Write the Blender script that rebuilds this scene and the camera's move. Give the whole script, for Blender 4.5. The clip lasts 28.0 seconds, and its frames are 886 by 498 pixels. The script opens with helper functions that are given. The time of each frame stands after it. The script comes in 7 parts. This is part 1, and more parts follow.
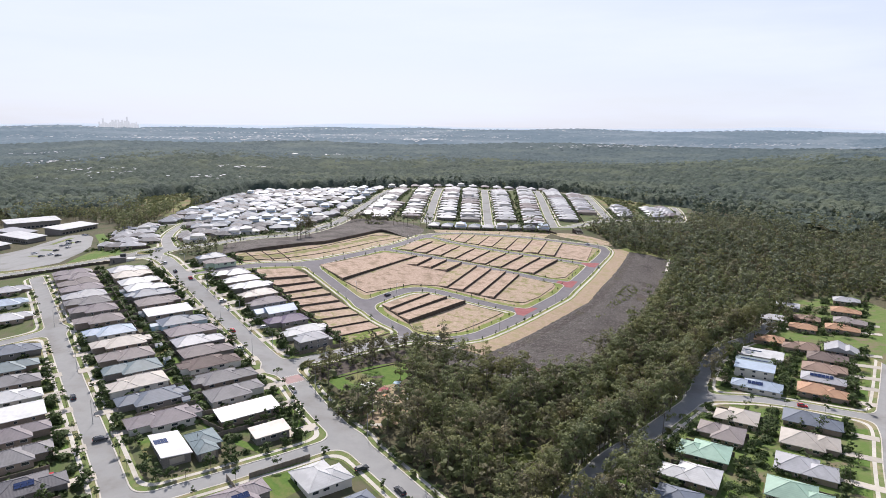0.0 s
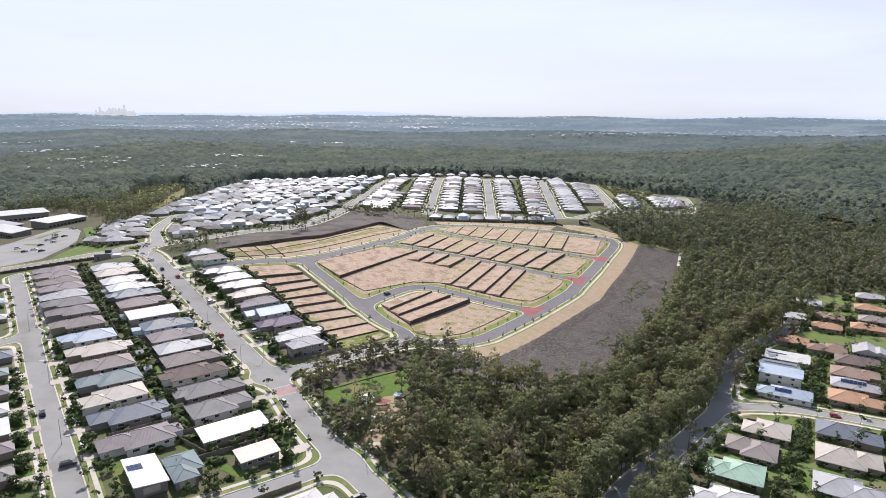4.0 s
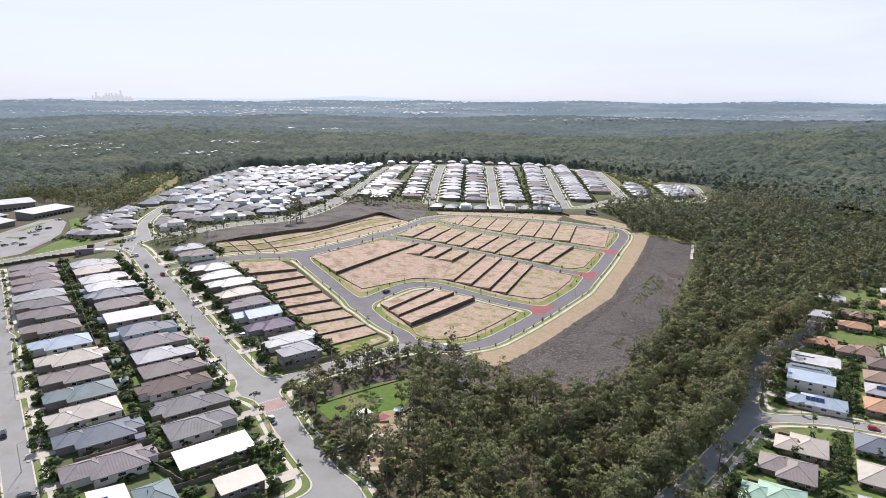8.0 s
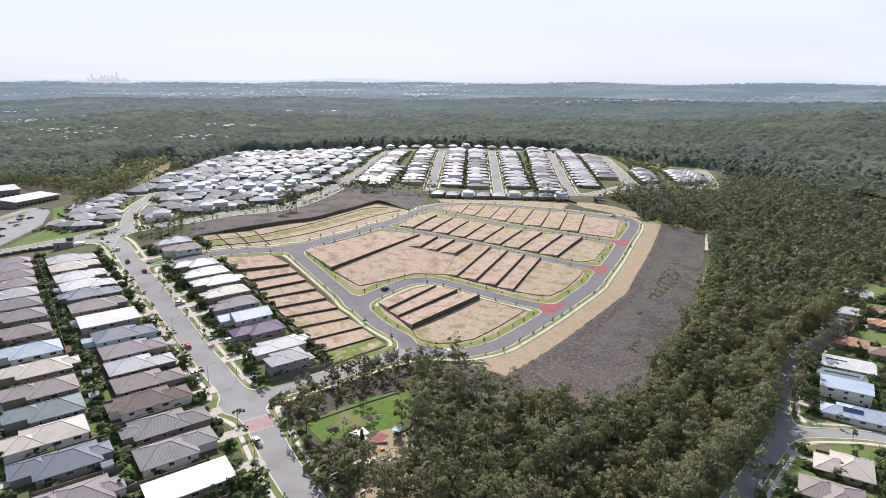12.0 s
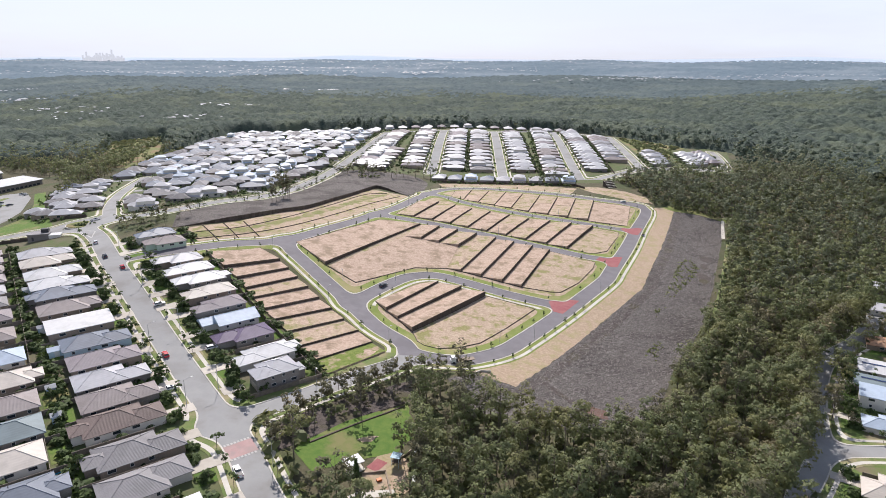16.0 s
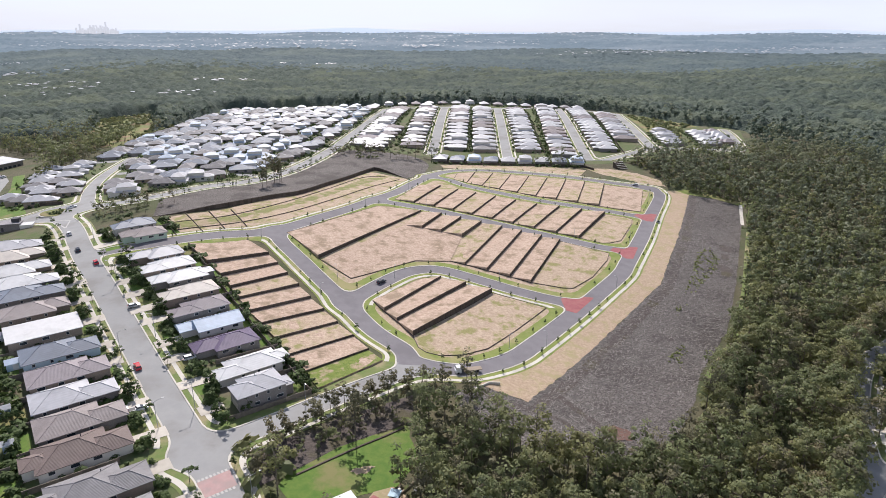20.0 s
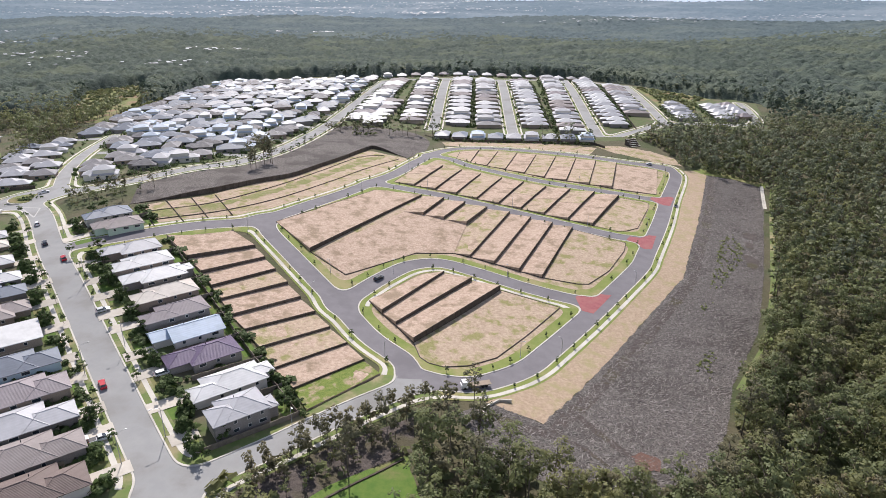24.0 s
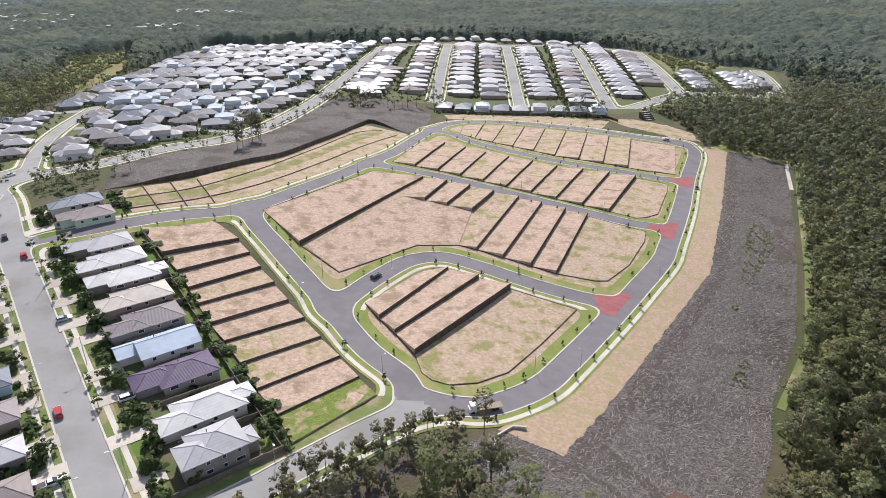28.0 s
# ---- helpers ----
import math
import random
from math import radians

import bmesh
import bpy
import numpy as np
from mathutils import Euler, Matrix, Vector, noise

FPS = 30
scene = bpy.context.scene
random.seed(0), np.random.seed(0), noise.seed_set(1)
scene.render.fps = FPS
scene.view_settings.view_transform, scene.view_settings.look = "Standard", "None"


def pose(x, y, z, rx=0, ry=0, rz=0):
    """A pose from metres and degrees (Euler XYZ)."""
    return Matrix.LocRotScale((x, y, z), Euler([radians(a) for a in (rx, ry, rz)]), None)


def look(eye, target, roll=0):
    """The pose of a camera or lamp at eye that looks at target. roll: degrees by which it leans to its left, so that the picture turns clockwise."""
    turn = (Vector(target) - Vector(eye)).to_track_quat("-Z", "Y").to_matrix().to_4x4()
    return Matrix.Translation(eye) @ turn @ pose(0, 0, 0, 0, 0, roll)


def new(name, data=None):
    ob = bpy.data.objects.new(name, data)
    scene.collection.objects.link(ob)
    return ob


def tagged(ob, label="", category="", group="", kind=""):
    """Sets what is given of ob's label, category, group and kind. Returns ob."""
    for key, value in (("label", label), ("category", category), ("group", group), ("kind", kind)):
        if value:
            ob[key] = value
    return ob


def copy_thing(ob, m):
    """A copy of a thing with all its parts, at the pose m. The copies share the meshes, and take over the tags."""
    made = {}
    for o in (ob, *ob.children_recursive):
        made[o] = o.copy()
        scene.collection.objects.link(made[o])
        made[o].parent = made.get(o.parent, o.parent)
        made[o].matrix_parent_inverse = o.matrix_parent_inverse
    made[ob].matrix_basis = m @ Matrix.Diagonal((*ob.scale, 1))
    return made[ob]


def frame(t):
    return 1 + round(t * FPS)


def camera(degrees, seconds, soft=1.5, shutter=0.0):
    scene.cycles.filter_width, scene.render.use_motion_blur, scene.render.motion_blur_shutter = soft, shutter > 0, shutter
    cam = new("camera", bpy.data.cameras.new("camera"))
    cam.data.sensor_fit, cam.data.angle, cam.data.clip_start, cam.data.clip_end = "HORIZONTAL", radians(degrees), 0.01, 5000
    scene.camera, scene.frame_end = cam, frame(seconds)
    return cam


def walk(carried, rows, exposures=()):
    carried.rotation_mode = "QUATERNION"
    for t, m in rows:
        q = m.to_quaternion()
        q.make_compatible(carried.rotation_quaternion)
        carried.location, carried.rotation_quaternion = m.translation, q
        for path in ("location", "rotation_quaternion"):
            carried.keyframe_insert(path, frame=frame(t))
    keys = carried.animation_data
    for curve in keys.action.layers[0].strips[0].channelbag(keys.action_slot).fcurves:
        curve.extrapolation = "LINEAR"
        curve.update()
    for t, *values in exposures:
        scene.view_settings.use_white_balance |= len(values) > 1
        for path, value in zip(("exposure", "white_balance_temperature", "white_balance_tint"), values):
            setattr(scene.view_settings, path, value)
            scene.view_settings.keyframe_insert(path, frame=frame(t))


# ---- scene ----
cam = camera(70.67, 28.0, 0.8)
PATH = [
    (0, (-1.24, -169.72, 106.29), (12.76, 26.02, 67.71), 0.47),
    (2, (-1.31, -158.13, 106.31), (12.66, 37.25, 65.93), 0.41),
    (4, (-1.30, -146.36, 106.33), (12.63, 48.62, 64.01), 0.35),
    (6, (-1.22, -134.40, 106.37), (12.66, 60.10, 61.91), 0.30),
    (8, (-1.10, -122.26, 106.42), (12.73, 71.69, 59.62), 0.26),
    (10, (-0.93, -109.94, 106.48), (12.85, 83.38, 57.11), 0.22),
    (12, (-0.71, -97.45, 106.54), (12.99, 95.14, 54.38), 0.19),
    (14, (-0.47, -84.77, 106.62), (13.15, 106.97, 51.40), 0.16),
    (16, (-0.20, -71.93, 106.71), (13.33, 118.83, 48.16), 0.14),
    (18, (0.08, -58.90, 106.81), (13.51, 130.72, 44.64), 0.13),
    (20, (0.38, -45.71, 106.91), (13.68, 142.59, 40.82), 0.12),
    (22, (0.67, -32.34, 107.03), (13.84, 154.43, 36.71), 0.11),
    (24, (0.96, -18.80, 107.16), (13.97, 166.20, 32.28), 0.12),
    (26, (1.23, -5.09, 107.29), (14.07, 177.86, 27.52), 0.13),
    (28, (1.48, 8.79, 107.44), (14.13, 189.39, 22.45), 0.14),
]
walk(cam, [(t, look(eye, target, roll)) for t, eye, target, roll in PATH], [(0.0, 0.05, 6500, 15.0), (10.0, 0.08, 6500, 15.0), (28.0, 0.1, 6500, 15.0)])

# ---- sky and sun ----
SUN_AZ, SUN_EL = -7.0, 47.0  # degrees east of +y, and above the horizon
world = bpy.data.worlds.new("sky")
scene.world = world
world.use_nodes = True
wn, wl = world.node_tree.nodes, world.node_tree.links
wn.clear()
sky = wn.new("ShaderNodeTexSky")
sky.sky_type, sky.sun_disc = "NISHITA", False
sky.sun_elevation, sky.sun_rotation = radians(SUN_EL), radians(SUN_AZ)
sky.air_density, sky.dust_density, sky.ozone_density = 1.0, 1.2, 2.0
coord = wn.new("ShaderNodeTexCoord")
stretch = wn.new("ShaderNodeMapping")
stretch.inputs["Scale"].default_value = (1.2, 2.0, 9.0)
stretch.inputs["Rotation"].default_value = (0.0, radians(9), radians(20))
cloud = wn.new("ShaderNodeTexNoise")
cloud.inputs["Scale"].default_value, cloud.inputs["Detail"].default_value, cloud.inputs["Roughness"].default_value = 1.6, 7.0, 0.55
cramp = wn.new("ShaderNodeValToRGB")
cramp.color_ramp.elements[0].position, cramp.color_ramp.elements[1].position = 0.40, 0.66
cramp.color_ramp.elements[0].color = (0.74, 0.74, 0.74, 1)
cramp.color_ramp.elements[1].color = (0.95, 0.95, 0.95, 1)
cmix = wn.new("ShaderNodeMix")
cmix.data_type = "RGBA"
cmix.inputs["B"].default_value = (9.0, 9.95, 11.6, 1)
back = wn.new("ShaderNodeBackground")
back.inputs["Strength"].default_value = 0.092
wout = wn.new("ShaderNodeOutputWorld")
wl.new(coord.outputs["Generated"], stretch.inputs["Vector"])
wl.new(stretch.outputs["Vector"], cloud.inputs["Vector"])
wl.new(cloud.outputs["Fac"], cramp.inputs["Fac"])
# haze whitens the sky near the horizon and thins out overhead
axes = wn.new("ShaderNodeSeparateXYZ")
fade = wn.new("ShaderNodeMapRange")
fade.interpolation_type = "SMOOTHSTEP"
fade.inputs["From Min"].default_value, fade.inputs["From Max"].default_value = 0.1, 0.75
fade.inputs["To Min"].default_value, fade.inputs["To Max"].default_value = 1.0, 0.12
times = wn.new("ShaderNodeMath")
times.operation = "MULTIPLY"
wl.new(coord.outputs["Generated"], axes.inputs["Vector"])
wl.new(axes.outputs["Z"], fade.inputs["Value"])
wl.new(fade.outputs["Result"], times.inputs[0])
wl.new(cramp.outputs["Color"], times.inputs[1])
wl.new(times.outputs["Value"], cmix.inputs["Factor"])
wl.new(sky.outputs["Color"], cmix.inputs["A"])
wl.new(cmix.outputs["Result"], back.inputs["Color"])
wl.new(back.outputs["Background"], wout.inputs["Surface"])

sun_data = bpy.data.lights.new("sun", "SUN")
sun_data.energy, sun_data.angle, sun_data.color = 4.9, radians(0.53), (1.0, 0.96, 0.90)
sun = new("sun", sun_data)
sx, sy, sz = math.sin(radians(SUN_AZ)) * math.cos(radians(SUN_EL)), math.cos(radians(SUN_AZ)) * math.cos(radians(SUN_EL)), math.sin(radians(SUN_EL))
sun.matrix_world = look((sx * 500, sy * 500, sz * 500), (0, 0, 0))


# ---- materials ----
def material(name, colour, second=None, scale=0.3, rough=0.85, metal=0.0, bump=0.0, bump_scale=4.0, third=None, big=0.03, vary=0.0, island=0.0, spec=0.3, through_light=0.0, glow=None):
    """Base colour mixed with a second one by fine noise and a third by broad noise, in metres; vary: random value per object, island: per loose piece."""
    m = bpy.data.materials.new(name)
    m.use_nodes = True
    n, l = m.node_tree.nodes, m.node_tree.links
    b = n["Principled BSDF"]
    b.inputs["Roughness"].default_value, b.inputs["Metallic"].default_value = rough, metal
    b.inputs["Specular IOR Level"].default_value = spec
    geo = n.new("ShaderNodeNewGeometry")

    def noise_at(size, detail=4.0):
        t = n.new("ShaderNodeTexNoise")
        t.inputs["Scale"].default_value, t.inputs["Detail"].default_value = size, detail
        t.inputs["Roughness"].default_value = 0.62
        l.new(geo.outputs["Position"], t.inputs["Vector"])
        return t.outputs["Fac"]

    def mixed(a, colour_b, fac, low, high):
        r = n.new("ShaderNodeMapRange")
        r.inputs["From Min"].default_value, r.inputs["From Max"].default_value = low, high
        l.new(fac, r.inputs["Value"])
        x = n.new("ShaderNodeMix")
        x.data_type = "RGBA"
        l.new(r.outputs["Result"], x.inputs["Factor"])
        if isinstance(a, tuple):
            x.inputs["A"].default_value = (*a, 1)
        else:
            l.new(a, x.inputs["A"])
        x.inputs["B"].default_value = (*colour_b, 1)
        return x.outputs["Result"]

    out = mixed(colour, second or tuple(c * 0.85 for c in colour), noise_at(scale), 0.35, 0.65)
    if third:
        out = mixed(out, third, noise_at(big, 6.0), 0.5, 0.62)
    if vary or island:
        h_ = n.new("ShaderNodeHueSaturation")
        r = n.new("ShaderNodeMapRange")
        amount = vary or island
        r.inputs["To Min"].default_value, r.inputs["To Max"].default_value = 1 - amount, 1 + amount
        if vary:
            info = n.new("ShaderNodeObjectInfo")
            l.new(info.outputs["Random"], r.inputs["Value"])
        else:
            l.new(geo.outputs["Random Per Island"], r.inputs["Value"])
        l.new(r.outputs["Result"], h_.inputs["Value"])
        l.new(out, h_.inputs["Color"])
        out = h_.outputs["Color"]
    l.new(out, b.inputs["Base Color"])
    if glow:
        b.inputs["Emission Color"].default_value, b.inputs["Emission Strength"].default_value = (*glow, 1), 1.0
    if bump:
        bp = n.new("ShaderNodeBump")
        bp.inputs["Strength"].default_value, bp.inputs["Distance"].default_value = 1.0, bump
        l.new(noise_at(bump_scale, 3.0), bp.inputs["Height"])
        l.new(bp.outputs["Normal"], b.inputs["Normal"])
    if through_light:
        tr = n.new("ShaderNodeBsdfTranslucent")
        l.new(out, tr.inputs["Color"])
        ms = n.new("ShaderNodeMixShader")
        ms.inputs["Fac"].default_value = through_light
        l.new(b.outputs["BSDF"], ms.inputs[1])
        l.new(tr.outputs["BSDF"], ms.inputs[2])
        l.new(ms.outputs["Shader"], n["Material Output"].inputs["Surface"])
    return m


def roofing(name, colour, rough=0.5, pitch=0.76, depth=0.012, along=True):
    """Roof cladding: ribs or tile courses as a wave in the object's own metres, with weathering."""
    m = material(name, colour, tuple(c * 0.9 for c in colour), 0.5, rough, vary=0.09, third=tuple(c * 0.82 for c in colour), big=0.15)
    n, l = m.node_tree.nodes, m.node_tree.links
    b = n["Principled BSDF"]
    w = n.new("ShaderNodeTexWave")
    w.wave_type, w.bands_direction = "BANDS", "Y" if along else "X"
    w.inputs["Scale"].default_value = 0.314 / pitch
    c = n.new("ShaderNodeTexCoord")
    l.new(c.outputs["Object"], w.inputs["Vector"])
    bp = n.new("ShaderNodeBump")
    bp.inputs["Strength"].default_value, bp.inputs["Distance"].default_value = 1.0, depth
    l.new(w.outputs["Fac"], bp.inputs["Height"])
    l.new(bp.outputs["Normal"], b.inputs["Normal"])
    return m


M = {
    "wood_floor": material("forest_floor", (0.085, 0.082, 0.045), (0.115, 0.10, 0.06), 0.25, 0.95, bump=0.3, bump_scale=0.8, third=(0.07, 0.085, 0.035), big=0.03),
    "lawn": material("lawn", (0.085, 0.16, 0.03), (0.125, 0.19, 0.04), 0.5, 0.95, bump=0.05, bump_scale=5, third=(0.20, 0.19, 0.08), big=0.06),
    "yard": material("yard_soil_and_grass", (0.085, 0.125, 0.04), (0.12, 0.125, 0.06), 0.22, 0.95, bump=0.06, bump_scale=3, third=(0.14, 0.125, 0.08), big=0.05),
    "verge": material("verge_grass", (0.13, 0.19, 0.055), (0.18, 0.20, 0.08), 0.4, 0.95, third=(0.30, 0.26, 0.15), big=0.09),
    "fresh_verge": material("turf_strip", (0.17, 0.22, 0.055), (0.22, 0.25, 0.075), 0.3, 0.95, bump=0.04, third=(0.30, 0.27, 0.13), big=0.06),
    "asphalt": material("worn_asphalt", (0.285, 0.286, 0.283), (0.318, 0.318, 0.312), 0.2, 0.9, bump=0.01, bump_scale=12, third=(0.245, 0.24, 0.23), big=0.05),
    "new_asphalt": material("new_asphalt", (0.175, 0.165, 0.175), (0.20, 0.19, 0.2), 0.25, 0.88, bump=0.01, bump_scale=12, third=(0.16, 0.15, 0.16), big=0.06),
    "concrete": material("pale_concrete", (0.55, 0.52, 0.46), (0.61, 0.58, 0.52), 0.4, 0.9, third=(0.48, 0.45, 0.40), big=0.1),
    "driveway": material("driveway_concrete", (0.46, 0.42, 0.36), (0.52, 0.48, 0.42), 0.5, 0.9, vary=0.15),
    "paver": material("red_paving", (0.285, 0.092, 0.098), (0.34, 0.118, 0.12), 0.5, 0.85, bump=0.02, bump_scale=6, third=(0.33, 0.13, 0.125), big=0.15),
    "faded_paver": material("faded_pink_paving", (0.40, 0.255, 0.245), (0.44, 0.30, 0.285), 0.5, 0.88, bump=0.02, bump_scale=6, third=(0.36, 0.27, 0.255), big=0.2),
    "soil": material("bare_graded_soil", (0.375, 0.272, 0.205), (0.52, 0.40, 0.315), 0.8, 0.95, bump=0.4, bump_scale=1.0, third=(0.285, 0.215, 0.15), big=0.16),
    "dry_soil": material("graded_soil_with_dry_grass", (0.355, 0.265, 0.195), (0.49, 0.385, 0.285), 0.8, 0.95, bump=0.4, bump_scale=1.0, third=(0.255, 0.24, 0.10), big=0.17),
    "weeds": material("weedy_soil", (0.125, 0.18, 0.035), (0.20, 0.235, 0.06), 0.9, 0.95, bump=0.3, bump_scale=2, third=(0.38, 0.29, 0.20), big=0.24),
    "bank_grass": material("patchy_bank_grass", (0.17, 0.20, 0.06), (0.26, 0.235, 0.11), 0.5, 0.95, bump=0.3, bump_scale=1.5, third=(0.36, 0.28, 0.19), big=0.14),
    "scrub_ground": material("scrubby_grass", (0.14, 0.17, 0.055), (0.20, 0.20, 0.08), 0.2, 0.95, bump=0.2, bump_scale=1, third=(0.25, 0.17, 0.10), big=0.03),
    "sand": material("sandy_track", (0.445, 0.34, 0.245), (0.33, 0.245, 0.17), 0.9, 0.95, bump=0.25, bump_scale=1.0, third=(0.33, 0.28, 0.155), big=0.2),
    "dark_mulch": material("damp_dark_mulch", (0.075, 0.062, 0.056), (0.12, 0.10, 0.09), 0.9, 0.95, bump=0.3, bump_scale=1.4, third=(0.09, 0.08, 0.05), big=0.08),
    "mulch": material("grey_mulch", (0.066, 0.056, 0.05), (0.205, 0.185, 0.172), 1.6, 0.95, bump=0.6, bump_scale=1.3, third=(0.085, 0.074, 0.067), big=0.05),
    "mulch_chips": material("bark_strips", (0.24, 0.22, 0.205), (0.165, 0.147, 0.136), 0.8, 0.95, island=0.5),
    "weed_tuft": material("pale_green_weeds", (0.25, 0.285, 0.10), (0.2, 0.235, 0.08), 0.4, 0.9, island=0.3, through_light=0.3),
    "red_clay": material("wet_red_clay", (0.16, 0.08, 0.055), (0.11, 0.06, 0.045), 0.8, 0.6, bump=0.1, bump_scale=3),
    "sleeper": material("dark_concrete_sleepers", (0.078, 0.062, 0.05), (0.108, 0.088, 0.072), 0.8, 0.9, vary=0.2),
    "cap": material("wall_capping", (0.27, 0.22, 0.17), (0.33, 0.27, 0.21), 0.6, 0.9),
    "fence": material("grey_timber_fence", (0.17, 0.145, 0.12), (0.24, 0.205, 0.17), 1.2, 0.9, vary=0.2),
    "white_wall": material("pale_render", (0.62, 0.59, 0.54), (0.66, 0.63, 0.58), 0.5, 0.85, vary=0.1),
    "brick_wall": material("tan_brick", (0.27, 0.22, 0.18), (0.33, 0.265, 0.215), 3.0, 0.9, vary=0.15, bump=0.01, bump_scale=8),
    "grey_wall": material("grey_brick", (0.20, 0.185, 0.175), (0.25, 0.23, 0.215), 3.0, 0.9, vary=0.15),
    "green_wall": material("pale_green_board", (0.42, 0.52, 0.42), (0.46, 0.56, 0.45), 0.6, 0.85),
    "blue_wall": material("pale_blue_board", (0.42, 0.55, 0.62), (0.45, 0.58, 0.65), 0.6, 0.8),
    "glass": material("window_glass", (0.03, 0.04, 0.05), (0.045, 0.055, 0.065), 0.3, 0.08, spec=0.6),
    "frame": material("white_frames", (0.7, 0.7, 0.68), (0.65, 0.65, 0.63), 0.8, 0.5),
    "dark_frame": material("charcoal_metal", (0.05, 0.05, 0.055), (0.06, 0.06, 0.065), 0.8, 0.5),
    "garage": material("panel_garage_door", (0.40, 0.36, 0.31), (0.43, 0.39, 0.34), 0.8, 0.6, vary=0.3),
    "solar": material("solar_cells", (0.02, 0.035, 0.10), (0.03, 0.05, 0.13), 1.5, 0.15, spec=0.6),
    "water": material("pool_water", (0.05, 0.36, 0.55), (0.08, 0.42, 0.6), 0.8, 0.06, spec=0.5),
    "trunk": material("grey_bark", (0.20, 0.165, 0.13), (0.10, 0.085, 0.07), 1.5, 0.95, vary=0.2),
    "leaf": material("olive_leaves", (0.205, 0.228, 0.098), (0.152, 0.18, 0.088), 0.1, 0.6, island=0.14, third=(0.225, 0.225, 0.095), big=0.035, through_light=0.45),
    "leaf_dry": material("greyish_leaves", (0.185, 0.175, 0.10), (0.145, 0.142, 0.085), 0.08, 0.65, island=0.3, third=(0.22, 0.19, 0.105), big=0.03, through_light=0.4),
    "leaf_garden": material("garden_leaves", (0.085, 0.125, 0.038), (0.055, 0.088, 0.028), 0.25, 0.7, island=0.3, through_light=0.25),
    # next two: canopy colours with distance haze mixed in, bluer for the far one
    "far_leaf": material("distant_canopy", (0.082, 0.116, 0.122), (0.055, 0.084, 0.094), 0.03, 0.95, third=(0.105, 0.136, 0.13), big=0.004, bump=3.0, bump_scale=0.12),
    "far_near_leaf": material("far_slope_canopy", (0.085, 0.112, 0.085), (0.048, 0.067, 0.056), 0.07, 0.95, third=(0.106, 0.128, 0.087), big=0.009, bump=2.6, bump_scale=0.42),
    # next two: leaf colours greyed and blued to stand in for distance haze
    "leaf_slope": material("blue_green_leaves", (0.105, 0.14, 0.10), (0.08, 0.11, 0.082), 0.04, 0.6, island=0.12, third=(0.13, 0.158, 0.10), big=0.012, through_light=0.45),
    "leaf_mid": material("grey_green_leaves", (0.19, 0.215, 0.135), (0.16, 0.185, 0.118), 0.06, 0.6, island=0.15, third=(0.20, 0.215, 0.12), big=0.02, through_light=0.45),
    # air haze over the hills, put in as pale blue colour and emission
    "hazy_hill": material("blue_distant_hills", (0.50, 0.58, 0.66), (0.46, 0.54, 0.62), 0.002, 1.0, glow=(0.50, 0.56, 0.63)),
    # unlit towers; the grey emission paints the haze in front of them
    "hazy_city": material("pale_hazy_towers", (0.3, 0.31, 0.33), (0.26, 0.27, 0.29), 0.01, 1.0, glow=(0.5, 0.52, 0.55)),
    # forest whose haze is a bluish base colour plus a faint emission
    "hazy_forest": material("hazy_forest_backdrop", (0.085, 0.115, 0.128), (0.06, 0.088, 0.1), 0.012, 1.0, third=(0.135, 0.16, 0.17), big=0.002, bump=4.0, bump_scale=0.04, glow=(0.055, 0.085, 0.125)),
    "east_yard": material("green_yards", (0.11, 0.18, 0.04), (0.15, 0.19, 0.06), 0.3, 0.95, bump=0.06, bump_scale=3, third=(0.19, 0.16, 0.10), big=0.09),
    "rubber": material("black_rubber", (0.02, 0.02, 0.02), (0.03, 0.03, 0.03), 2.0, 0.8),
    "red_paint": material("red_car_paint", (0.50, 0.03, 0.04), (0.46, 0.025, 0.035), 0.5, 0.25, spec=0.5),
    "white_paint": material("white_car_paint", (0.75, 0.76, 0.78), (0.7, 0.71, 0.73), 0.5, 0.25, spec=0.5),
    "dark_paint": material("dark_car_paint", (0.03, 0.035, 0.045), (0.04, 0.045, 0.055), 0.5, 0.25, spec=0.5),
    "silver_paint": material("silver_car_paint", (0.45, 0.47, 0.5), (0.42, 0.44, 0.47), 0.5, 0.3, 0.4, spec=0.5),
    "steel": material("galvanised_steel", (0.42, 0.43, 0.44), (0.36, 0.37, 0.38), 1.0, 0.5, 0.7),
    "far_town": material("distant_roofs", (0.46, 0.47, 0.5), (0.34, 0.35, 0.38), 0.02, 0.5, island=0.4, spec=0.4),
}
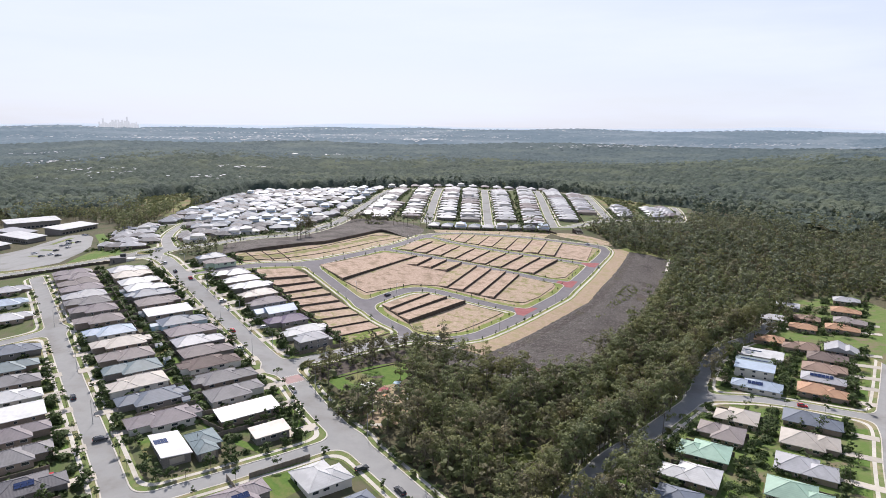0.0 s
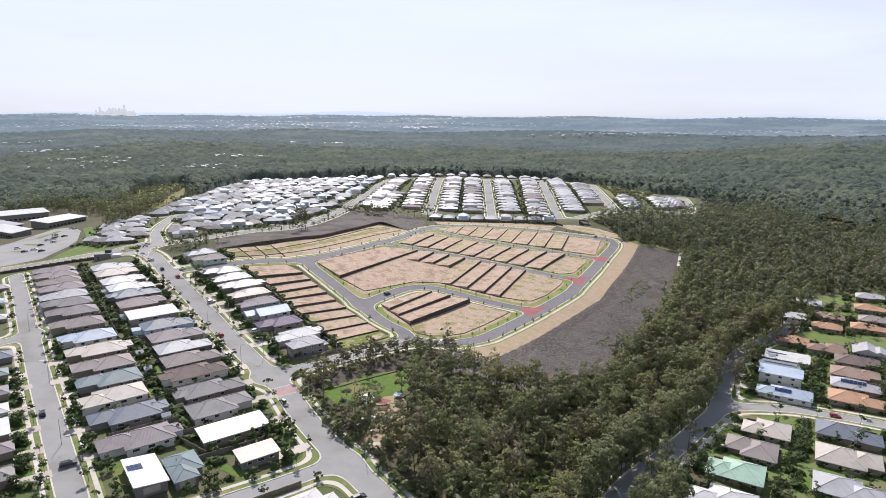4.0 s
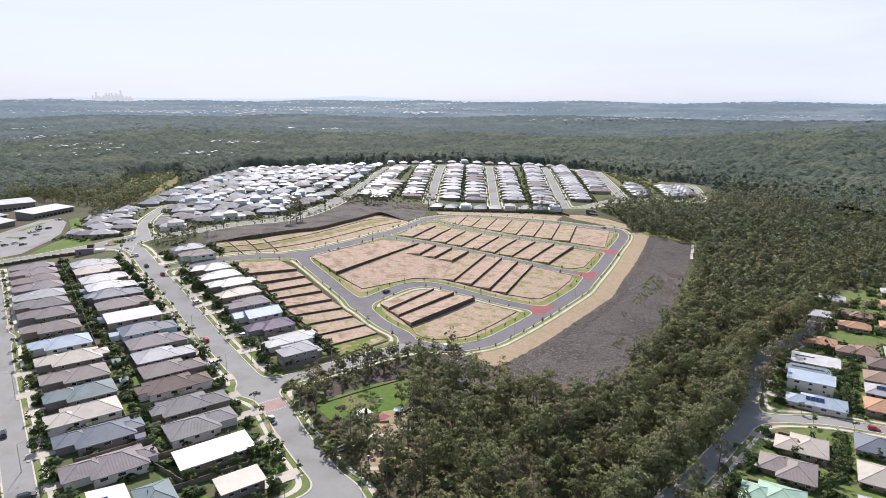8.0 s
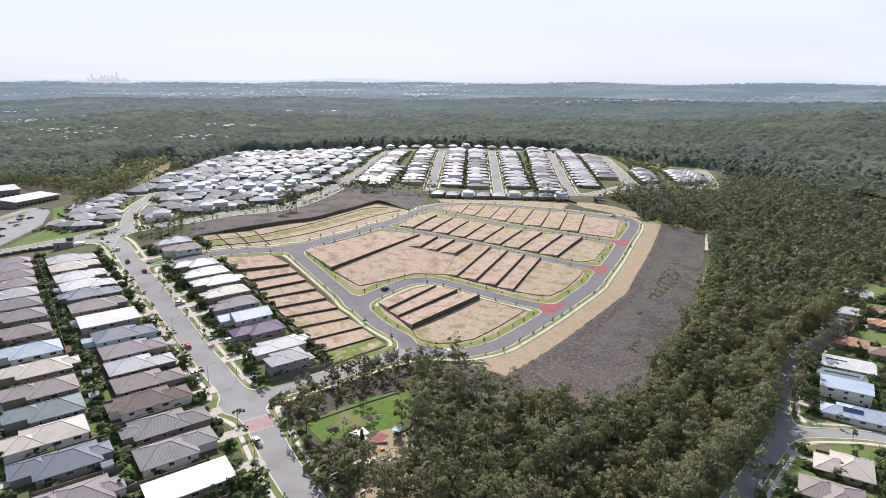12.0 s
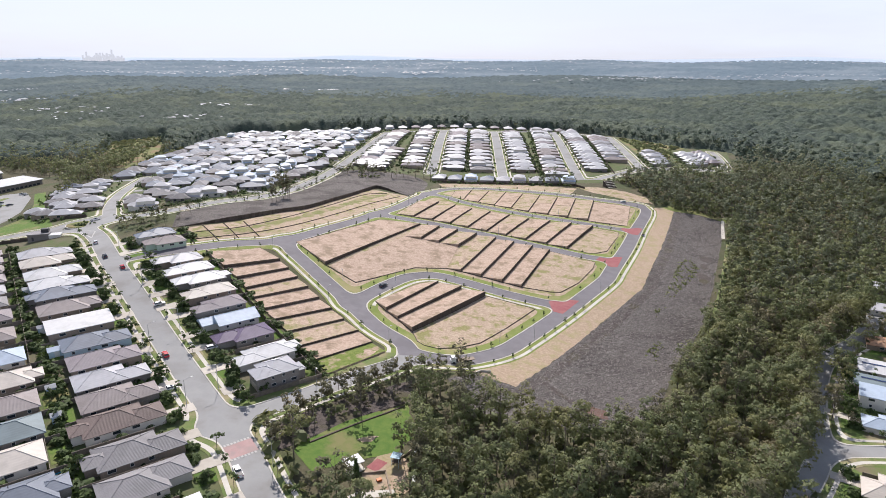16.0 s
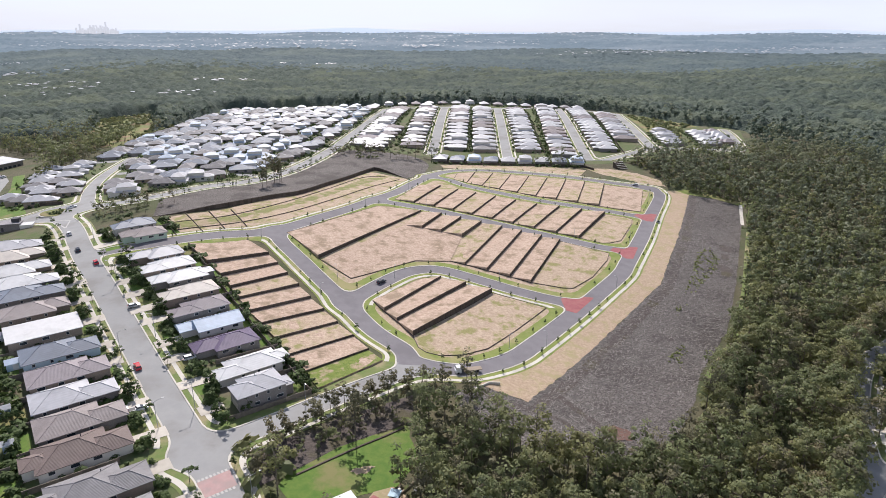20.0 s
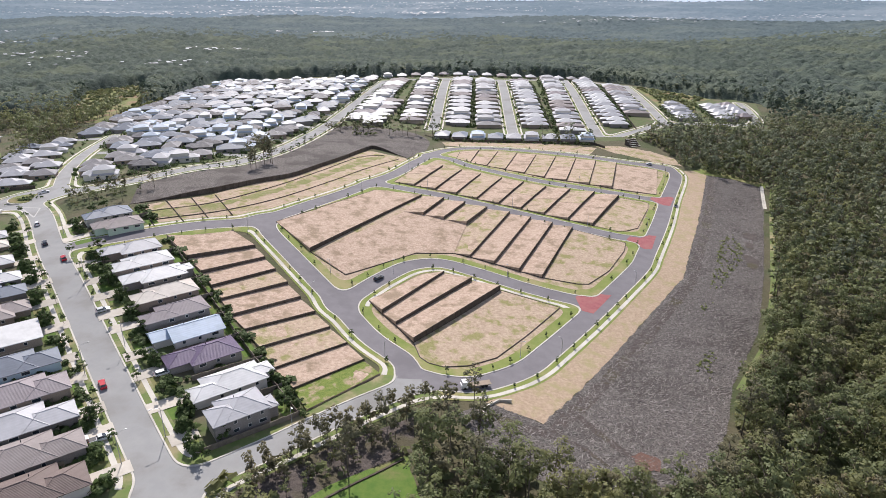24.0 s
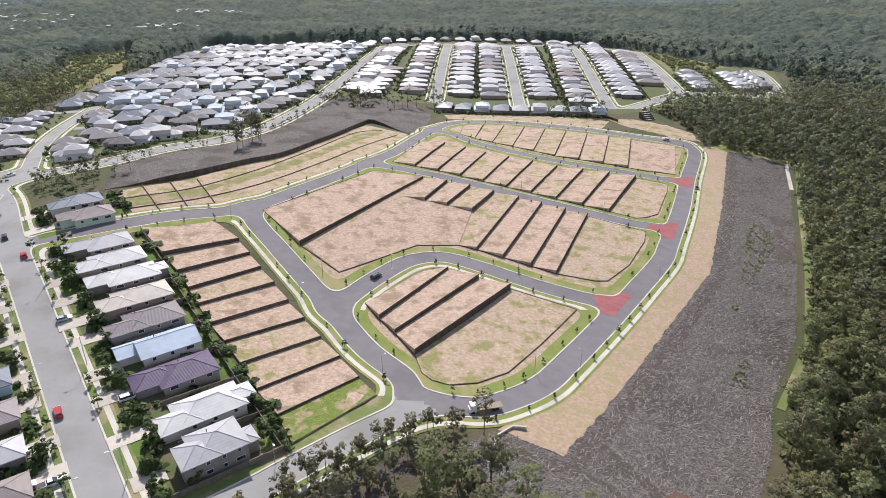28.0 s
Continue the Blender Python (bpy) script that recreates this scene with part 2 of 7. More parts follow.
R = {
    "white": roofing("white_metal_roof", (0.61, 0.61, 0.61), 0.45),
    "cream": roofing("cream_metal_roof", (0.55, 0.50, 0.445), 0.5),
    "pale": roofing("pale_grey_metal_roof", (0.44, 0.44, 0.46), 0.45),
    "grey": roofing("grey_tile_roof", (0.255, 0.245, 0.25), 0.6, 0.35, 0.03),
    "mauve": roofing("mauve_grey_roof", (0.285, 0.25, 0.26), 0.6, 0.35, 0.03),
    "taupe": roofing("taupe_tile_roof", (0.315, 0.275, 0.265), 0.65, 0.35, 0.03),
    "blue": roofing("blue_grey_metal_roof", (0.19, 0.215, 0.26), 0.5),
    "sky": roofing("pale_blue_metal_roof", (0.42, 0.50, 0.60), 0.45),
    "teal": roofing("teal_grey_metal_roof", (0.20, 0.25, 0.265), 0.5),
    "dark": roofing("charcoal_tile_roof", (0.15, 0.145, 0.155), 0.6, 0.35, 0.035),
    "mottled": roofing("mottled_brown_tile_roof", (0.20, 0.155, 0.14), 0.7, 0.35, 0.035),
    "purple": roofing("dusky_purple_roof", (0.15, 0.115, 0.185), 0.55, 0.35, 0.03),
    "brown": roofing("brown_tile_roof", (0.34, 0.24, 0.19), 0.7, 0.35, 0.035),
    "orange": roofing("terracotta_tile_roof", (0.50, 0.30, 0.19), 0.7, 0.35, 0.035),
    "green": roofing("pale_green_metal_roof", (0.36, 0.52, 0.42), 0.5),
}


# ---- building blocks ----
class Shape:
    """Vertices and faces of one mesh."""

    def __init__(self):
        self.v, self.f, self.k = [], [], []

    def add(self, verts, faces, k=0):
        o = len(self.v)
        self.v.extend(verts)
        self.f.extend([tuple(i + o for i in f) for f in faces])
        self.k.extend([k] * len(faces))
        return self

    def box(self, x0, y0, z0, x1, y1, z1, k=0):
        return self.prism([(x0, y0), (x1, y0), (x1, y1), (x0, y1)], z0, z1, k)

    def prism(self, ring, z0, z1, k=0):
        """z0 and z1: numbers, or lists with one height for each corner. The ring runs anticlockwise."""
        n = len(ring)
        lo = z0 if isinstance(z0, (list, tuple)) else [z0] * n
        hi = z1 if isinstance(z1, (list, tuple)) else [z1] * n
        verts = [(x, y, z) for (x, y), z in zip(ring, lo)] + [(x, y, z) for (x, y), z in zip(ring, hi)]
        faces = [tuple(range(n - 1, -1, -1)), tuple(range(n, 2 * n))] + [(i, (i + 1) % n, n + (i + 1) % n, n + i) for i in range(n)]
        return self.add(verts, faces, k)

    def tube(self, a, b, r0, r1, n=6, k=0):
        a, b = Vector(a), Vector(b)
        d = (b - a).normalized()
        u = d.orthogonal().normalized()
        w = d.cross(u)
        ring = [(math.cos(6.2832 * i / n), math.sin(6.2832 * i / n)) for i in range(n)]
        verts = [tuple(a + (u * c + w * s) * r0) for c, s in ring] + [tuple(b + (u * c + w * s) * r1) for c, s in ring]
        return self.add(verts, [(i, (i + 1) % n, n + (i + 1) % n, n + i) for i in range(n)] + [tuple(range(n, 2 * n)), tuple(range(n - 1, -1, -1))], k)

    def mesh(self, name, *mats):
        me = bpy.data.meshes.new(name)
        me.from_pydata(self.v, [], self.f)
        for m in mats:
            me.materials.append(m)
        if len(mats) > 1:
            me.polygons.foreach_set("material_index", self.k)
        me.update()
        return me


def part(name, shape, mat, parent, label="", at=None):
    me = shape.mesh(name, mat) if isinstance(shape, Shape) else shape
    ob = new(name, me)
    ob.parent = parent
    if at is not None:
        ob.matrix_local = at
    return tagged(ob, label)


def thing(name, m, label, category, group="", kind=""):
    ob = new(name)
    ob.empty_display_size = 0.5
    ob.matrix_world = m
    return tagged(ob, label, category, group, kind)


def quads(name, verts, faces, *mats, index=None, normals=None):
    """One mesh out of arrays of vertices and quads; normals: one for each vertex, to shade a crown as a soft mass (zero: the face's own)."""
    me = bpy.data.meshes.new(name)
    verts, faces = np.asarray(verts, np.float32), np.asarray(faces, np.int32)
    me.vertices.add(len(verts))
    me.vertices.foreach_set("co", verts.ravel())
    me.loops.add(faces.size)
    me.loops.foreach_set("vertex_index", faces.ravel())
    me.polygons.add(len(faces))
    me.polygons.foreach_set("loop_start", np.arange(0, faces.size, faces.shape[1], dtype=np.int32))
    for m in mats:
        me.materials.append(m)
    if index is not None:
        me.polygons.foreach_set("material_index", np.asarray(index, np.int32))
    me.update(calc_edges=True)
    if normals is not None:
        me.polygons.foreach_set("use_smooth", np.ones(len(faces), bool))
        me.normals_split_custom_set_from_vertices(normals)
    return me


# ---- lie of the land: broad hills as (x, y, radius, height) ----
HILLS = [
    (-85, 240, 70, 11.2), (-170, 290, 80, 8.3), (-20, 210, 80, -8.3), (20, 300, 90, 4.9), (110, 240, 70, 7.2), (120, 150, 80, -6.4),
    (40, 110, 80, 9.3), (-60, 100, 90, -1.5), (-120, 150, 90, 6.8), (-200, 200, 120, -2.9), (160, 400, 100, 12.5), (240, 330, 110, -17),
    (40, 480, 90, -9.5), (120, 520, 120, -3), (-120, 420, 130, 16.2), (260, 180, 110, -1.2), (240, 560, 150, 2.9), (335, 570, 110, 3.1),
    (100, 760, 180, 17.2), (-60, 650, 180, 6.2), (-300, 700, 220, 1.9), (150, 30, 120, -12.6), (0, 0, 140, 0.8), (-220, 20, 170, 7.1),
]


def ease(v):
    v = np.clip(v, 0, 1)
    return v * v * (3 - 2 * v)


def land(x, y):
    x, y = np.asarray(x, float), np.asarray(y, float)
    z = np.full(np.broadcast(x, y).shape, -8.0)
    for a, b, s, c in HILLS:
        z = z + c * np.exp(-((x - a) ** 2 + (y - b) ** 2) / (2 * s * s))
    d = np.hypot(x, y)
    z = z + 78 * ease((d - 1500) / 3300) + 9 * ease((d - 800) / 500) * np.sin(x / 190 + 1) * np.sin(y / 240 + x / 600)
    z = z + 34 * np.exp(-(((x - 1150) / 520) ** 2) - ((y - 1300) / 380) ** 2) + 26 * np.exp(-(((x + 650) / 420) ** 2) - ((y - 1750) / 300) ** 2)
    return z


def ht(x, y):
    return float(land(x, y))


def steps(lo, hi, fine_lo, fine_hi, fine, grow=1.13):
    a = list(np.arange(fine_lo, fine_hi + 0.1, fine))
    s = fine
    while a[-1] < hi:
        s *= grow
        a.append(a[-1] + s)
    s = fine
    while a[0] > lo:
        s *= grow
        a.insert(0, a[0] - s)
    return np.array(a)


gx, gy = steps(-4700, 4700, -420, 430, 5), steps(-900, 4700, -190, 900, 5)
X, Y = np.meshgrid(gx, gy)
nx_, ny_ = len(gx), len(gy)
ids = np.arange(nx_ * ny_).reshape(ny_, nx_)
ground = new("ground", quads("ground", np.stack([X, Y, land(X, Y)], -1).reshape(-1, 3),
             np.stack([ids[:-1, :-1], ids[:-1, 1:], ids[1:, 1:], ids[1:, :-1]], -1).reshape(-1, 4), M["wood_floor"]))
for p in ground.data.polygons:
    p.use_smooth = True
tagged(ground, "brown leaf-littered forest floor rolling to the horizon", "ground", kind="structure")


def drape(name, ring, mat, lift=0.06, cell=5.0, label="", category="ground", kind="structure"):
    """A flat outline cut into cells and laid on the land."""
    bm = bmesh.new()
    bm.faces.new([bm.verts.new((x, y, 0)) for x, y in ring])
    xs, ys = [p[0] for p in ring], [p[1] for p in ring]
    for axis, lo, hi in ((0, min(xs), max(xs)), (1, min(ys), max(ys))):
        for c in np.arange(math.ceil(lo / cell) * cell, hi, cell):
            co, no = [0, 0, 0], [0, 0, 0]
            co[axis], no[axis] = c, 1
            bmesh.ops.bisect_plane(bm, geom=bm.verts[:] + bm.edges[:] + bm.faces[:], plane_co=co, plane_no=no)
    pts = np.array([v.co[:2] for v in bm.verts])
    for v, z in zip(bm.verts, land(pts[:, 0], pts[:, 1])):
        v.co.z = z + lift
    bmesh.ops.recalc_face_normals(bm, faces=bm.faces)
    if sum(f.normal.z for f in bm.faces) < 0:
        bmesh.ops.reverse_faces(bm, faces=bm.faces)
    me = bpy.data.meshes.new(name)
    bm.to_mesh(me)
    bm.free()
    me.materials.append(mat)
    return tagged(new(name, me), label, category, kind=kind)


def rough(ring, amount=0.45, step=2.6, seed=1):
    """An outline whose edges wander a little, as of earth that was spread by machine."""
    r_ = random.Random(seed)
    out = []
    for (ax, ay), (bx, by) in zip(ring, ring[1:] + ring[:1]):
        d = math.dist((ax, ay), (bx, by))
        n = max(1, int(d / step))
        for i in range(n):
            k = r_.uniform(-1, 1) * amount * (0.4 + 0.6 * abs(noise.noise((ax * 0.1 + i * 0.3, ay * 0.1, seed))) * 2)
            out.append((ax + (bx - ax) * i / n - (by - ay) / d * k, ay + (by - ay) * i / n + (bx - ax) / d * k))
    return out


def curve_through(pts, step=3.0):
    """A smooth line through the points, evenly cut."""
    p = [np.array(q, float) for q in pts]
    p = [2 * p[0] - p[1]] + p + [2 * p[-1] - p[-2]]
    out = []
    for a, b, c, d in zip(p, p[1:], p[2:], p[3:]):
        n = max(1, int(np.linalg.norm(c - b) / step))
        for i in range(n):
            t = i / n
            out.append(0.5 * (2 * b + (c - a) * t + (2 * a - 5 * b + 4 * c - d) * t * t + (3 * b - a - 3 * c + d) * t ** 3))
    out.append(p[-2])
    return np.array(out)

# ---- roads ----
ROADS = {
    "main_road": ([(-176, 278), (-160, 257.5), (-137.5, 220.5), (-116.3, 189.3), (-88.9, 148.7), (-64.1, 112), (-47.6, 88), (-36.8, 67), (-23.3, 44.8), (0.4, 10.4), (35.6, -39.6), (80.5, -104.5)], 4.45, "asphalt"),
    "roundabout": ([(-183.2, 288.6), (-182.8, 289)], 15.5, "asphalt"),
    "side_street": ([(-242, 252), (-212, 204), (-154, 111.4), (-117.4, 54.4), (-92.3, 15.6), (-69.4, -21.6), (-40, -75)], 3.75, "asphalt"),
    "cross_street": ([(-83, -1.5), (-74, 4.5), (-66, 9.5), (-58, 14.2), (-49.5, 19.8), (-40, 25.5), (-29, 33), (-19.5, 39)], 3.1, "asphalt"),
    "side_lane": ([(-172, 142), (-215, 112), (-270, 75)], 3.5, "asphalt"),
    "west_road": ([(-181, 286), (-192, 286), (-216, 285), (-237, 280.5), (-262, 278), (-330, 272)], 4.0, "asphalt"),
    "spur_road": ([(-58, 97), (-37, 112), (-26, 121), (-11, 133), (4, 144)], 3.9, "asphalt"),
    "strip_road": ([(-61, 255), (-57, 243), (-44, 223), (-24, 192), (-11, 170), (0, 157), (4, 148), (20, 144.5), (32, 149), (42, 156), (51, 166), (71, 189), (88, 209), (107, 232), (116, 247), (139, 288), (164, 337), (187, 380), (190, 394), (182, 402)], 3.9, "new_asphalt"),
    "upper_road": ([(-127, 224), (-112, 230), (-88, 242), (-69, 250), (-56, 262), (-43, 281), (-28, 304), (-14, 329), (-1, 352), (14, 392), (28, 425), (42, 441), (58, 446), (78, 444), (126, 424), (160, 409), (190, 401)], 3.9, "new_asphalt"),
    "middle_street": ([(-14, 325), (2, 320), (22, 312), (41, 301), (78, 279), (104, 266), (116.5, 263.2)], 3.7, "new_asphalt"),
    "upper_street": ([(22, 414), (36, 402), (50, 379), (90, 348), (143, 332), (153, 331.5)], 3.7, "new_asphalt"),
    "inner_street": ([(-22, 190), (-16, 200), (-7, 213), (4, 225), (17, 229), (31, 223), (51, 211), (66, 203.8), (73.2, 201.7)], 3.7, "new_asphalt"),
    "forest_road": ([(40, -10), (70, 30), (98, 57), (117, 76), (139, 99), (158, 130), (184, 162), (215, 183), (250, 215)], 3.5, "asphalt"),
    "east_street": ([(139, 99), (155, 99.5), (171, 98), (189, 90.5), (203, 81.5), (214, 74)], 3.2, "asphalt"),
    "east_lane": ([(318, 203), (284, 158), (242, 107), (214, 74), (203, 57), (187, 36), (171, 14), (155, -8), (138, -34)], 3.2, "asphalt"),
    "boundary_road": ([(-176, 288), (-152, 297), (-136, 307), (-117, 331), (-95, 352), (-78, 395), (-63, 472), (-48, 565), (-31, 660), (-14, 760)], 4.3, "asphalt"),
    "north_street": ([(-172, 300), (-190, 345), (-205, 400), (-215, 470)], 3.7, "asphalt"),
}
FAR_ROADS = {
    "first_avenue": ([(30, 515), (45, 640), (60, 764)], 4.3, "asphalt"),
    "second_avenue": ([(96, 497), (110, 620), (125, 750)], 4.3, "asphalt"),
    "third_avenue": ([(162, 468), (183, 610), (210, 780)], 4.3, "asphalt"),
    "fourth_avenue": ([(238, 525), (257, 640), (278, 750)], 4.0, "asphalt"),
    "lower_lane": ([(160, 466), (200, 497), (240, 524), (300, 527), (325, 531), (350, 590), (366, 640)], 3.2, "asphalt"),
    "top_avenue": ([(-14, 760), (60, 766), (125, 752), (210, 784), (278, 752)], 3.5, "asphalt"),
}
PATH_SIDE = {"strip_road": -1, "spur_road": -1, "inner_street": -1, "upper_road": 1}  # side of the new streets that has a footpath
LINES = {k: curve_through(p, 3.0) for k, (p, w, m) in {**ROADS, **FAR_ROADS}.items()}


def from_line(px, py, line):
    """Distance of points from a broken line, and which side they lie on."""
    best = np.full(px.shape, 1e9)
    side = np.zeros(px.shape)
    for (ax, ay), (bx, by) in zip(line, line[1:]):
        ux, uy = bx - ax, by - ay
        n2 = ux * ux + uy * uy + 1e-9
        t = np.clip(((px - ax) * ux + (py - ay) * uy) / n2, 0, 1)
        dx, dy = px - ax - t * ux, py - ay - t * uy
        d = np.hypot(dx, dy)
        s = np.sign(ux * dy - uy * dx)
        side = np.where(d < best, s, side)
        best = np.minimum(best, d)
    return best, side


def road_field(px, py, roads, reach=7.0):
    """Distance from the nearest kerb line (rounded where roads meet) and the number of the nearest road."""
    field, who, near, sides = np.full(px.shape, 60.0), np.zeros(px.shape, int), np.full(px.shape, 1e9), np.zeros(px.shape)
    for i, (k, (p, w, m)) in enumerate(roads.items()):
        line = LINES[k]
        m_ = (px > line[:, 0].min() - 30) & (px < line[:, 0].max() + 30) & (py > line[:, 1].min() - 30) & (py < line[:, 1].max() + 30)
        if not m_.any():
            continue
        d, sd = from_line(px[m_], py[m_], line)
        d = d - w
        f = field[m_]
        hh_ = np.clip(0.5 + 0.5 * (f - d) / reach, 0, 1)
        field[m_] = f * (1 - hh_) + d * hh_ - reach * hh_ * (1 - hh_)
        closer = d < near[m_]
        who[m_] = np.where(closer, i, who[m_])
        near[m_] = np.where(closer, d, near[m_])
        sides[m_] = np.where(closer, sd, sides[m_])
    return field, who, sides


FX, FY = np.meshgrid(np.arange(-320, 420, 2.0), np.arange(-130, 840, 2.0))
FIELD = road_field(FX, FY, {**ROADS, **FAR_ROADS})[0]


def clearance(x, y):
    """How far a place lies outside the nearest kerb, in metres."""
    i = np.clip(np.rint((np.asarray(x) + 320) / 2), 0, FIELD.shape[1] - 1).astype(int)
    j = np.clip(np.rint((np.asarray(y) + 130) / 2), 0, FIELD.shape[0] - 1).astype(int)
    return FIELD[j, i]


def clip(poly, lo, hi):
    """Cut a ring of (x, y, d) to lo <= d <= hi."""
    for sign, bound in ((1, lo), (-1, -hi)):
        out = []
        for a, b in zip(poly, poly[1:] + poly[:1]):
            fa, fb = sign * a[2] - bound, sign * b[2] - bound
            if fa >= 0:
                out.append(a)
            if (fa >= 0) != (fb >= 0):
                t = fa / (fa - fb)
                out.append(tuple(a[i] + t * (b[i] - a[i]) for i in range(3)))
        poly = out
        if len(poly) < 3:
            return []
    return poly


def lay_roads(roads, cell, bands, x0, x1, y0, y1):
    xs, ys = np.arange(x0, x1, cell), np.arange(y0, y1, cell)
    PX, PY = np.meshgrid(xs, ys)
    F, W, side = road_field(PX, PY, roads)
    top = max(b[1] for b in bands)
    low = np.minimum(np.minimum(F[:-1, :-1], F[1:, :-1]), np.minimum(F[:-1, 1:], F[1:, 1:]))
    names, shapes = list(roads), {}
    for j, i in zip(*np.nonzero(low < top)):
        cell_ring = [(xs[i], ys[j], F[j, i]), (xs[i + 1], ys[j], F[j, i + 1]), (xs[i + 1], ys[j + 1], F[j + 1, i + 1]), (xs[i], ys[j + 1], F[j + 1, i])]
        lo_, hi_ = min(c[2] for c in cell_ring), max(c[2] for c in cell_ring)
        road = names[W[j, i]]
        bare = (roads[road][2] == "new_asphalt" or road == "spur_road") and PATH_SIDE.get(road, 0) != side[j, i]
        for lo, hi, lift, what in bands:
            if what == "footpath" and bare:
                what, lift = "verge", lift - 0.04
            if hi_ < lo or lo_ > hi:
                continue
            ring = clip(cell_ring, lo, hi) if lo_ < lo or hi_ > hi else cell_ring
            if ring:
                key = (road if what == "road" else what + ("" if what == "kerb" or roads[road][2] == "asphalt" else "_new"))
                shapes.setdefault((key, what, lift, roads[road][2]), []).append(ring)
    for (key, what, lift, kind), rings in shapes.items():
        pts = np.array([p for r in rings for p in r])
        z = land(pts[:, 0], pts[:, 1]) + lift
        s, at = Shape(), 0
        for r in rings:
            n = len(r)
            s.add([(p[0], p[1], z[at + q]) for q, p in enumerate(r)], [tuple(range(n))])
            at += n
        mat = M[kind] if what == "road" else M["concrete"] if what in ("kerb", "footpath") else M["fresh_verge" if kind == "new_asphalt" else "verge"]
        me = s.mesh(key, mat)
        if what == "kerb":
            bm = bmesh.new()
            bm.from_mesh(me)
            bmesh.ops.remove_doubles(bm, verts=bm.verts, dist=0.02)
            edge = [e for e in bm.edges if e.is_boundary]
            got = bmesh.ops.extrude_edge_only(bm, edges=edge)
            for v in got["geom"]:
                if isinstance(v, bmesh.types.BMVert):
                    v.co.z -= 0.3
            bm.to_mesh(me)
            bm.free()
        label = {"road": "worn pale grey asphalt street" if kind == "asphalt" else "smooth dark new asphalt estate street", "kerb": "pale concrete kerb along the streets",
                 "footpath": "pale concrete footpath beside the street", "verge": "grass verge between kerb and footpath"}[what]
        tagged(new(key, me), label, {"road": "road", "kerb": "kerb", "footpath": "pavement", "verge": "verge"}[what], kind="structure")


lay_roads(ROADS, 1.5, [(-90, 0.0, 0.10, "road"), (0.0, 0.45, 0.24, "kerb"), (0.45, 2.2, 0.17, "verge"), (2.2, 3.6, 0.21, "footpath"), (3.6, 4.4, 0.16, "verge")], -300, 262, -110, 480)
lay_roads({k: ROADS[k] for k in ("boundary_road",)} | FAR_ROADS, 3.0, [(-90, 0.0, 0.12, "road"), (0.0, 0.6, 0.26, "kerb"), (0.6, 2.4, 0.18, "verge"), (2.4, 3.8, 0.22, "footpath")], -80, 380, 480, 800)
s = Shape()
ring = [(6.2832 * i / 24) for i in range(24)]
s.prism([(8.0 * math.cos(a), 8.0 * math.sin(a)) for a in ring], -0.3, 0.26)
island = thing("roundabout_island", pose(-183, 288.8, ht(-183, 288.8)), "round concrete-edged island with low grass on the roundabout", "traffic island")
part("kerb_ring", s, M["concrete"], island)
s = Shape()
s.prism([(7.4 * math.cos(a), 7.4 * math.sin(a)) for a in ring], 0.2, 0.5)
part("grass", s, M["scrub_ground"], island, "dry green scrub dome")
for ring in ([(70.5, 204.5), (75, 209.6), (79.5, 208), (86.5, 207.2), (74.5, 192.6), (70.5, 194.5)], [(111.5, 262), (114.7, 266.2), (120, 265.5), (126, 270), (130, 270), (121, 252.8), (117, 252.5), (114, 257.5)], [(150, 331.5), (155, 337.6), (160, 336.5), (165.5, 340), (168.6, 339), (159.3, 322.3), (155, 322), (152, 326)]):
    drape("red_crossing", ring, M["paver"], 0.14, 2.0, "red paved threshold across the street", "crossing")
drape("faded_crossing", [(-52.2, 87.1), (-45.3, 91.8), (-42, 86.4), (-49.2, 81.5)], M["faded_paver"], 0.14, 2.0, "sun-faded pink paved threshold across the main road", "crossing")

drape("estate_ground", [(-120, 228), (-88, 238), (-66, 247), (-24, 185), (4, 146), (34, 147), (73, 188), (110, 232), (142, 288), (190, 384), (190, 402), (126, 426), (78, 446), (46, 444), (14, 394), (-14, 331), (-56, 264), (-88, 244), (-112, 232)], M["dry_soil"], 0.05, 6, "bare graded soil of the new estate")

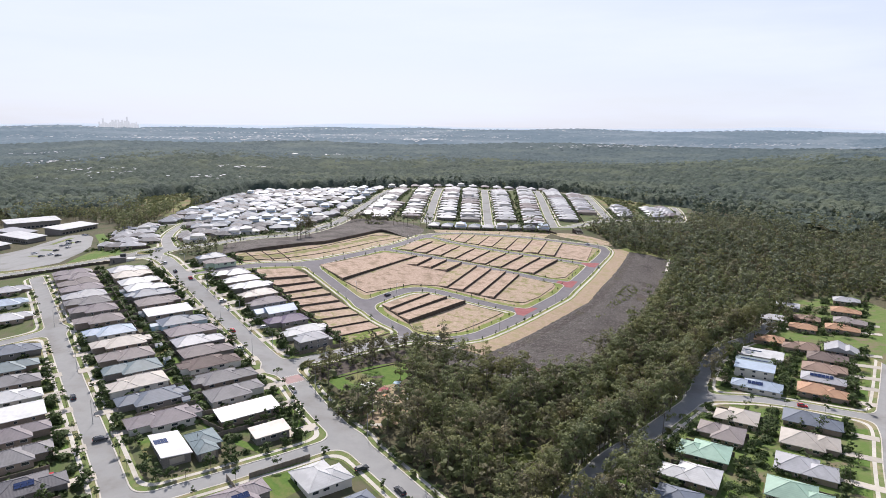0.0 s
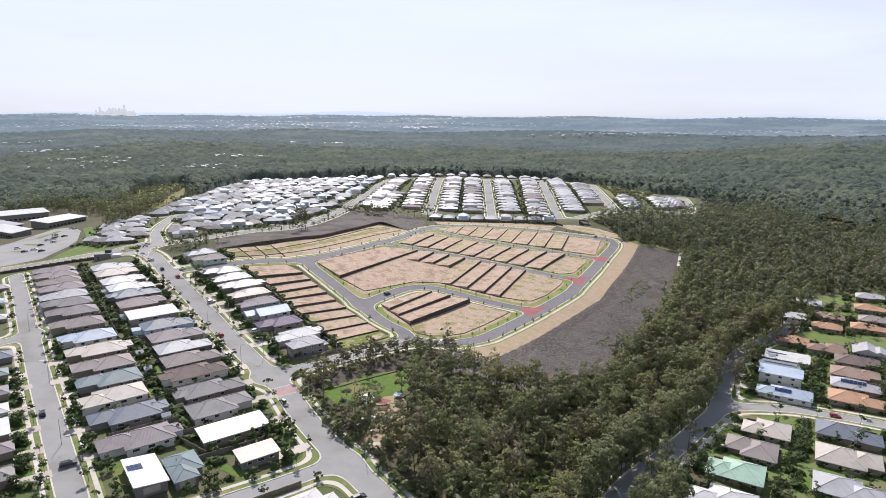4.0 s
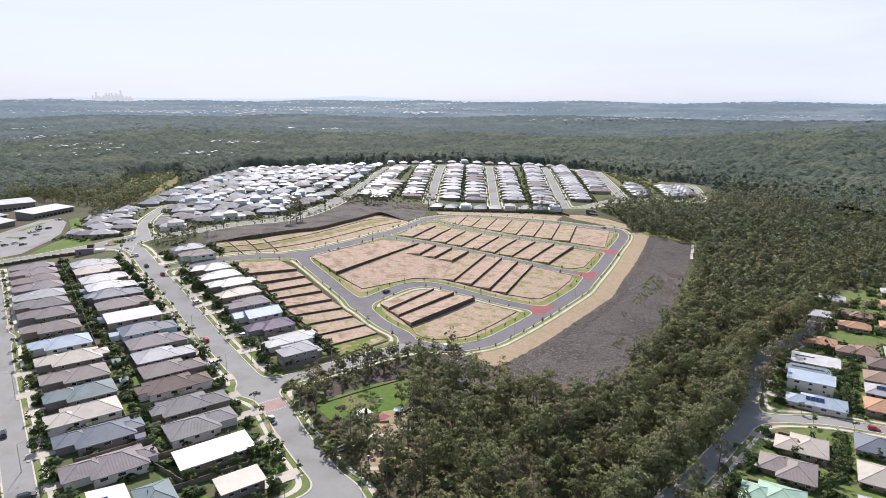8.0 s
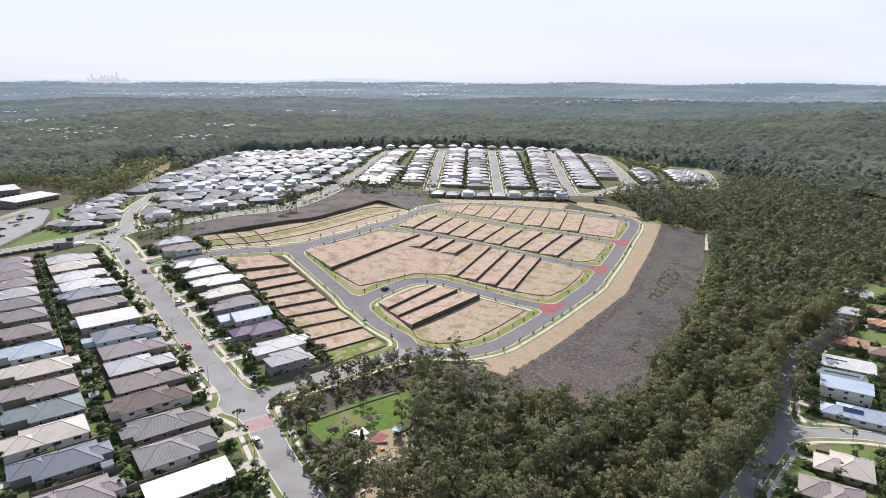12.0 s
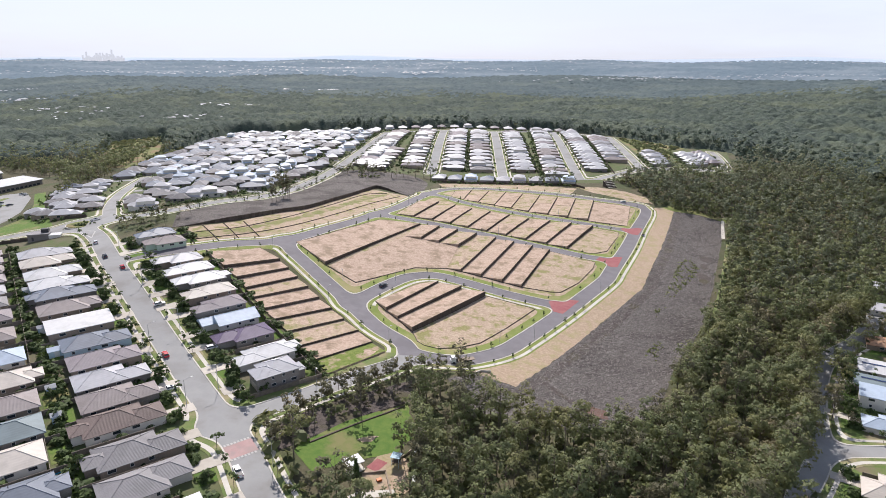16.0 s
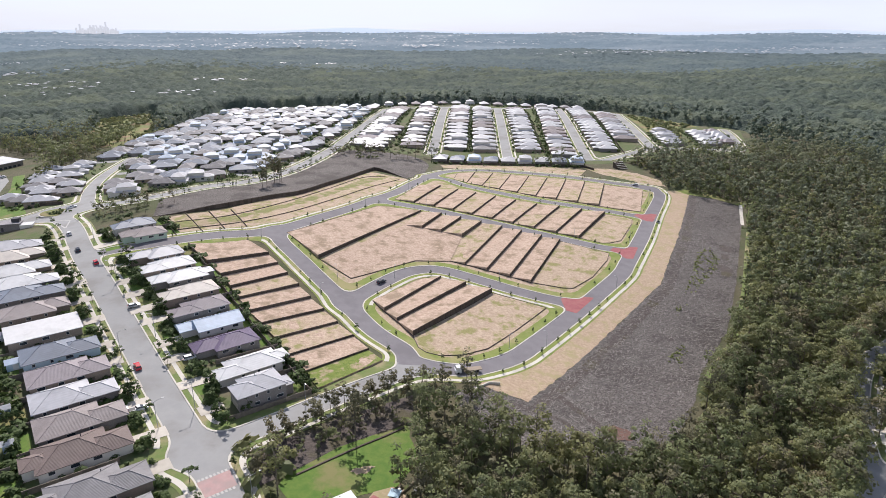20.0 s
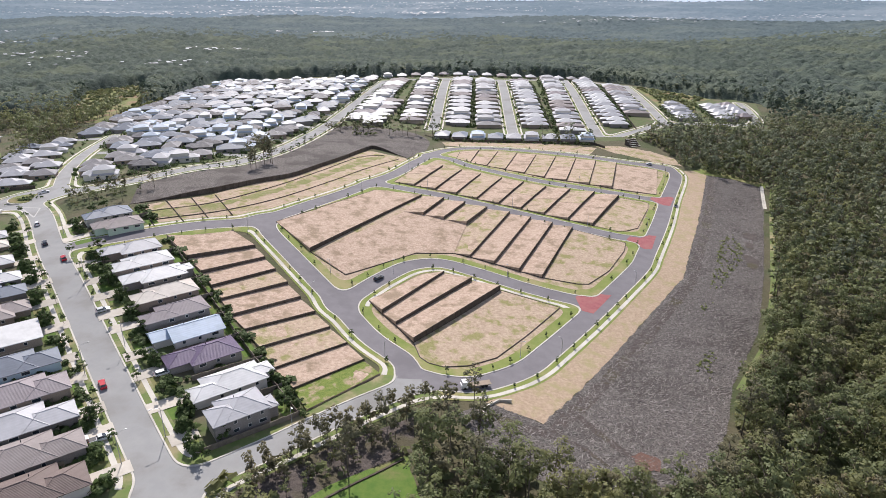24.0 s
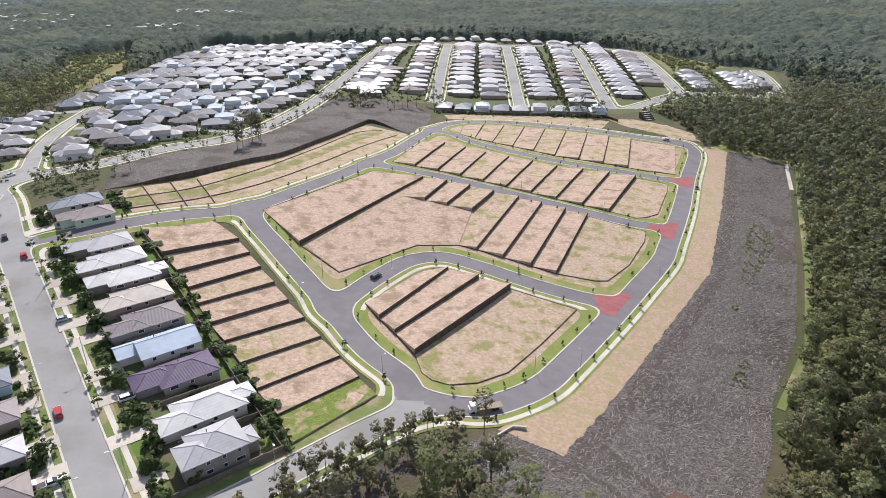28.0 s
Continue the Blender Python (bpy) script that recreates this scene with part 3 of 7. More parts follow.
# ---- building lots: terraces that step down to the south-east ----
def terrace(high, low_, mat, lift=0.2, drop=1.0, wall=True, fall=0.25, kick=0.0, label="bare graded building lot held by a sleeper wall"):
    """high, low_: the uphill and the downhill edge, each (a, b). The lot is level from one to the other; its foot is walled."""
    (a, b), (d, c) = high, low_
    za, zb = ht(*a) + lift, ht(*b) + lift
    zd, zc = [h_ + fall * min(0.0, ht(*p) + lift - h_) for h_, p in ((za, d), (zb, c))]
    zd, zc = zd + kick, zc + kick
    base = thing("building_lot", pose(a[0], a[1], za), label, "building lot", "terraced building lots")
    rel = [(p[0] - a[0], p[1] - a[1]) for p in (a, b, c, d)]
    area = sum(p[0] * q[1] - q[0] * p[1] for p, q in zip(rel, rel[1:] + rel[:1]))
    order = [0, 1, 2, 3] if area > 0 else [3, 2, 1, 0]
    ztop = [0.0, zb - za, zc - za, zd - za]
    n = 5
    s = Shape()
    grid = [[None] * (n + 1) for _ in range(n + 1)]
    for i in range(n + 1):
        for j in range(n + 1):
            u, v = i / n, j / n
            p = [(1 - u) * (1 - v) * rel[0][k] + u * (1 - v) * rel[1][k] + u * v * rel[2][k] + (1 - u) * v * rel[3][k] for k in (0, 1)]
            edge = i in (0, n) or j in (0, n)
            grid[i][j] = (p[0], p[1], (1 - u) * (1 - v) * ztop[0] + u * (1 - v) * ztop[1] + u * v * ztop[2] + (1 - u) * v * ztop[3] + (0 if edge else 0.12 * noise.noise((p[0] * 0.2 + a[0], p[1] * 0.2 + a[1], 0))))
    flat = [q for row in grid for q in row]
    s.add(flat, [(i * (n + 1) + j, (i + 1) * (n + 1) + j, (i + 1) * (n + 1) + j + 1, i * (n + 1) + j + 1)[:: 1 if area > 0 else -1] for i in range(n) for j in range(n)])
    part("soil_surface", s, mat, base)
    s = Shape()
    ring = [rel[i] for i in order]
    top = [ztop[i] - 0.03 for i in order]
    bottom = [ht(a[0] + rel[i][0], a[1] + rel[i][1]) - za - drop for i in order]
    s.prism([(x * 0.999, y * 0.999) for x, y in ring], bottom, top)
    part("earth_bank", s, M["soil"], base)
    if not wall:
        return base
    p, q = Vector((*rel[3], zd - za)), Vector((*rel[2], zc - za))
    span = (q - p).length
    along = (q - p).normalized()
    out = Vector((along.y, -along.x, 0)).normalized()
    mid = (Vector((*rel[0], 0)) + Vector((*rel[1], 0))) / 2
    if (Vector(((p + q) / 2)) - mid).dot(out) < 0:
        out = -out
    count, posts = max(2, int(span / 3.2)), []
    sl = Shape()
    for i in range(count + 1):
        c_ = p + (q - p) * (i / count) + out * 0.16
        foot = ht(a[0] + c_.x, a[1] + c_.y) - za - 0.3
        posts.append(Matrix.Translation((c_.x, c_.y, foot)) @ Matrix.Diagonal((1, 1, c_.z + 0.12 - foot, 1)))
    f0, f1 = ht(a[0] + p.x, a[1] + p.y) - za - 0.4, ht(a[0] + q.x, a[1] + q.y) - za - 0.4
    i0, i1, o0, o1 = p + out * 0.01, q + out * 0.01, p + out * 0.14, q + out * 0.14
    ring = [(i0.x, i0.y), (o0.x, o0.y), (o1.x, o1.y), (i1.x, i1.y)]
    zl, zh = [f0, f0, f1, f1], [p.z + 0.1, p.z + 0.1, q.z + 0.1, q.z + 0.1]
    ar = sum(m_[0] * n_[1] - n_[0] * m_[1] for m_, n_ in zip(ring, ring[1:] + ring[:1]))
    if ar < 0:
        ring, zl, zh = ring[::-1], zl[::-1], zh[::-1]
    sl.prism(ring, zl, zh)
    part("sleeper_wall", sl, M["sleeper"], base, "dark concrete sleeper retaining wall")
    for m in posts:
        part("wall_post", POST, None, base, at=m)
    return base


POST = Shape().box(-0.12, -0.12, 0, 0.12, 0.12, 1).mesh("wall_post", M["sleeper"])


def on(line, f):
    """The point a fraction f along a broken line."""
    line = [np.array(p, float) for p in line]
    lens = [np.linalg.norm(b - a) for a, b in zip(line, line[1:])]
    d = f * sum(lens)
    for a, b, l in zip(line, line[1:], lens):
        if d <= l + 1e-9:
            return tuple(a + (b - a) * (d / l))
        d -= l
    return tuple(line[-1])


random.seed(4)
SW = [(-97, 232), (-83, 213), (-75, 203), (-69, 194), (-64, 186), (-58, 176.5), (-52, 168.5), (-45.5, 159), (-39, 148.5), (-32, 139), (-27, 129)]
NE = [(-72, 240.5), (-60, 227), (-54.5, 218.5), (-49, 210), (-43, 201), (-37, 191.5), (-30.7, 182.5), (-24.7, 173.5), (-18.2, 164.5), (-12.2, 155.5), (-7, 148)]
for i in range(len(SW) - 1):
    last = i == len(SW) - 2
    terrace((NE[i], SW[i]), (NE[i + 1], SW[i + 1]), M["dry_soil" if i in (3, 6, 7) else "weeds" if last else "soil"], wall=not last,
            kick=0 if last else -0.9 if i == 0 else -0.2, label="corner lot overgrown with bright green weeds" if last else "bare graded building lot held by a sleeper wall")
# block inside the inner street
L = [(-12, 194), (-7, 185.5), (-2, 178), (4, 167.5), (15, 152.5)]
T = [(9, 217), (18, 219.5), (29, 214), (40, 208), (62, 196)]
for i in range(3):
    terrace((T[i], L[i]), (T[i + 1], L[i + 1]), M["dry_soil" if i == 3 else "soil"], 0.6 if i < 3 else 0.1, 2.0, fall=0.15 if i < 3 else 0.95, wall=i < 3, kick=0.7 if i == 2 else 0.4 if i < 3 else 0)
# large block
terrace(((-13, 313), (-56, 254)), ((12, 308), (-38, 229)), M["soil"], 0.3, fall=0.68)
NB = [(13, 308.5), (24, 304), (35, 299), (46, 293), (57, 287), (67, 281), (77, 275), (86, 270), (108, 258)]
NM = [(2, 283), (12, 280), (22, 276), (33, 271), (43, 266), (53, 259), (62, 252), (71, 245), (91, 236)]
SB = [(2, 282), (6, 258), (14, 243), (24, 239), (31, 236), (41, 230.5), (51, 224.5), (60, 219.5), (79, 213.5)]
for i in range(8):
    if i < 3:
        terrace((NB[i], NM[i]), (NB[i + 1], NM[i + 1]), M["dry_soil" if i == 2 else "soil"], 0.25, kick=0.7)
    elif i < 7:
        terrace((NB[i], SB[i]), (NB[i + 1], SB[i + 1]), M["dry_soil" if i in (3, 7) else "soil"], 0.25, kick=0.6 if i < 7 else 0, wall=i < 7, fall=0.25 if i < 7 else 0.95)
drape("soil_apron", [NM[0], (-36, 228), (-22, 213), (7, 237.5), SB[3], NM[3], NM[2], NM[1]], M["soil"], 0.28, 4, "wide lot of bare graded soil at the foot of a wall")
# two rows between the middle and the upper street
S1 = [(-3, 331), (24, 319), (42, 308), (79, 286), (110, 271)]
S2 = [(14, 377), (31, 374), (50, 358), (88, 335), (143, 324)]
for i in range(10):
    f0, f1 = i / 10, (i + 1) / 10
    a0, a1, b0, b1 = on(S1, f0), on(S1, f1), on(S2, f0), on(S2, f1)
    m0, m1 = [(p[0] * 0.52 + q[0] * 0.48, p[1] * 0.52 + q[1] * 0.48) for p, q in ((a0, b0), (a1, b1))]
    if i < 9:
        terrace((m0, a0), (m1, a1), M["soil" if i % 3 else "dry_soil"], 0.25, kick=0.45)
        terrace((b0, m0), (b1, m1), M["dry_soil" if i % 2 else "soil"], 0.35, kick=0.45)
# row above the upper street
U1 = [(40, 405), (52, 389), (93, 357), (146, 340), (158, 341)]
U2 = [(45, 431), (60, 434), (82, 429), (129, 409), (180, 395)]
for i in range(9):
    f0, f1 = i / 10, (i + 1) / 10 if i < 8 else 1.0
    if i < 7:
        a0, a1, b0, b1 = on(U1, f0), on(U1, f1), on(U2, f0), on(U2, f1)
        m0, m1 = [(p[0] * 0.45 + q[0] * 0.55, p[1] * 0.45 + q[1] * 0.55) for p, q in ((a0, b0), (a1, b1))]
        terrace((m0, a0), (m1, a1), M["soil" if i % 2 else "dry_soil"], 0.2, kick=0.45)
        terrace((b0, m0), (b1, m1), M["dry_soil" if i % 3 else "soil"], 0.3, kick=0.45)
        continue
    terrace((on(U2, f0), on(U1, f0)), (on(U2, f1), on(U1, f1)), M["dry_soil" if i % 3 == 1 else "soil"], 0.25, wall=i < 8, kick=0.45 if i < 8 else 0, fall=0.25 if i < 8 else 0.95)
for ring, mat, lab in (
    ([(36, 454), (58, 453), (80, 452), (124, 432), (141, 427), (152, 446), (123, 461), (66, 474), (34, 467)], "dry_soil", "strip of bare soil and dry grass below the houses"),
    ([(-121, 262), (-93, 279), (-65, 320), (-39, 377), (-20, 416), (4, 398), (9, 392), (-5, 352), (-18, 329), (-46, 284), (-72, 258), (-104, 243)], "dry_soil", "long bare graded lots with dry grass"),
    ([(25, 136), (40, 127), (53, 141), (87, 181), (126, 227), (168, 303), (214, 391), (207, 399), (196, 395), (193, 380), (170, 336), (145, 287), (122, 244), (94, 205), (77, 185), (57, 162), (44, 149)], "sand", "sandy bare soil track beside the street"),
    ([(16, 130), (22, 110), (40, 102), (62, 100), (84, 112), (98, 130), (111, 152), (138, 185), (168, 234), (246, 372), (232, 386), (214, 391), (168, 303), (126, 227), (87, 181), (53, 141), (40, 127), (25, 136)], "mulch", "dark mulched embankment with bark strips"),
    ([(26, 131), (40, 124), (54, 139), (88, 179), (127, 225), (169, 301), (216, 390), (219, 388), (174, 299), (130, 222), (92, 176.5), (57.5, 136.5), (42, 120), (28, 125)], "dark_mulch", "damp dark brown mulch band below the sandy track"),
    ([(-345, 880), (-270, 900), (-262, 640), (-266, 560), (-300, 575), (-335, 640), (-395, 820)], "scrub_ground", "scrubby field with a scraped brown track"),
    ([(280, 560), (262, 600), (286, 742), (330, 700), (345, 660), (318, 640)], "scrub_ground", "scrubby green slope between the streets"),
    ([(-28, 107), (-14, 104), (1, 112), (4, 96), (-2, 86), (-13, 82), (-26, 77), (-32, 86)], "lawn", "mown park lawn inside the trees"),
):
    drape({"sand": "sandy_track", "mulch": "embankment", "dark_mulch": "mulch_band", "lawn": "park_lawn", "scrub_ground": "scrub_ground"}.get(mat, "soil_strip"), rough(ring, 0.6, 2.0) if mat in ("sand", "dark_mulch") else rough(ring) if mat in ("mulch", "dry_soil", "scrub_ground") else rough(ring, 0.4), M[mat], {"sand": 0.14, "dark_mulch": 0.1}.get(mat, 0.07), 5, lab)
for ring in ([(-290, 310), (-232, 272), (-205, 268), (-170, 262), (-150, 232), (-52, 90), (-12, 24), (30, -40), (10, -110), (-160, -110), (-300, 40)],
             [(-140, 258), (-124, 226), (-62, 104), (-52, 108), (-24, 126), (-98, 234), (-120, 262)]):
    drape("suburb_ground", ring, M["yard"], 0.05, 6, "house yards of grass, soil and mulch")
drape("suburb_ground", [(-210, 330), (-240, 300), (-190, 292), (-140, 318), (-115, 345), (-92, 375), (-72, 440), (-60, 490), (-30, 520), (30, 500), (165, 466), (330, 520), (385, 640), (370, 700), (290, 760), (215, 800), (-20, 790), (-100, 890), (-245, 890), (-262, 665), (-262, 560), (-250, 480)], M["yard"], 0.05, 12, "house yards of grass, soil and mulch")
drape("suburb_ground", [(92, -20), (110, 60), (125, 75), (145, 97), (165, 130), (190, 160), (225, 184), (280, 262), (340, 262), (330, 150), (260, 20), (180, -40)], M["east_yard"], 0.05, 8, "house yards of grass, soil and mulch")

# ---- houses ----
ROOF_WORDS = {"white": "white metal", "cream": "cream metal", "pale": "pale grey metal", "grey": "grey tiled", "mauve": "mauve-grey tiled", "taupe": "taupe tiled", "blue": "blue-grey metal", "sky": "pale blue metal",
              "teal": "teal-grey metal", "dark": "charcoal tiled", "mottled": "mottled brown tiled", "purple": "dusky purple tiled", "brown": "brown tiled", "orange": "terracotta tiled", "green": "pale green metal"}
WALL_WORDS = {"white_wall": "pale rendered walls", "brick_wall": "tan brick walls", "grey_wall": "grey brick walls", "green_wall": "pale green board walls", "blue_wall": "pale blue board walls"}


def hip(roof, caps, x0, y0, x1, y1, z, pitch=24, gable=False):
    """A hipped (or gabled) roof body over a rectangle, with capped ridges."""
    w, d = x1 - x0, y1 - y0
    half = min(w, d) / 2
    rise = half * math.tan(radians(pitch))
    cut = 0.001 if gable else half
    if w >= d:
        ra, rb = (x0 + cut, (y0 + y1) / 2), (x1 - cut, (y0 + y1) / 2)
        faces = [(4, 5, 9, 8), (5, 6, 9), (6, 7, 8, 9), (7, 4, 8)]
    else:
        ra, rb = ((x0 + x1) / 2, y0 + cut), ((x0 + x1) / 2, y1 - cut)
        faces = [(4, 5, 8), (5, 6, 9, 8), (6, 7, 9), (7, 4, 8, 9)]
    c = [(x0, y0), (x1, y0), (x1, y1), (x0, y1)]
    v = [(x, y, z - 0.2) for x, y in c] + [(x, y, z) for x, y in c] + [(*ra, z + rise), (*rb, z + rise)]
    roof.add(v, [(3, 2, 1, 0), (0, 1, 5, 4), (1, 2, 6, 5), (2, 3, 7, 6), (3, 0, 4, 7)] + faces)
    if caps is not None:
        if math.dist(ra, rb) > 0.3:
            caps.append(Shape().tube(v[8], v[9], 0.13, 0.13, 4))
        for a, b in ((4, 8), (7, 8), (5, 9), (6, 9)) if w >= d else ((4, 8), (5, 8), (6, 9), (7, 9)):
            caps.append(Shape().tube(v[a], v[b], 0.12, 0.12, 4))
    return z + rise


def opening(parent, side, along, z, w, h_, x0, y0, x1, y1, kind="window", frame_mat="frame"):
    """A framed window or door set on one side of a rectangular body."""
    f, g = Shape(), Shape()
    t = 0.06
    for s_, e in ((f, t), (g, t + 0.012)):
        inset = 0.0 if s_ is f else 0.09
        a, b = along - w / 2 + inset, along + w / 2 - inset
        lo, hi = z + inset, z + h_ - inset
        if side == "x1":
            s_.box(x1 - 0.02, a, lo, x1 + e, b, hi)
        elif side == "x0":
            s_.box(x0 - e, a, lo, x0 + 0.02, b, hi)
        elif side == "y1":
            s_.box(a, y1 - 0.02, lo, b, y1 + e, hi)
        else:
            s_.box(a, y0 - e, lo, b, y0 + 0.02, hi)
    if kind == "garage_door":
        return part("garage_door", g, M["garage"], parent)
    ob = part(kind, f, M[frame_mat], parent)
    part("pane", g, M["glass"], ob)
    return ob


def panels(parent, x, y, z, nx, ny, pitch_x, pitch_y):
    """Solar panels lying on a roof slope: pitch in degrees about each axis."""
    tilt = Matrix.Translation((x, y, z)) @ Euler((radians(pitch_x), radians(pitch_y), 0)).to_matrix().to_4x4()
    for i in range(nx):
        for j in range(ny):
            s = Shape()
            s.box(i * 1.7, j * 1.05, 0.08, i * 1.7 + 1.62, j * 1.05 + 1.0, 0.13)
            part("solar_panel", s, M["solar"], parent, at=tilt)


house_random = random.Random(11)


def house(x, y, turn, depth, width, roof_key, wall_key, front=1, storeys=1, style=0, solar=None, group="houses along the street", lift=0.25):
    """Front: the end of the long axis that faces the street (+1 or -1)."""
    rr = house_random
    z0 = max(ht(x, y), (ht(x + 5, y) + ht(x - 5, y)) / 2) + lift
    label = f"{'two-storey' if storeys > 1 else 'single-storey'} house with {ROOF_WORDS[roof_key]} roof and {WALL_WORDS[wall_key]}"
    base = thing("house", pose(x, y, z0, 0, 0, turn), label, "house", group)
    hx, hy, hz = depth / 2, width / 2, 2.5 * storeys
    wall, roof, caps = Shape(), Shape(), []
    o = 0.6
    if style == 3:  # broad skillion roof
        wall.box(-hx, -hy, -2.5, hx, hy, hz)
        rz = hz + 0.15
        v = [(-hx - o, -hy - o, rz), (hx + o, -hy - o, rz), (hx + o, hy + o, rz + 1.0), (-hx - o, hy + o, rz + 1.0)]
        roof.add([(a, b, c - 0.22) for a, b, c in v] + v, [(3, 2, 1, 0), (4, 5, 6, 7), (0, 1, 5, 4), (1, 2, 6, 5), (2, 3, 7, 6), (3, 0, 4, 7)])
        wall.prism([(-hx, -hy), (hx, -hy), (hx, hy), (-hx, hy)], hz - 0.1, [rz - 0.1, rz - 0.1, rz + 0.75, rz + 0.75])
    else:
        cutx = depth * rr.uniform(0.22, 0.34)
        cuty = width * rr.uniform(0.22, 0.36)
        # main body, and a narrower wing towards the street
        sgn = rr.choice((-1, 1))
        bx0, bx1 = (-hx, hx - cutx) if front > 0 else (-hx + cutx, hx)
        wall.box(bx0, -hy, -2.5, bx1, hy, hz)
        hip(roof, caps, bx0 - o, -hy - o, bx1 + o, hy + o, hz, 23, style == 2)
        wy0, wy1 = (-hy, hy - cuty) if sgn > 0 else (-hy + cuty, hy)
        wx0, wx1 = (bx1 - 5.0, hx) if front > 0 else (-hx, bx0 + 5.0)
        wall.box(wx0, wy0 + 0.01, -2.5, wx1, wy1 - 0.01, hz - 0.01)
        hip(roof, caps, wx0 - o, wy0 - o, wx1 + o, wy1 + o, hz - 0.004, 23, style == 2)
        if style == 1:  # a lower rear wing
            rx0, rx1 = (-hx - 3.2, -hx + 4) if front > 0 else (hx - 4, hx + 3.2)
            wall.box(rx0, -hy * 0.55, -2.5, rx1, hy * 0.5, 2.7)
            hip(roof, caps, rx0 - 0.4, -hy * 0.55 - 0.4, rx1 + 0.4, hy * 0.5 + 0.4, 2.75, 20)
    part("wall", wall, M[wall_key], base)
    part("roof", roof, R[roof_key], base, ROOF_WORDS[roof_key] + " roof")
    for c in caps:
        part("ridge_cap", c, R[roof_key], base)
    fx = "x1" if front > 0 else "x0"
    b = (-hx, -hy, hx, hy)
    yw = (wy0 + wy1) / 2 if style != 3 else 0
    for s_ in range(storeys):
        zz = s_ * 2.5
        for side in ("y0", "y1"):
            for k in range(3):
                al = (bx0 + (bx1 - bx0) * (0.18 + 0.32 * k)) if style != 3 else -hx + depth * (0.2 + 0.3 * k)
                opening(base, side, al, zz + 0.9, rr.choice((1.0, 1.6, 2.2)), 1.1, *b)
        back_x = (bx0 if front > 0 else bx1) if style != 3 else (-hx if front > 0 else hx)
        opening(base, "x0" if front > 0 else "x1", hy * 0.4, zz + 0.1 if s_ == 0 else zz + 0.8, 2.4, 2.1 if s_ == 0 else 1.2, *((back_x, -hy, hx, hy) if front > 0 else (-hx, -hy, back_x, hy)))
        opening(base, fx, yw, zz + 0.9, 1.8, 1.3, *b) if s_ else opening(base, fx, yw, 0.05, min(4.8, (wy1 - wy0 - 0.8) if style != 3 else 4.8), 2.2, *b, kind="garage_door")
    if style != 3 and rr.random() < 0.5:
        k = rr.uniform(-2, 2)
        g = Shape()
        g.tube((k, hy * 0.4, hz + 0.2), (k, hy * 0.4, hz + 2.4), 0.1, 0.1, 6)
        part("flue", g, M["dark_frame"], base)
    if solar:
        rise = math.tan(radians(23))
        px_, py_, n1, n2 = solar
        zz = hz + 0.1 + (hy + o - abs(py_)) * rise if style != 3 else hz + 0.15 + (py_ + hy + o) * 1.0 / (width + 2 * o)
        panels(base, px_, py_, zz + 0.05, n1, n2, (23 if py_ < 0 else -23) if style != 3 else 4, 0)
    return base


HOMES = []
TURN = 33.0  # long axis across the main road
AXIS = Vector((math.cos(radians(TURN)), math.sin(radians(TURN)), 0))
row = "houses east of the main road"
for i, (x, y, rk, wk, st, stl) in enumerate([(-127, 249, "blue", "white_wall", 1, 0), (-118, 237, "taupe", "green_wall", 1, 0), (-105, 215, "pale", "brick_wall", 1, 0), (-97.5, 205.5, "white", "brick_wall", 1, 0),
        (-90, 196, "white", "grey_wall", 1, 1), (-83, 185.5, "cream", "brick_wall", 1, 0), (-76.5, 174.5, "mauve", "grey_wall", 1, 0), (-69, 163, "sky", "white_wall", 1, 2), (-61, 151.5, "purple", "grey_wall", 1, 0),
        (-51, 138.5, "white", "white_wall", 1, 1), (-44.6, 124.0, "pale", "grey_wall", 2, 1)]):
    HOMES.append((house(x, y, TURN, 14.5 if st == 2 else 20.5 if i > 1 else 18, 10.4 if i > 1 else 10.5, rk, wk, -1, st, stl, group=row), x, y, TURN, -1, 10.2))
row = "houses west of the main road"
for x, y, rk, wk, stl in [(-174, 233, "pale", "brick_wall", 0), (-166, 220, "cream", "brick_wall", 0), (-156, 205, "white", "brick_wall", 0), (-148, 194, "white", "grey_wall", 0), (-141, 184, "blue", "grey_wall", 1),
        (-133, 171, "taupe", "brick_wall", 0), (-123, 157, "white", "brick_wall", 3), (-112, 145, "blue", "blue_wall", 0), (-104, 133, "mauve", "brick_wall", 0), (-97, 121.5, "pale", "grey_wall", 0),
        (-90, 110, "taupe", "grey_wall", 0), (-84, 98, "mottled", "white_wall", 1), (-74, 84, "grey", "brick_wall", 1), (-67, 70, "grey", "white_wall", 0), (-58.6, 54.2, "white", "brick_wall", 3), (-47.5, 39.5, "cream", "grey_wall", 3)]:
    small = y < 45
    HOMES.append((house(x, y, TURN, 12 if small else 21.5, 6.5 if small else 9.0 if stl == 3 and y < 60 else 11.8, rk, wk, 1, 1, stl, group=row), x, y, TURN, 1, 6 if small else 10.8))
row = "houses east of the side street"
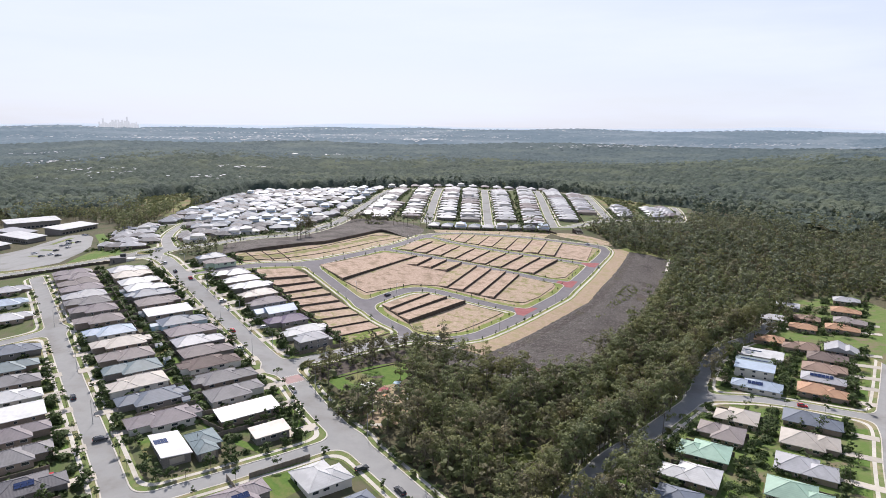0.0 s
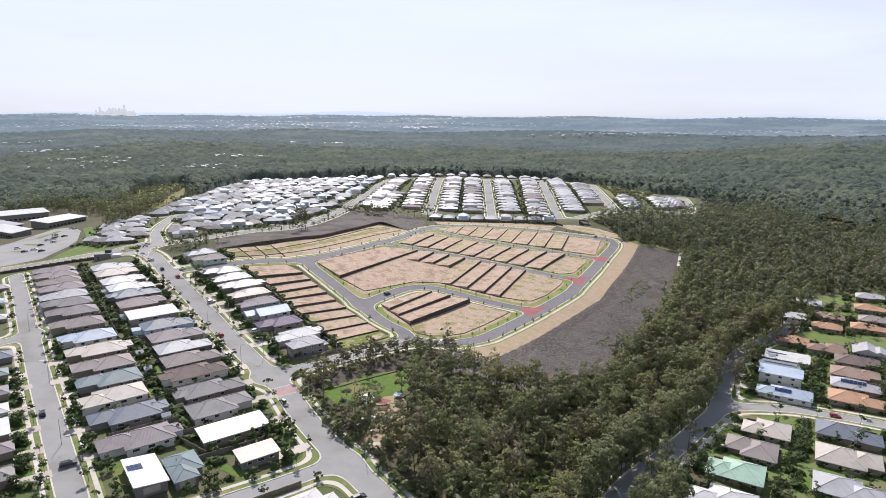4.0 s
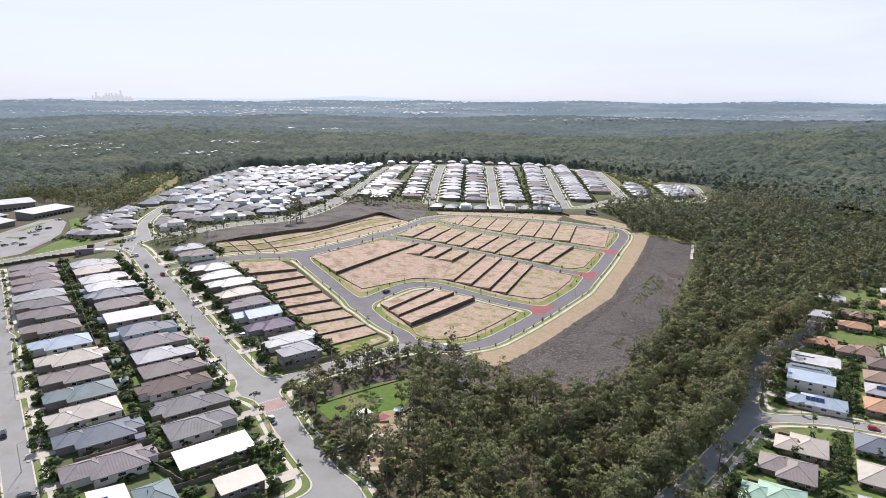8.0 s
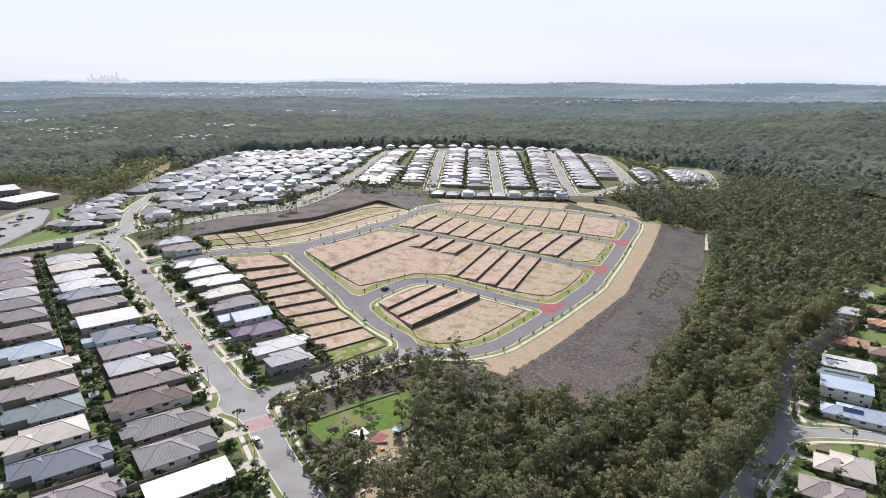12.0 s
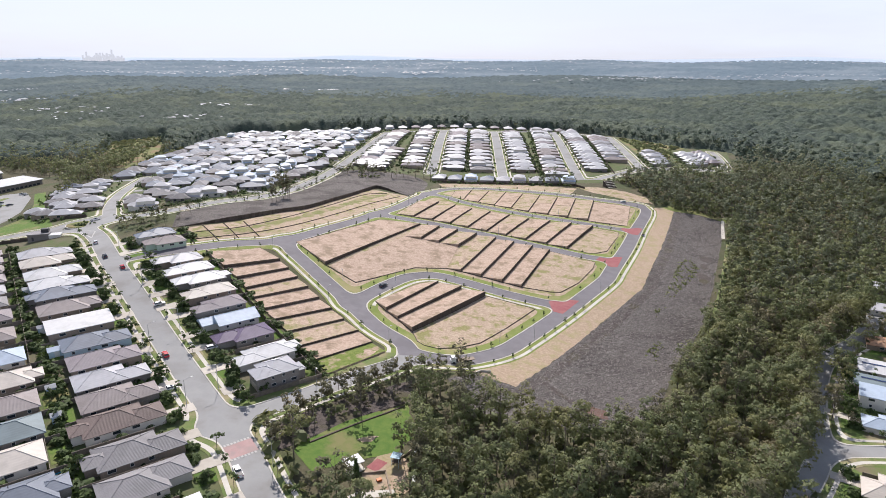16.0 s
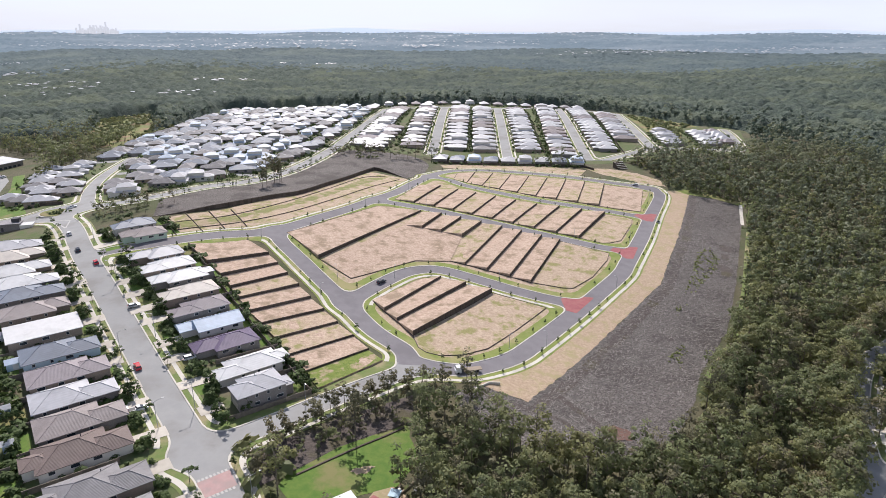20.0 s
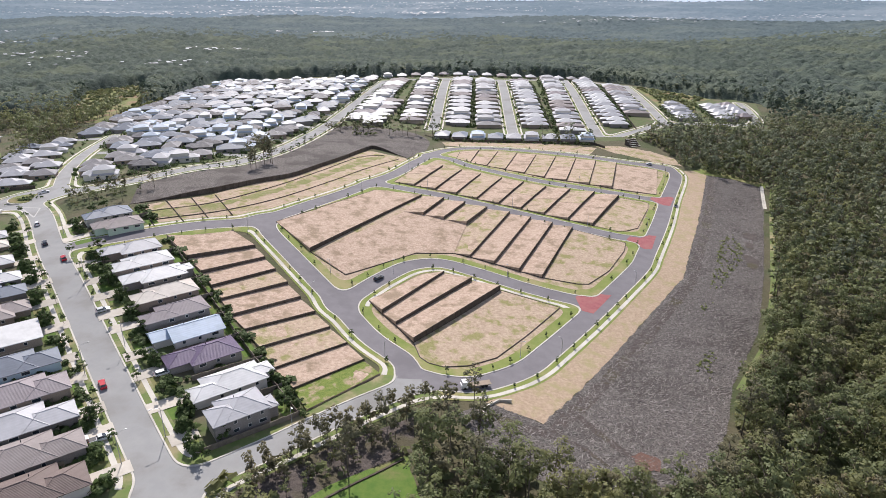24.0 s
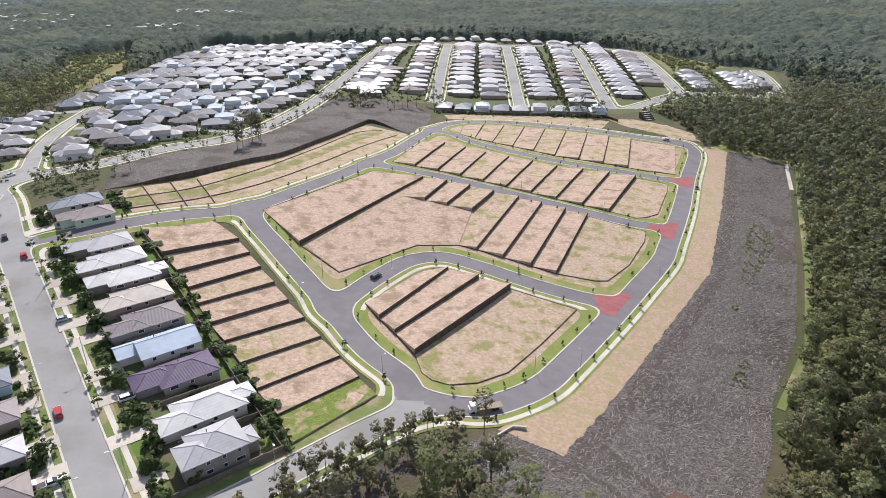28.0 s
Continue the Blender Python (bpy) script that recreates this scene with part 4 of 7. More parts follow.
for x, y, rk, wk, stl in [(-213, 242, "mauve", "brick_wall", 0), (-205, 229, "mauve", "brick_wall", 0), (-197, 216, "taupe", "brick_wall", 0), (-189, 203, "mauve", "grey_wall", 0), (-181, 189, "pale", "brick_wall", 0),
        (-173, 176, "grey", "brick_wall", 0), (-164, 163, "mauve", "grey_wall", 0), (-154, 147, "taupe", "brick_wall", 0), (-142, 131, "sky", "white_wall", 0), (-132, 117, "cream", "brick_wall", 1), (-123, 103, "taupe", "brick_wall", 0),
        (-115, 90, "teal", "grey_wall", 0), (-108, 77, "cream", "white_wall", 0), (-98, 63, "blue", "grey_wall", 1), (-88, 47, "mauve", "white_wall", 1)]:
    HOMES.append((house(x, y, TURN, 21.5, 12.0, rk, wk, -1, 1, stl, group=row), x, y, TURN, -1, 10.8))
house(-78.2, 28.7, TURN + 90, 17.5, 8.6, "white", "grey_wall", -1, 1, 3, solar=(1.0, 0.2, 2, 4), group=row)
house(-67.7, 31.9, TURN + 90, 15.5, 8.8, "teal", "grey_wall", -1, 1, 0, group=row)
row = "houses west of the side street"
for x, y, rk, wk, stl, sol in [(-237, 218, "pale", "brick_wall", 0, None), (-222, 188, "sky", "white_wall", 0, None), (-204, 160, "white", "brick_wall", 0, None), (-175, 113, "blue", "grey_wall", 0, None), (-165, 93, "teal", "brick_wall", 0, None), (-157, 79, "grey", "brick_wall", 0, None),
        (-149, 65, "white", "white_wall", 0, None), (-140, 50, "white", "brick_wall", 3, None), (-131, 37, "mauve", "brick_wall", 0, None), (-123, 23, "grey", "brick_wall", 0, None), (-111, 7, "dark", "grey_wall", 0, (-4, -3.5, 3, 2)), (-100, -9, "taupe", "brick_wall", 0, None), (-91, -23, "pale", "brick_wall", 0, None)]:
    HOMES.append((house(x, y, TURN, 18, 10.8, rk, wk, 1, 1, stl, sol, group=row), x, y, TURN, 1, 9))
row = "houses south of the cross street"
house(-26.4, 13.1, TURN, 14.5, 14, "white", "white_wall", 1, 1, 0, group=row)
house(-48.6, 0.8, TURN, 17, 11, "mauve", "grey_wall", 1, 1, 0, (-3, -3.5, 3, 2), group=row)
house(-16, -4, TURN, 17, 11, "blue", "grey_wall", 1, 1, 0, group=row)
house(-66, -14, TURN, 17, 11, "taupe", "brick_wall", -1, 1, 0, group=row)
EAST = -35.0
EAST_SOLAR = {(213.5, 115): (-6, -3.2, 6, 2), (234, 141): (-7, 1.8, 8, 1), (201.5, 149): (-9, 1, 5, 1), (190.5, 138): (-7, 1.2, 8, 1), (175.5, 110): (-4, -3.5, 4, 2)}
row = "houses in the eastern estate"
for x, y, rk, wk, fr, stl, d, w in [(146.5, 76, "cream", "brick_wall", -1, 0, 16.5, 14), (130.5, 59.5, "taupe", "brick_wall", -1, 0, 17, 14), (115.5, 43.5, "green", "brick_wall", -1, 0, 17.5, 13.5), (101.5, 26, "white", "brick_wall", -1, 0, 19, 12.5), (87, 10, "blue", "brick_wall", -1, 0, 18, 13),
        (179, 72.5, "blue", "brick_wall", 1, 0, 22, 13.5), (165, 53.5, "cream", "brick_wall", 1, 0, 20.5, 14.5), (150, 33.5, "pale", "brick_wall", 1, 0, 20, 13.5), (135.5, 15.5, "green", "white_wall", 1, 0, 20, 13.5), (120, -3, "taupe", "brick_wall", 1, 0, 19, 13),
        (204, 101.5, "orange", "brick_wall", 1, 0, 21, 13), (213.5, 115, "pale", "brick_wall", 1, 0, 19, 11.5), (222.5, 127, "brown", "brick_wall", 1, 0, 20, 12.5), (234, 141, "mottled", "brick_wall", 1, 0, 19, 12.5), (250, 152, "pale", "brick_wall", 1, 2, 16, 13), (231, 160, "brown", "brick_wall", -1, 0, 18, 13),
        (220, 173, "orange", "brick_wall", -1, 0, 15, 11), (201.5, 149, "white", "white_wall", -1, 3, 20, 10.5), (190.5, 138, "teal", "grey_wall", -1, 3, 18, 8.5), (183.5, 126, "sky", "white_wall", -1, 3, 18, 9), (175.5, 110, "sky", "white_wall", -1, 0, 22, 11),
        (276, 187, "orange", "brick_wall", 1, 0, 18, 11), (290, 199, "taupe", "brick_wall", 1, 0, 18, 11), (268, 210, "brown", "brick_wall", -1, 0, 15, 10), (254, 193, "orange", "brick_wall", -1, 0, 15, 10), (246, 213, "pale", "white_wall", -1, 3, 13, 9), (274, 240, "pale", "grey_wall", -1, 3, 14, 10),
        (322, 246, "pale", "brick_wall", 1, 0, 16, 11), (304, 222, "orange", "brick_wall", 1, 0, 17, 11), (250, 84, "taupe", "brick_wall", -1, 0, 18, 12), (214, 37, "brown", "brick_wall", -1, 0, 18, 12)]:
    HOMES.append((house(x, y, EAST, d, w, rk, wk, fr, 2 if rk == "sky" and stl == 3 else 1, stl, EAST_SOLAR.get((x, y)), group=row), x, y, EAST, fr, d / 2))

# far suburb: a few house designs, repeated
far_designs = []
for i, (rk, wk) in enumerate([("white", "grey_wall"), ("pale", "brick_wall"), ("dark", "grey_wall"), ("pale", "white_wall"), ("mauve", "brick_wall"), ("blue", "grey_wall"), ("pale", "grey_wall"), ("sky", "white_wall"), ("grey", "brick_wall"), ("taupe", "brick_wall")]):
    base = thing("house", pose(0, 0, -400), f"single-storey house with {ROOF_WORDS[rk]} roof in a dense estate", "house", "houses in the far estate")
    d, w = (18.5, 11.2) if i % 2 else (17, 11)
    wall, roof = Shape(), Shape()
    wall.box(-d / 2, -w / 2, -3, d / 2 - 4, w / 2, 2.7)
    wall.box(d / 2 - 5, -w / 2 + 0.2, -3, d / 2, w / 2 - 4, 2.69)
    hip(roof, None, -d / 2 - 0.6, -w / 2 - 0.6, d / 2 - 3.4, w / 2 + 0.6, 2.7, 23)
    hip(roof, None, d / 2 - 9, -w / 2 - 0.4, d / 2 + 0.6, w / 2 - 3.4, 2.69, 23)
    if i in (3, 7):
        wall.box(-d / 2 + 1.5, -w / 2 + 1, 2.5, d / 2 - 6, w / 2 - 1, 5.4)
        hip(roof, None, -d / 2 + 1, -w / 2 + 0.5, d / 2 - 5.5, w / 2 - 0.5, 5.4, 20)
    part("wall", wall, M[wk], base)
    part("roof", roof, R[rk], base)
    plain = copy_thing(base, pose(0, 0, -400))
    for side, al in (("y0", -4), ("y0", 2), ("y1", -4), ("y1", 1)):
        g = Shape()
        g.box(al - 0.9, (-w / 2 - 0.05) if side == "y0" else w / 2 - 0.02, 0.9, al + 0.9, (-w / 2 + 0.02) if side == "y0" else w / 2 + 0.05, 2.1)
        part("window", g, M["glass"], base)
    far_designs.append((base, plain))
far_random = random.Random(5)
placed, beyond = [], []


def far_house(x, y, turn, pick=None, grow=(1, 1)):
    base = far_designs[far_random.choice(pick or range(10))][0 if y < 420 else 1]
    placed.append((x, y, turn))
    m = pose(x, y, ht(x, y) + 0.3, 0, 0, turn + far_random.uniform(-2, 2)) @ Matrix.Diagonal((*grow, 1, 1))
    if y > 690:
        beyond.append((base, m))
        return None
    return copy_thing(base, m)


def avenue(name, side, f0, f1, pitch, off=18.5, pick=None):
    line = LINES[name]
    n = int(np.linalg.norm(line[-1] - line[0]) * (f1 - f0) / pitch)
    for i in range(n):
        f = f0 + (f1 - f0) * (i + 0.5) / n
        p = on(line, f)
        q = on(line, min(1, f + 0.02))
        u = Vector((q[0] - p[0], q[1] - p[1])).normalized()
        nrm = Vector((u.y, -u.x)) * side
        far_house(p[0] + nrm.x * off, p[1] + nrm.y * off, math.degrees(math.atan2(-nrm.y, -nrm.x)), pick, (1.2, 0.86))


LIGHT = (0, 1, 3, 6, 0, 1, 9, 8, 0, 4)
avenue("first_avenue", -1, 0.05, 0.97, 14.6, 20.0, LIGHT)
avenue("first_avenue", 1, 0.05, 0.97, 14.6, 20.0, LIGHT)
avenue("second_avenue", -1, 0.07, 0.97, 14.6, 20.0, LIGHT)
avenue("second_avenue", 1, 0.07, 0.97, 14.6, 20.0, LIGHT)
avenue("third_avenue", -1, 0.06, 0.97, 14.6, 20.0, LIGHT)
avenue("third_avenue", 1, 0.14, 0.97, 14.6, 20.0, LIGHT)
avenue("fourth_avenue", -1, 0.1, 0.9, 14.6, 20.0, LIGHT)
avenue("boundary_road", 1, 0.545, 0.99, 13.4, 19, LIGHT)
for i in range(7):
    far_house(-22 + i * 3.0, 520 + i * 15.0, 8, LIGHT)
for i in range(9):
    far_house(36 + i * 14.2, 488 - i * 2.4, 80, (3, 5, 6, 7))
for i in range(5):
    far_house(264.5 + i * 2.4, 542 + i * 13.2, 8, (1, 6, 8, 3), (1.1, 0.88))
    far_house(303 + i * 2.9, 543 + i * 14.4, 8, (3, 7, 0, 6), (1.1, 0.88))
    far_house(323 + i * 2.9, 552 + i * 14.4, 188, (1, 8, 6, 4), (0.9, 0.88))
for i in range(16):
    far_house(-30 + i * 18, 800 + 14 * math.sin(i * 0.4), 90, LIGHT)
for x, y in ((-205, 318), (-199, 334), (-222, 326), (-216, 343), (-232, 338), (-226, 355), (-209, 359), (-236, 368), (-222, 376), (-240, 388)):
    far_house(x, y, 15 + far_random.choice((0, 180)), (1, 3, 6, 8), (0.92, 0.86))
for x, y in ((-158, 316), (-167, 331), (-229, 400), (-233, 416), (-238, 434), (-243, 452), (-250, 402), (-255, 420), (-259, 439)):
    far_house(x, y, 15 + far_random.choice((0, 180)), (3, 6, 8, 1, 5), (0.9, 0.84))
EDGE_W = [(-185, 345), (-200, 385), (-222, 430), (-246, 480), (-256, 560), (-256, 660), (-252, 780), (-236, 880)]
EDGE_E = [(-140, 318), (-119, 343), (-99, 372), (-84, 420), (-70, 480), (-55, 570), (-39, 665), (-25, 770)]
rows = 39
for i in range(rows):
    f = (i + 0.5) / rows
    if i % 5 == 4:
        a, b = on(EDGE_W, f), on(EDGE_E, min(1, f + 0.02))
        a, b = (a[0] - 6, a[1]), (b[0] + 10, b[1] + 1)
        drape("estate_street", [(a[0], a[1] - 4), (b[0], b[1] - 4), (b[0], b[1] + 4), (a[0], a[1] + 4)], M["asphalt"], 0.16, 10, "narrow worn asphalt street between estate houses", "road")
        continue
    a, b = on(EDGE_W, f), on(EDGE_E, min(1, f + 0.02))
    n = int(math.dist(a, b) / (20.5 if i % 5 in (0, 3) else 21.5))
    for k in range(n):
        g_ = (k + 0.5 + far_random.uniform(-0.08, 0.08)) / n
        x, y = a[0] + (b[0] - a[0]) * g_, a[1] + (b[1] - a[1]) * g_
        d = from_line(np.array([x]), np.array([y]), LINES["north_street"])[0][0]
        if d > 14:
            far_house(x, y + far_random.uniform(-1.5, 1.5), far_random.choice((0, 180, 0, 180, 90)) + 12 + far_random.uniform(-8, 8), (5, 2, 8, 7, 5, 7, 5, 2, 3, 8) if y < 540 else (1, 5, 6, 8, 5, 2, 7, 5, 8, 1), (0.92, 0.86))
print("far houses", len(placed), len(beyond))
beyond_mats, beyond_shape = [], Shape()
for base, m in beyond:
    for c in base.children:
        mat = c.data.materials[0]
        if mat not in beyond_mats:
            beyond_mats.append(mat)
        beyond_shape.add([tuple(m @ v.co) for v in c.data.vertices], [tuple(p.vertices) for p in c.data.polygons], beyond_mats.index(mat))
tagged(new("far_houses", beyond_shape.mesh("far_houses", *beyond_mats)), "rows of pale-roofed houses at the back of the estate", "houses", kind="stuff")
for o in [o for pair in far_designs for o in pair]:
    for c in o.children_recursive:
        bpy.data.objects.remove(c)
    bpy.data.objects.remove(o)

# ---- trees ----
tree_rng = np.random.default_rng(7)


def spray(rng, n, size, spread, up=0.6):
    """n leaf sprays as uneven quads on a lumpy ball of radius spread, with a soft outward normal for each corner."""
    c = rng.normal(size=(n, 3))
    c /= np.linalg.norm(c, axis=1, keepdims=True)
    c[:, 2] = np.where(c[:, 2] < -0.3, -c[:, 2], c[:, 2])
    face = c + rng.normal(size=(n, 3)) * 0.45 + (0, 0, up)
    face /= np.linalg.norm(face, axis=1, keepdims=True)
    soft = c * (1, 1, 0.9) + (0, 0, 0.3) + rng.normal(size=(n, 3)) * 0.16
    soft /= np.linalg.norm(soft, axis=1, keepdims=True)
    c = c * spread * rng.uniform(0.5, 1.05, (n, 1))
    c[:, 2] *= 0.75
    u = np.cross(face, rng.normal(size=(n, 3)))
    u /= np.linalg.norm(u, axis=1, keepdims=True)
    w = np.cross(face, u)
    s = size * rng.uniform(0.6, 1.3, (n, 1))
    t = s * rng.uniform(0.5, 0.9, (n, 1))
    j = [1 + rng.uniform(-0.45, 0.3, (n, 1)) for _ in range(4)]
    v = np.stack([c - (u * s + w * t) * j[0], c + (u * s - w * t) * j[1], c + (u * s + w * t) * j[2] - face * s * 0.3, c - (u * s - w * t) * j[3]], 1).reshape(-1, 3)
    return v, np.arange(4 * n).reshape(-1, 4), np.repeat(soft, 4, 0)


def join(parts):
    """Joins (verts, faces) or (verts, faces, normals)."""
    cols, o, fs = list(zip(*parts)), 0, []
    for v, f in zip(cols[0], cols[1]):
        fs.append(f + o)
        o += len(v)
    return (np.concatenate(cols[0]), np.concatenate(fs)) + tuple(np.concatenate(c) for c in cols[2:])


def stem(a, b, r0, r1, n=4):
    s = Shape().tube(a, b, r0, r1, n)
    return np.array(s.v), np.array([f for f in s.f if len(f) == 4][:n])


def gum(rng, height, radius, clumps, leaves, size, limbs=5, bare=0.45, up=0.6):
    """A gum tree: thin trunk, forking limbs, crown of separate leaf clumps. Gives wood and leaves (with normals)."""
    wood, green = [], []
    lean = rng.normal(size=2) * 0.03 * height
    top = np.array([lean[0], lean[1], height * 0.8])
    wood.append(stem((0, 0, -1), tuple(top), 0.011 * height + 0.04, 0.05, 4 if limbs else 3))
    tips = []
    for i in range(limbs):
        f = rng.uniform(bare, 0.9)
        a = rng.uniform(0, 6.283)
        p = top * f
        q = p + np.array([math.cos(a), math.sin(a), rng.uniform(0.3, 0.9)]) * radius * rng.uniform(0.5, 0.9)
        wood.append(stem(tuple(p), tuple(q), 0.006 * height + 0.03, 0.03, 3))
        tips.append(q)
    tips.append(top * 1.1)
    for i in range(3 if limbs < 3 else 1):
        tips.append(top * rng.uniform(bare + 0.15, 0.95) + rng.normal(size=3) * (radius * 0.4, radius * 0.4, 0))
    heart = np.array([lean[0], lean[1], height * (0.5 + bare * 0.4)])
    for i in range(clumps):
        t = tips[i % len(tips)] + rng.normal(size=3) * radius * 0.3
        t[2] = min(max(t[2], height * bare), height)
        v, f, n = spray(rng, leaves, size, radius * rng.uniform(0.34, 0.58), up)
        v = v + t
        n = n + (v - heart) / (np.linalg.norm(v - heart, axis=1, keepdims=True) + 1e-6) * 0.6
        green.append((v, f, n / np.linalg.norm(n, axis=1, keepdims=True)))
    return join(wood), join(green)


def scatter(protos, pos, scale, turn):
    """Copies of prototypes (verts, quads, perhaps normals) at positions, joined into arrays."""
    vs, fs, ns, o = [], [], [], 0
    which = np.arange(len(pos)) % len(protos)
    for k, proto in enumerate(protos):
        v, f = proto[:2]
        m = which == k
        if not m.any():
            continue
        c, s = np.cos(turn[m])[:, None], np.sin(turn[m])[:, None]

        def spun(a):
            return np.stack([a[None, :, 0] * c - a[None, :, 1] * s, a[None, :, 0] * s + a[None, :, 1] * c, np.broadcast_to(a[None, :, 2], (m.sum(), len(a)))], -1)

        n = m.sum()
        vs.append((spun(v) * scale[m][:, None, None] + pos[m][:, None, :]).reshape(-1, 3))
        fs.append((f[None] + (np.arange(n) * len(v))[:, None, None]).reshape(-1, f.shape[1]) + o)
        if len(proto) > 2:
            ns.append(spun(proto[2]).reshape(-1, 3))
        o += n * len(v)
    return (np.concatenate(vs), np.concatenate(fs)) + ((np.concatenate(ns),) if ns else ())


def inside(px, py, ring):
    r = np.zeros(px.shape, bool)
    for (ax, ay), (bx, by) in zip(ring, ring[1:] + ring[:1]):
        r ^= ((ay > py) != (by > py)) & (px < (bx - ax) * (py - ay) / (by - ay + 1e-12) + ax)
    return r


CLEAR = [
    [(-300, 315), (-232, 275), (-170, 262), (-60, 104), (-50, 88), (-14, 30), (34, -34), (10, -120), (-400, -200), (-420, 100)],  # western suburb
    [(-190, 290), (-60, 96), (-30, 112), (6, 138), (18, 134), (22, 112), (38, 100), (64, 98), (90, 112), (101, 130), (114, 150), (142, 184), (172, 232), (250, 372), (232, 388), (212, 402), (192, 410), (188, 420), (160, 440), (153, 448), (60, 500), (-200, 420)],  # new estate
    [(-240, 300), (-190, 288), (-30, 480), (30, 500), (165, 462), (252, 515), (330, 516), (392, 640), (372, 668), (345, 662), (300, 770), (220, 812), (-20, 815), (-100, 900), (-250, 895), (-268, 665), (-268, 560), (-255, 480)],  # far suburb
    [(66, -40), (92, 44), (122, 75), (142, 97), (168, 132), (194, 160), (224, 180), (260, 214), (292, 268), (350, 262), (340, 150), (280, 40), (190, -60)],  # eastern estate
    [(-430, 565), (-450, 380), (-330, 280), (-240, 272), (-235, 360), (-270, 440), (-296, 505), (-370, 565)],  # school
    [(-28, 107), (-14, 104), (1, 112), (4, 96), (-2, 86), (2, 66), (-8, 62), (-16, 70), (-26, 77), (-32, 86)],  # park
    [(-52, 92), (-44, 88), (-30, 98), (-26, 108), (-10, 107), (6, 116), (16, 122), (20, 134), (6, 140), (-30, 114)],  # thinned strip beside the spur road
    [(150, 430), (196, 404), (207, 424), (198, 474), (150, 474)],  # bare ground below the far estate
    [(-300, 280), (-300, 315), (-205, 322), (-160, 300), (-165, 262), (-232, 270)],  # round the roundabout
    [(-345, 880), (-262, 640), (-300, 590), (-330, 640), (-390, 820)],  # scrubby field
]


def wild(x0, x1, y0, y1, spacing, rng, keep=1.0, gap=2.0):
    gx_, gy_ = np.meshgrid(np.arange(x0, x1, spacing), np.arange(y0, y1, spacing))
    px = gx_.ravel() + rng.uniform(-0.5, 0.5, gx_.size) * spacing
    py = gy_.ravel() + rng.uniform(-0.5, 0.5, gx_.size) * spacing
    ok = rng.random(px.size) < keep
    for ring in CLEAR:
        ok &= ~inside(px, py, ring)
    px, py = px[ok], py[ok]
    f = clearance(px, py)
    px, py = px[f > gap], py[f > gap]
    # in sight of the path: a wedge that opens northwards
    ok = np.abs(px - (py + 170) * 0.07) < 120 + (py + 170) * 0.76
    return px[ok], py[ok]


def wood(name, protos, px, py, scale, rng, leaf_mat, label):
    pos = np.stack([px, py, land(px, py)], -1)
    turn = rng.uniform(0, 6.283, len(px))
    vw, fw = scatter([p[0] for p in protos], pos, scale, turn)
    vg, fg, ng = scatter([p[1] for p in protos], pos, scale, turn)
    a = tagged(new(name, quads(name, np.concatenate([vw, vg]), np.concatenate([fw, fg + len(vw)]), M["trunk"], leaf_mat, index=np.r_[np.zeros(len(fw)), np.ones(len(fg))], normals=np.concatenate([np.zeros_like(vw), ng]))), label, "trees", kind="stuff")
    return a


near_kinds = [gum(tree_rng, h_, r_, c_, 25, 0.31, 7, b_) for h_, r_, c_, b_ in ((15, 3.2, 13, 0.38), (18, 3.3, 15, 0.42), (11, 2.8, 11, 0.2), (16, 3.7, 15, 0.36), (20, 3.2, 15, 0.46), (13, 3.4, 13, 0.25), (8, 2.4, 8, 0.1))]
mid_kinds = [gum(tree_rng, h_, r_, 7, 13, 0.58, 2, 0.25, 0.7) for h_, r_ in ((15, 3.7), (17, 4.1), (12, 3.7), (19, 4.0), (9, 3.2))]
far_kinds = [gum(tree_rng, h_, r_, 5, 7, 1.15, 0, 0.3, 0.7) for h_, r_ in ((13, 4.6), (15, 5.0), (11, 4.6), (17, 4.8))]
rng = np.random.default_rng(3)


def plant(kinds, px, py, lo, hi, label, dry=0.25, green="leaf"):
    pick = rng.random(len(px)) < dry
    size = rng.uniform(lo, hi, len(px))
    for m, mat in ((~pick, green), (pick, "leaf_dry")):
        if not m.any():
            continue
        wood("woodland", kinds, px[m], py[m], size[m], rng, M[mat], label)


GLADE = (38, 29)
px, py = wild(-60, 240, -130, 200, 5.3, rng, 0.95, 0.2)
away = (from_line(px, py, LINES["main_road"])[0] > 11.0) & ((np.hypot((px - GLADE[0]) / 1.5, py - GLADE[1]) > 9) | (rng.random(len(px)) < 0.25))
px, py = px[away], py[away]
plant(near_kinds, px, py, 0.6, 1.15, "dense olive-green gum trees of the bushland reserve")
edge_ = curve_through([(40, 97), (66, 95), (92, 109), (104, 128), (117.5, 148), (145, 182), (175, 230), (212, 297), (252, 368)], 3.4)
for off, lo, hi in ((0.5, 0.45, 0.85), (3.5, 0.6, 1.0)):
    ex_ = np.array([p[0] + (q[1] - p[1]) / np.hypot(*(q - p)) * off for p, q in zip(edge_, edge_[1:])]) + rng.uniform(-1, 1, len(edge_) - 1)
    ey_ = np.array([p[1] - (q[0] - p[0]) / np.hypot(*(q - p)) * off for p, q in zip(edge_, edge_[1:])]) + rng.uniform(-1, 1, len(edge_) - 1)
    plant(near_kinds, ex_, ey_, lo, hi, "gum trees crowding the foot of the embankment")
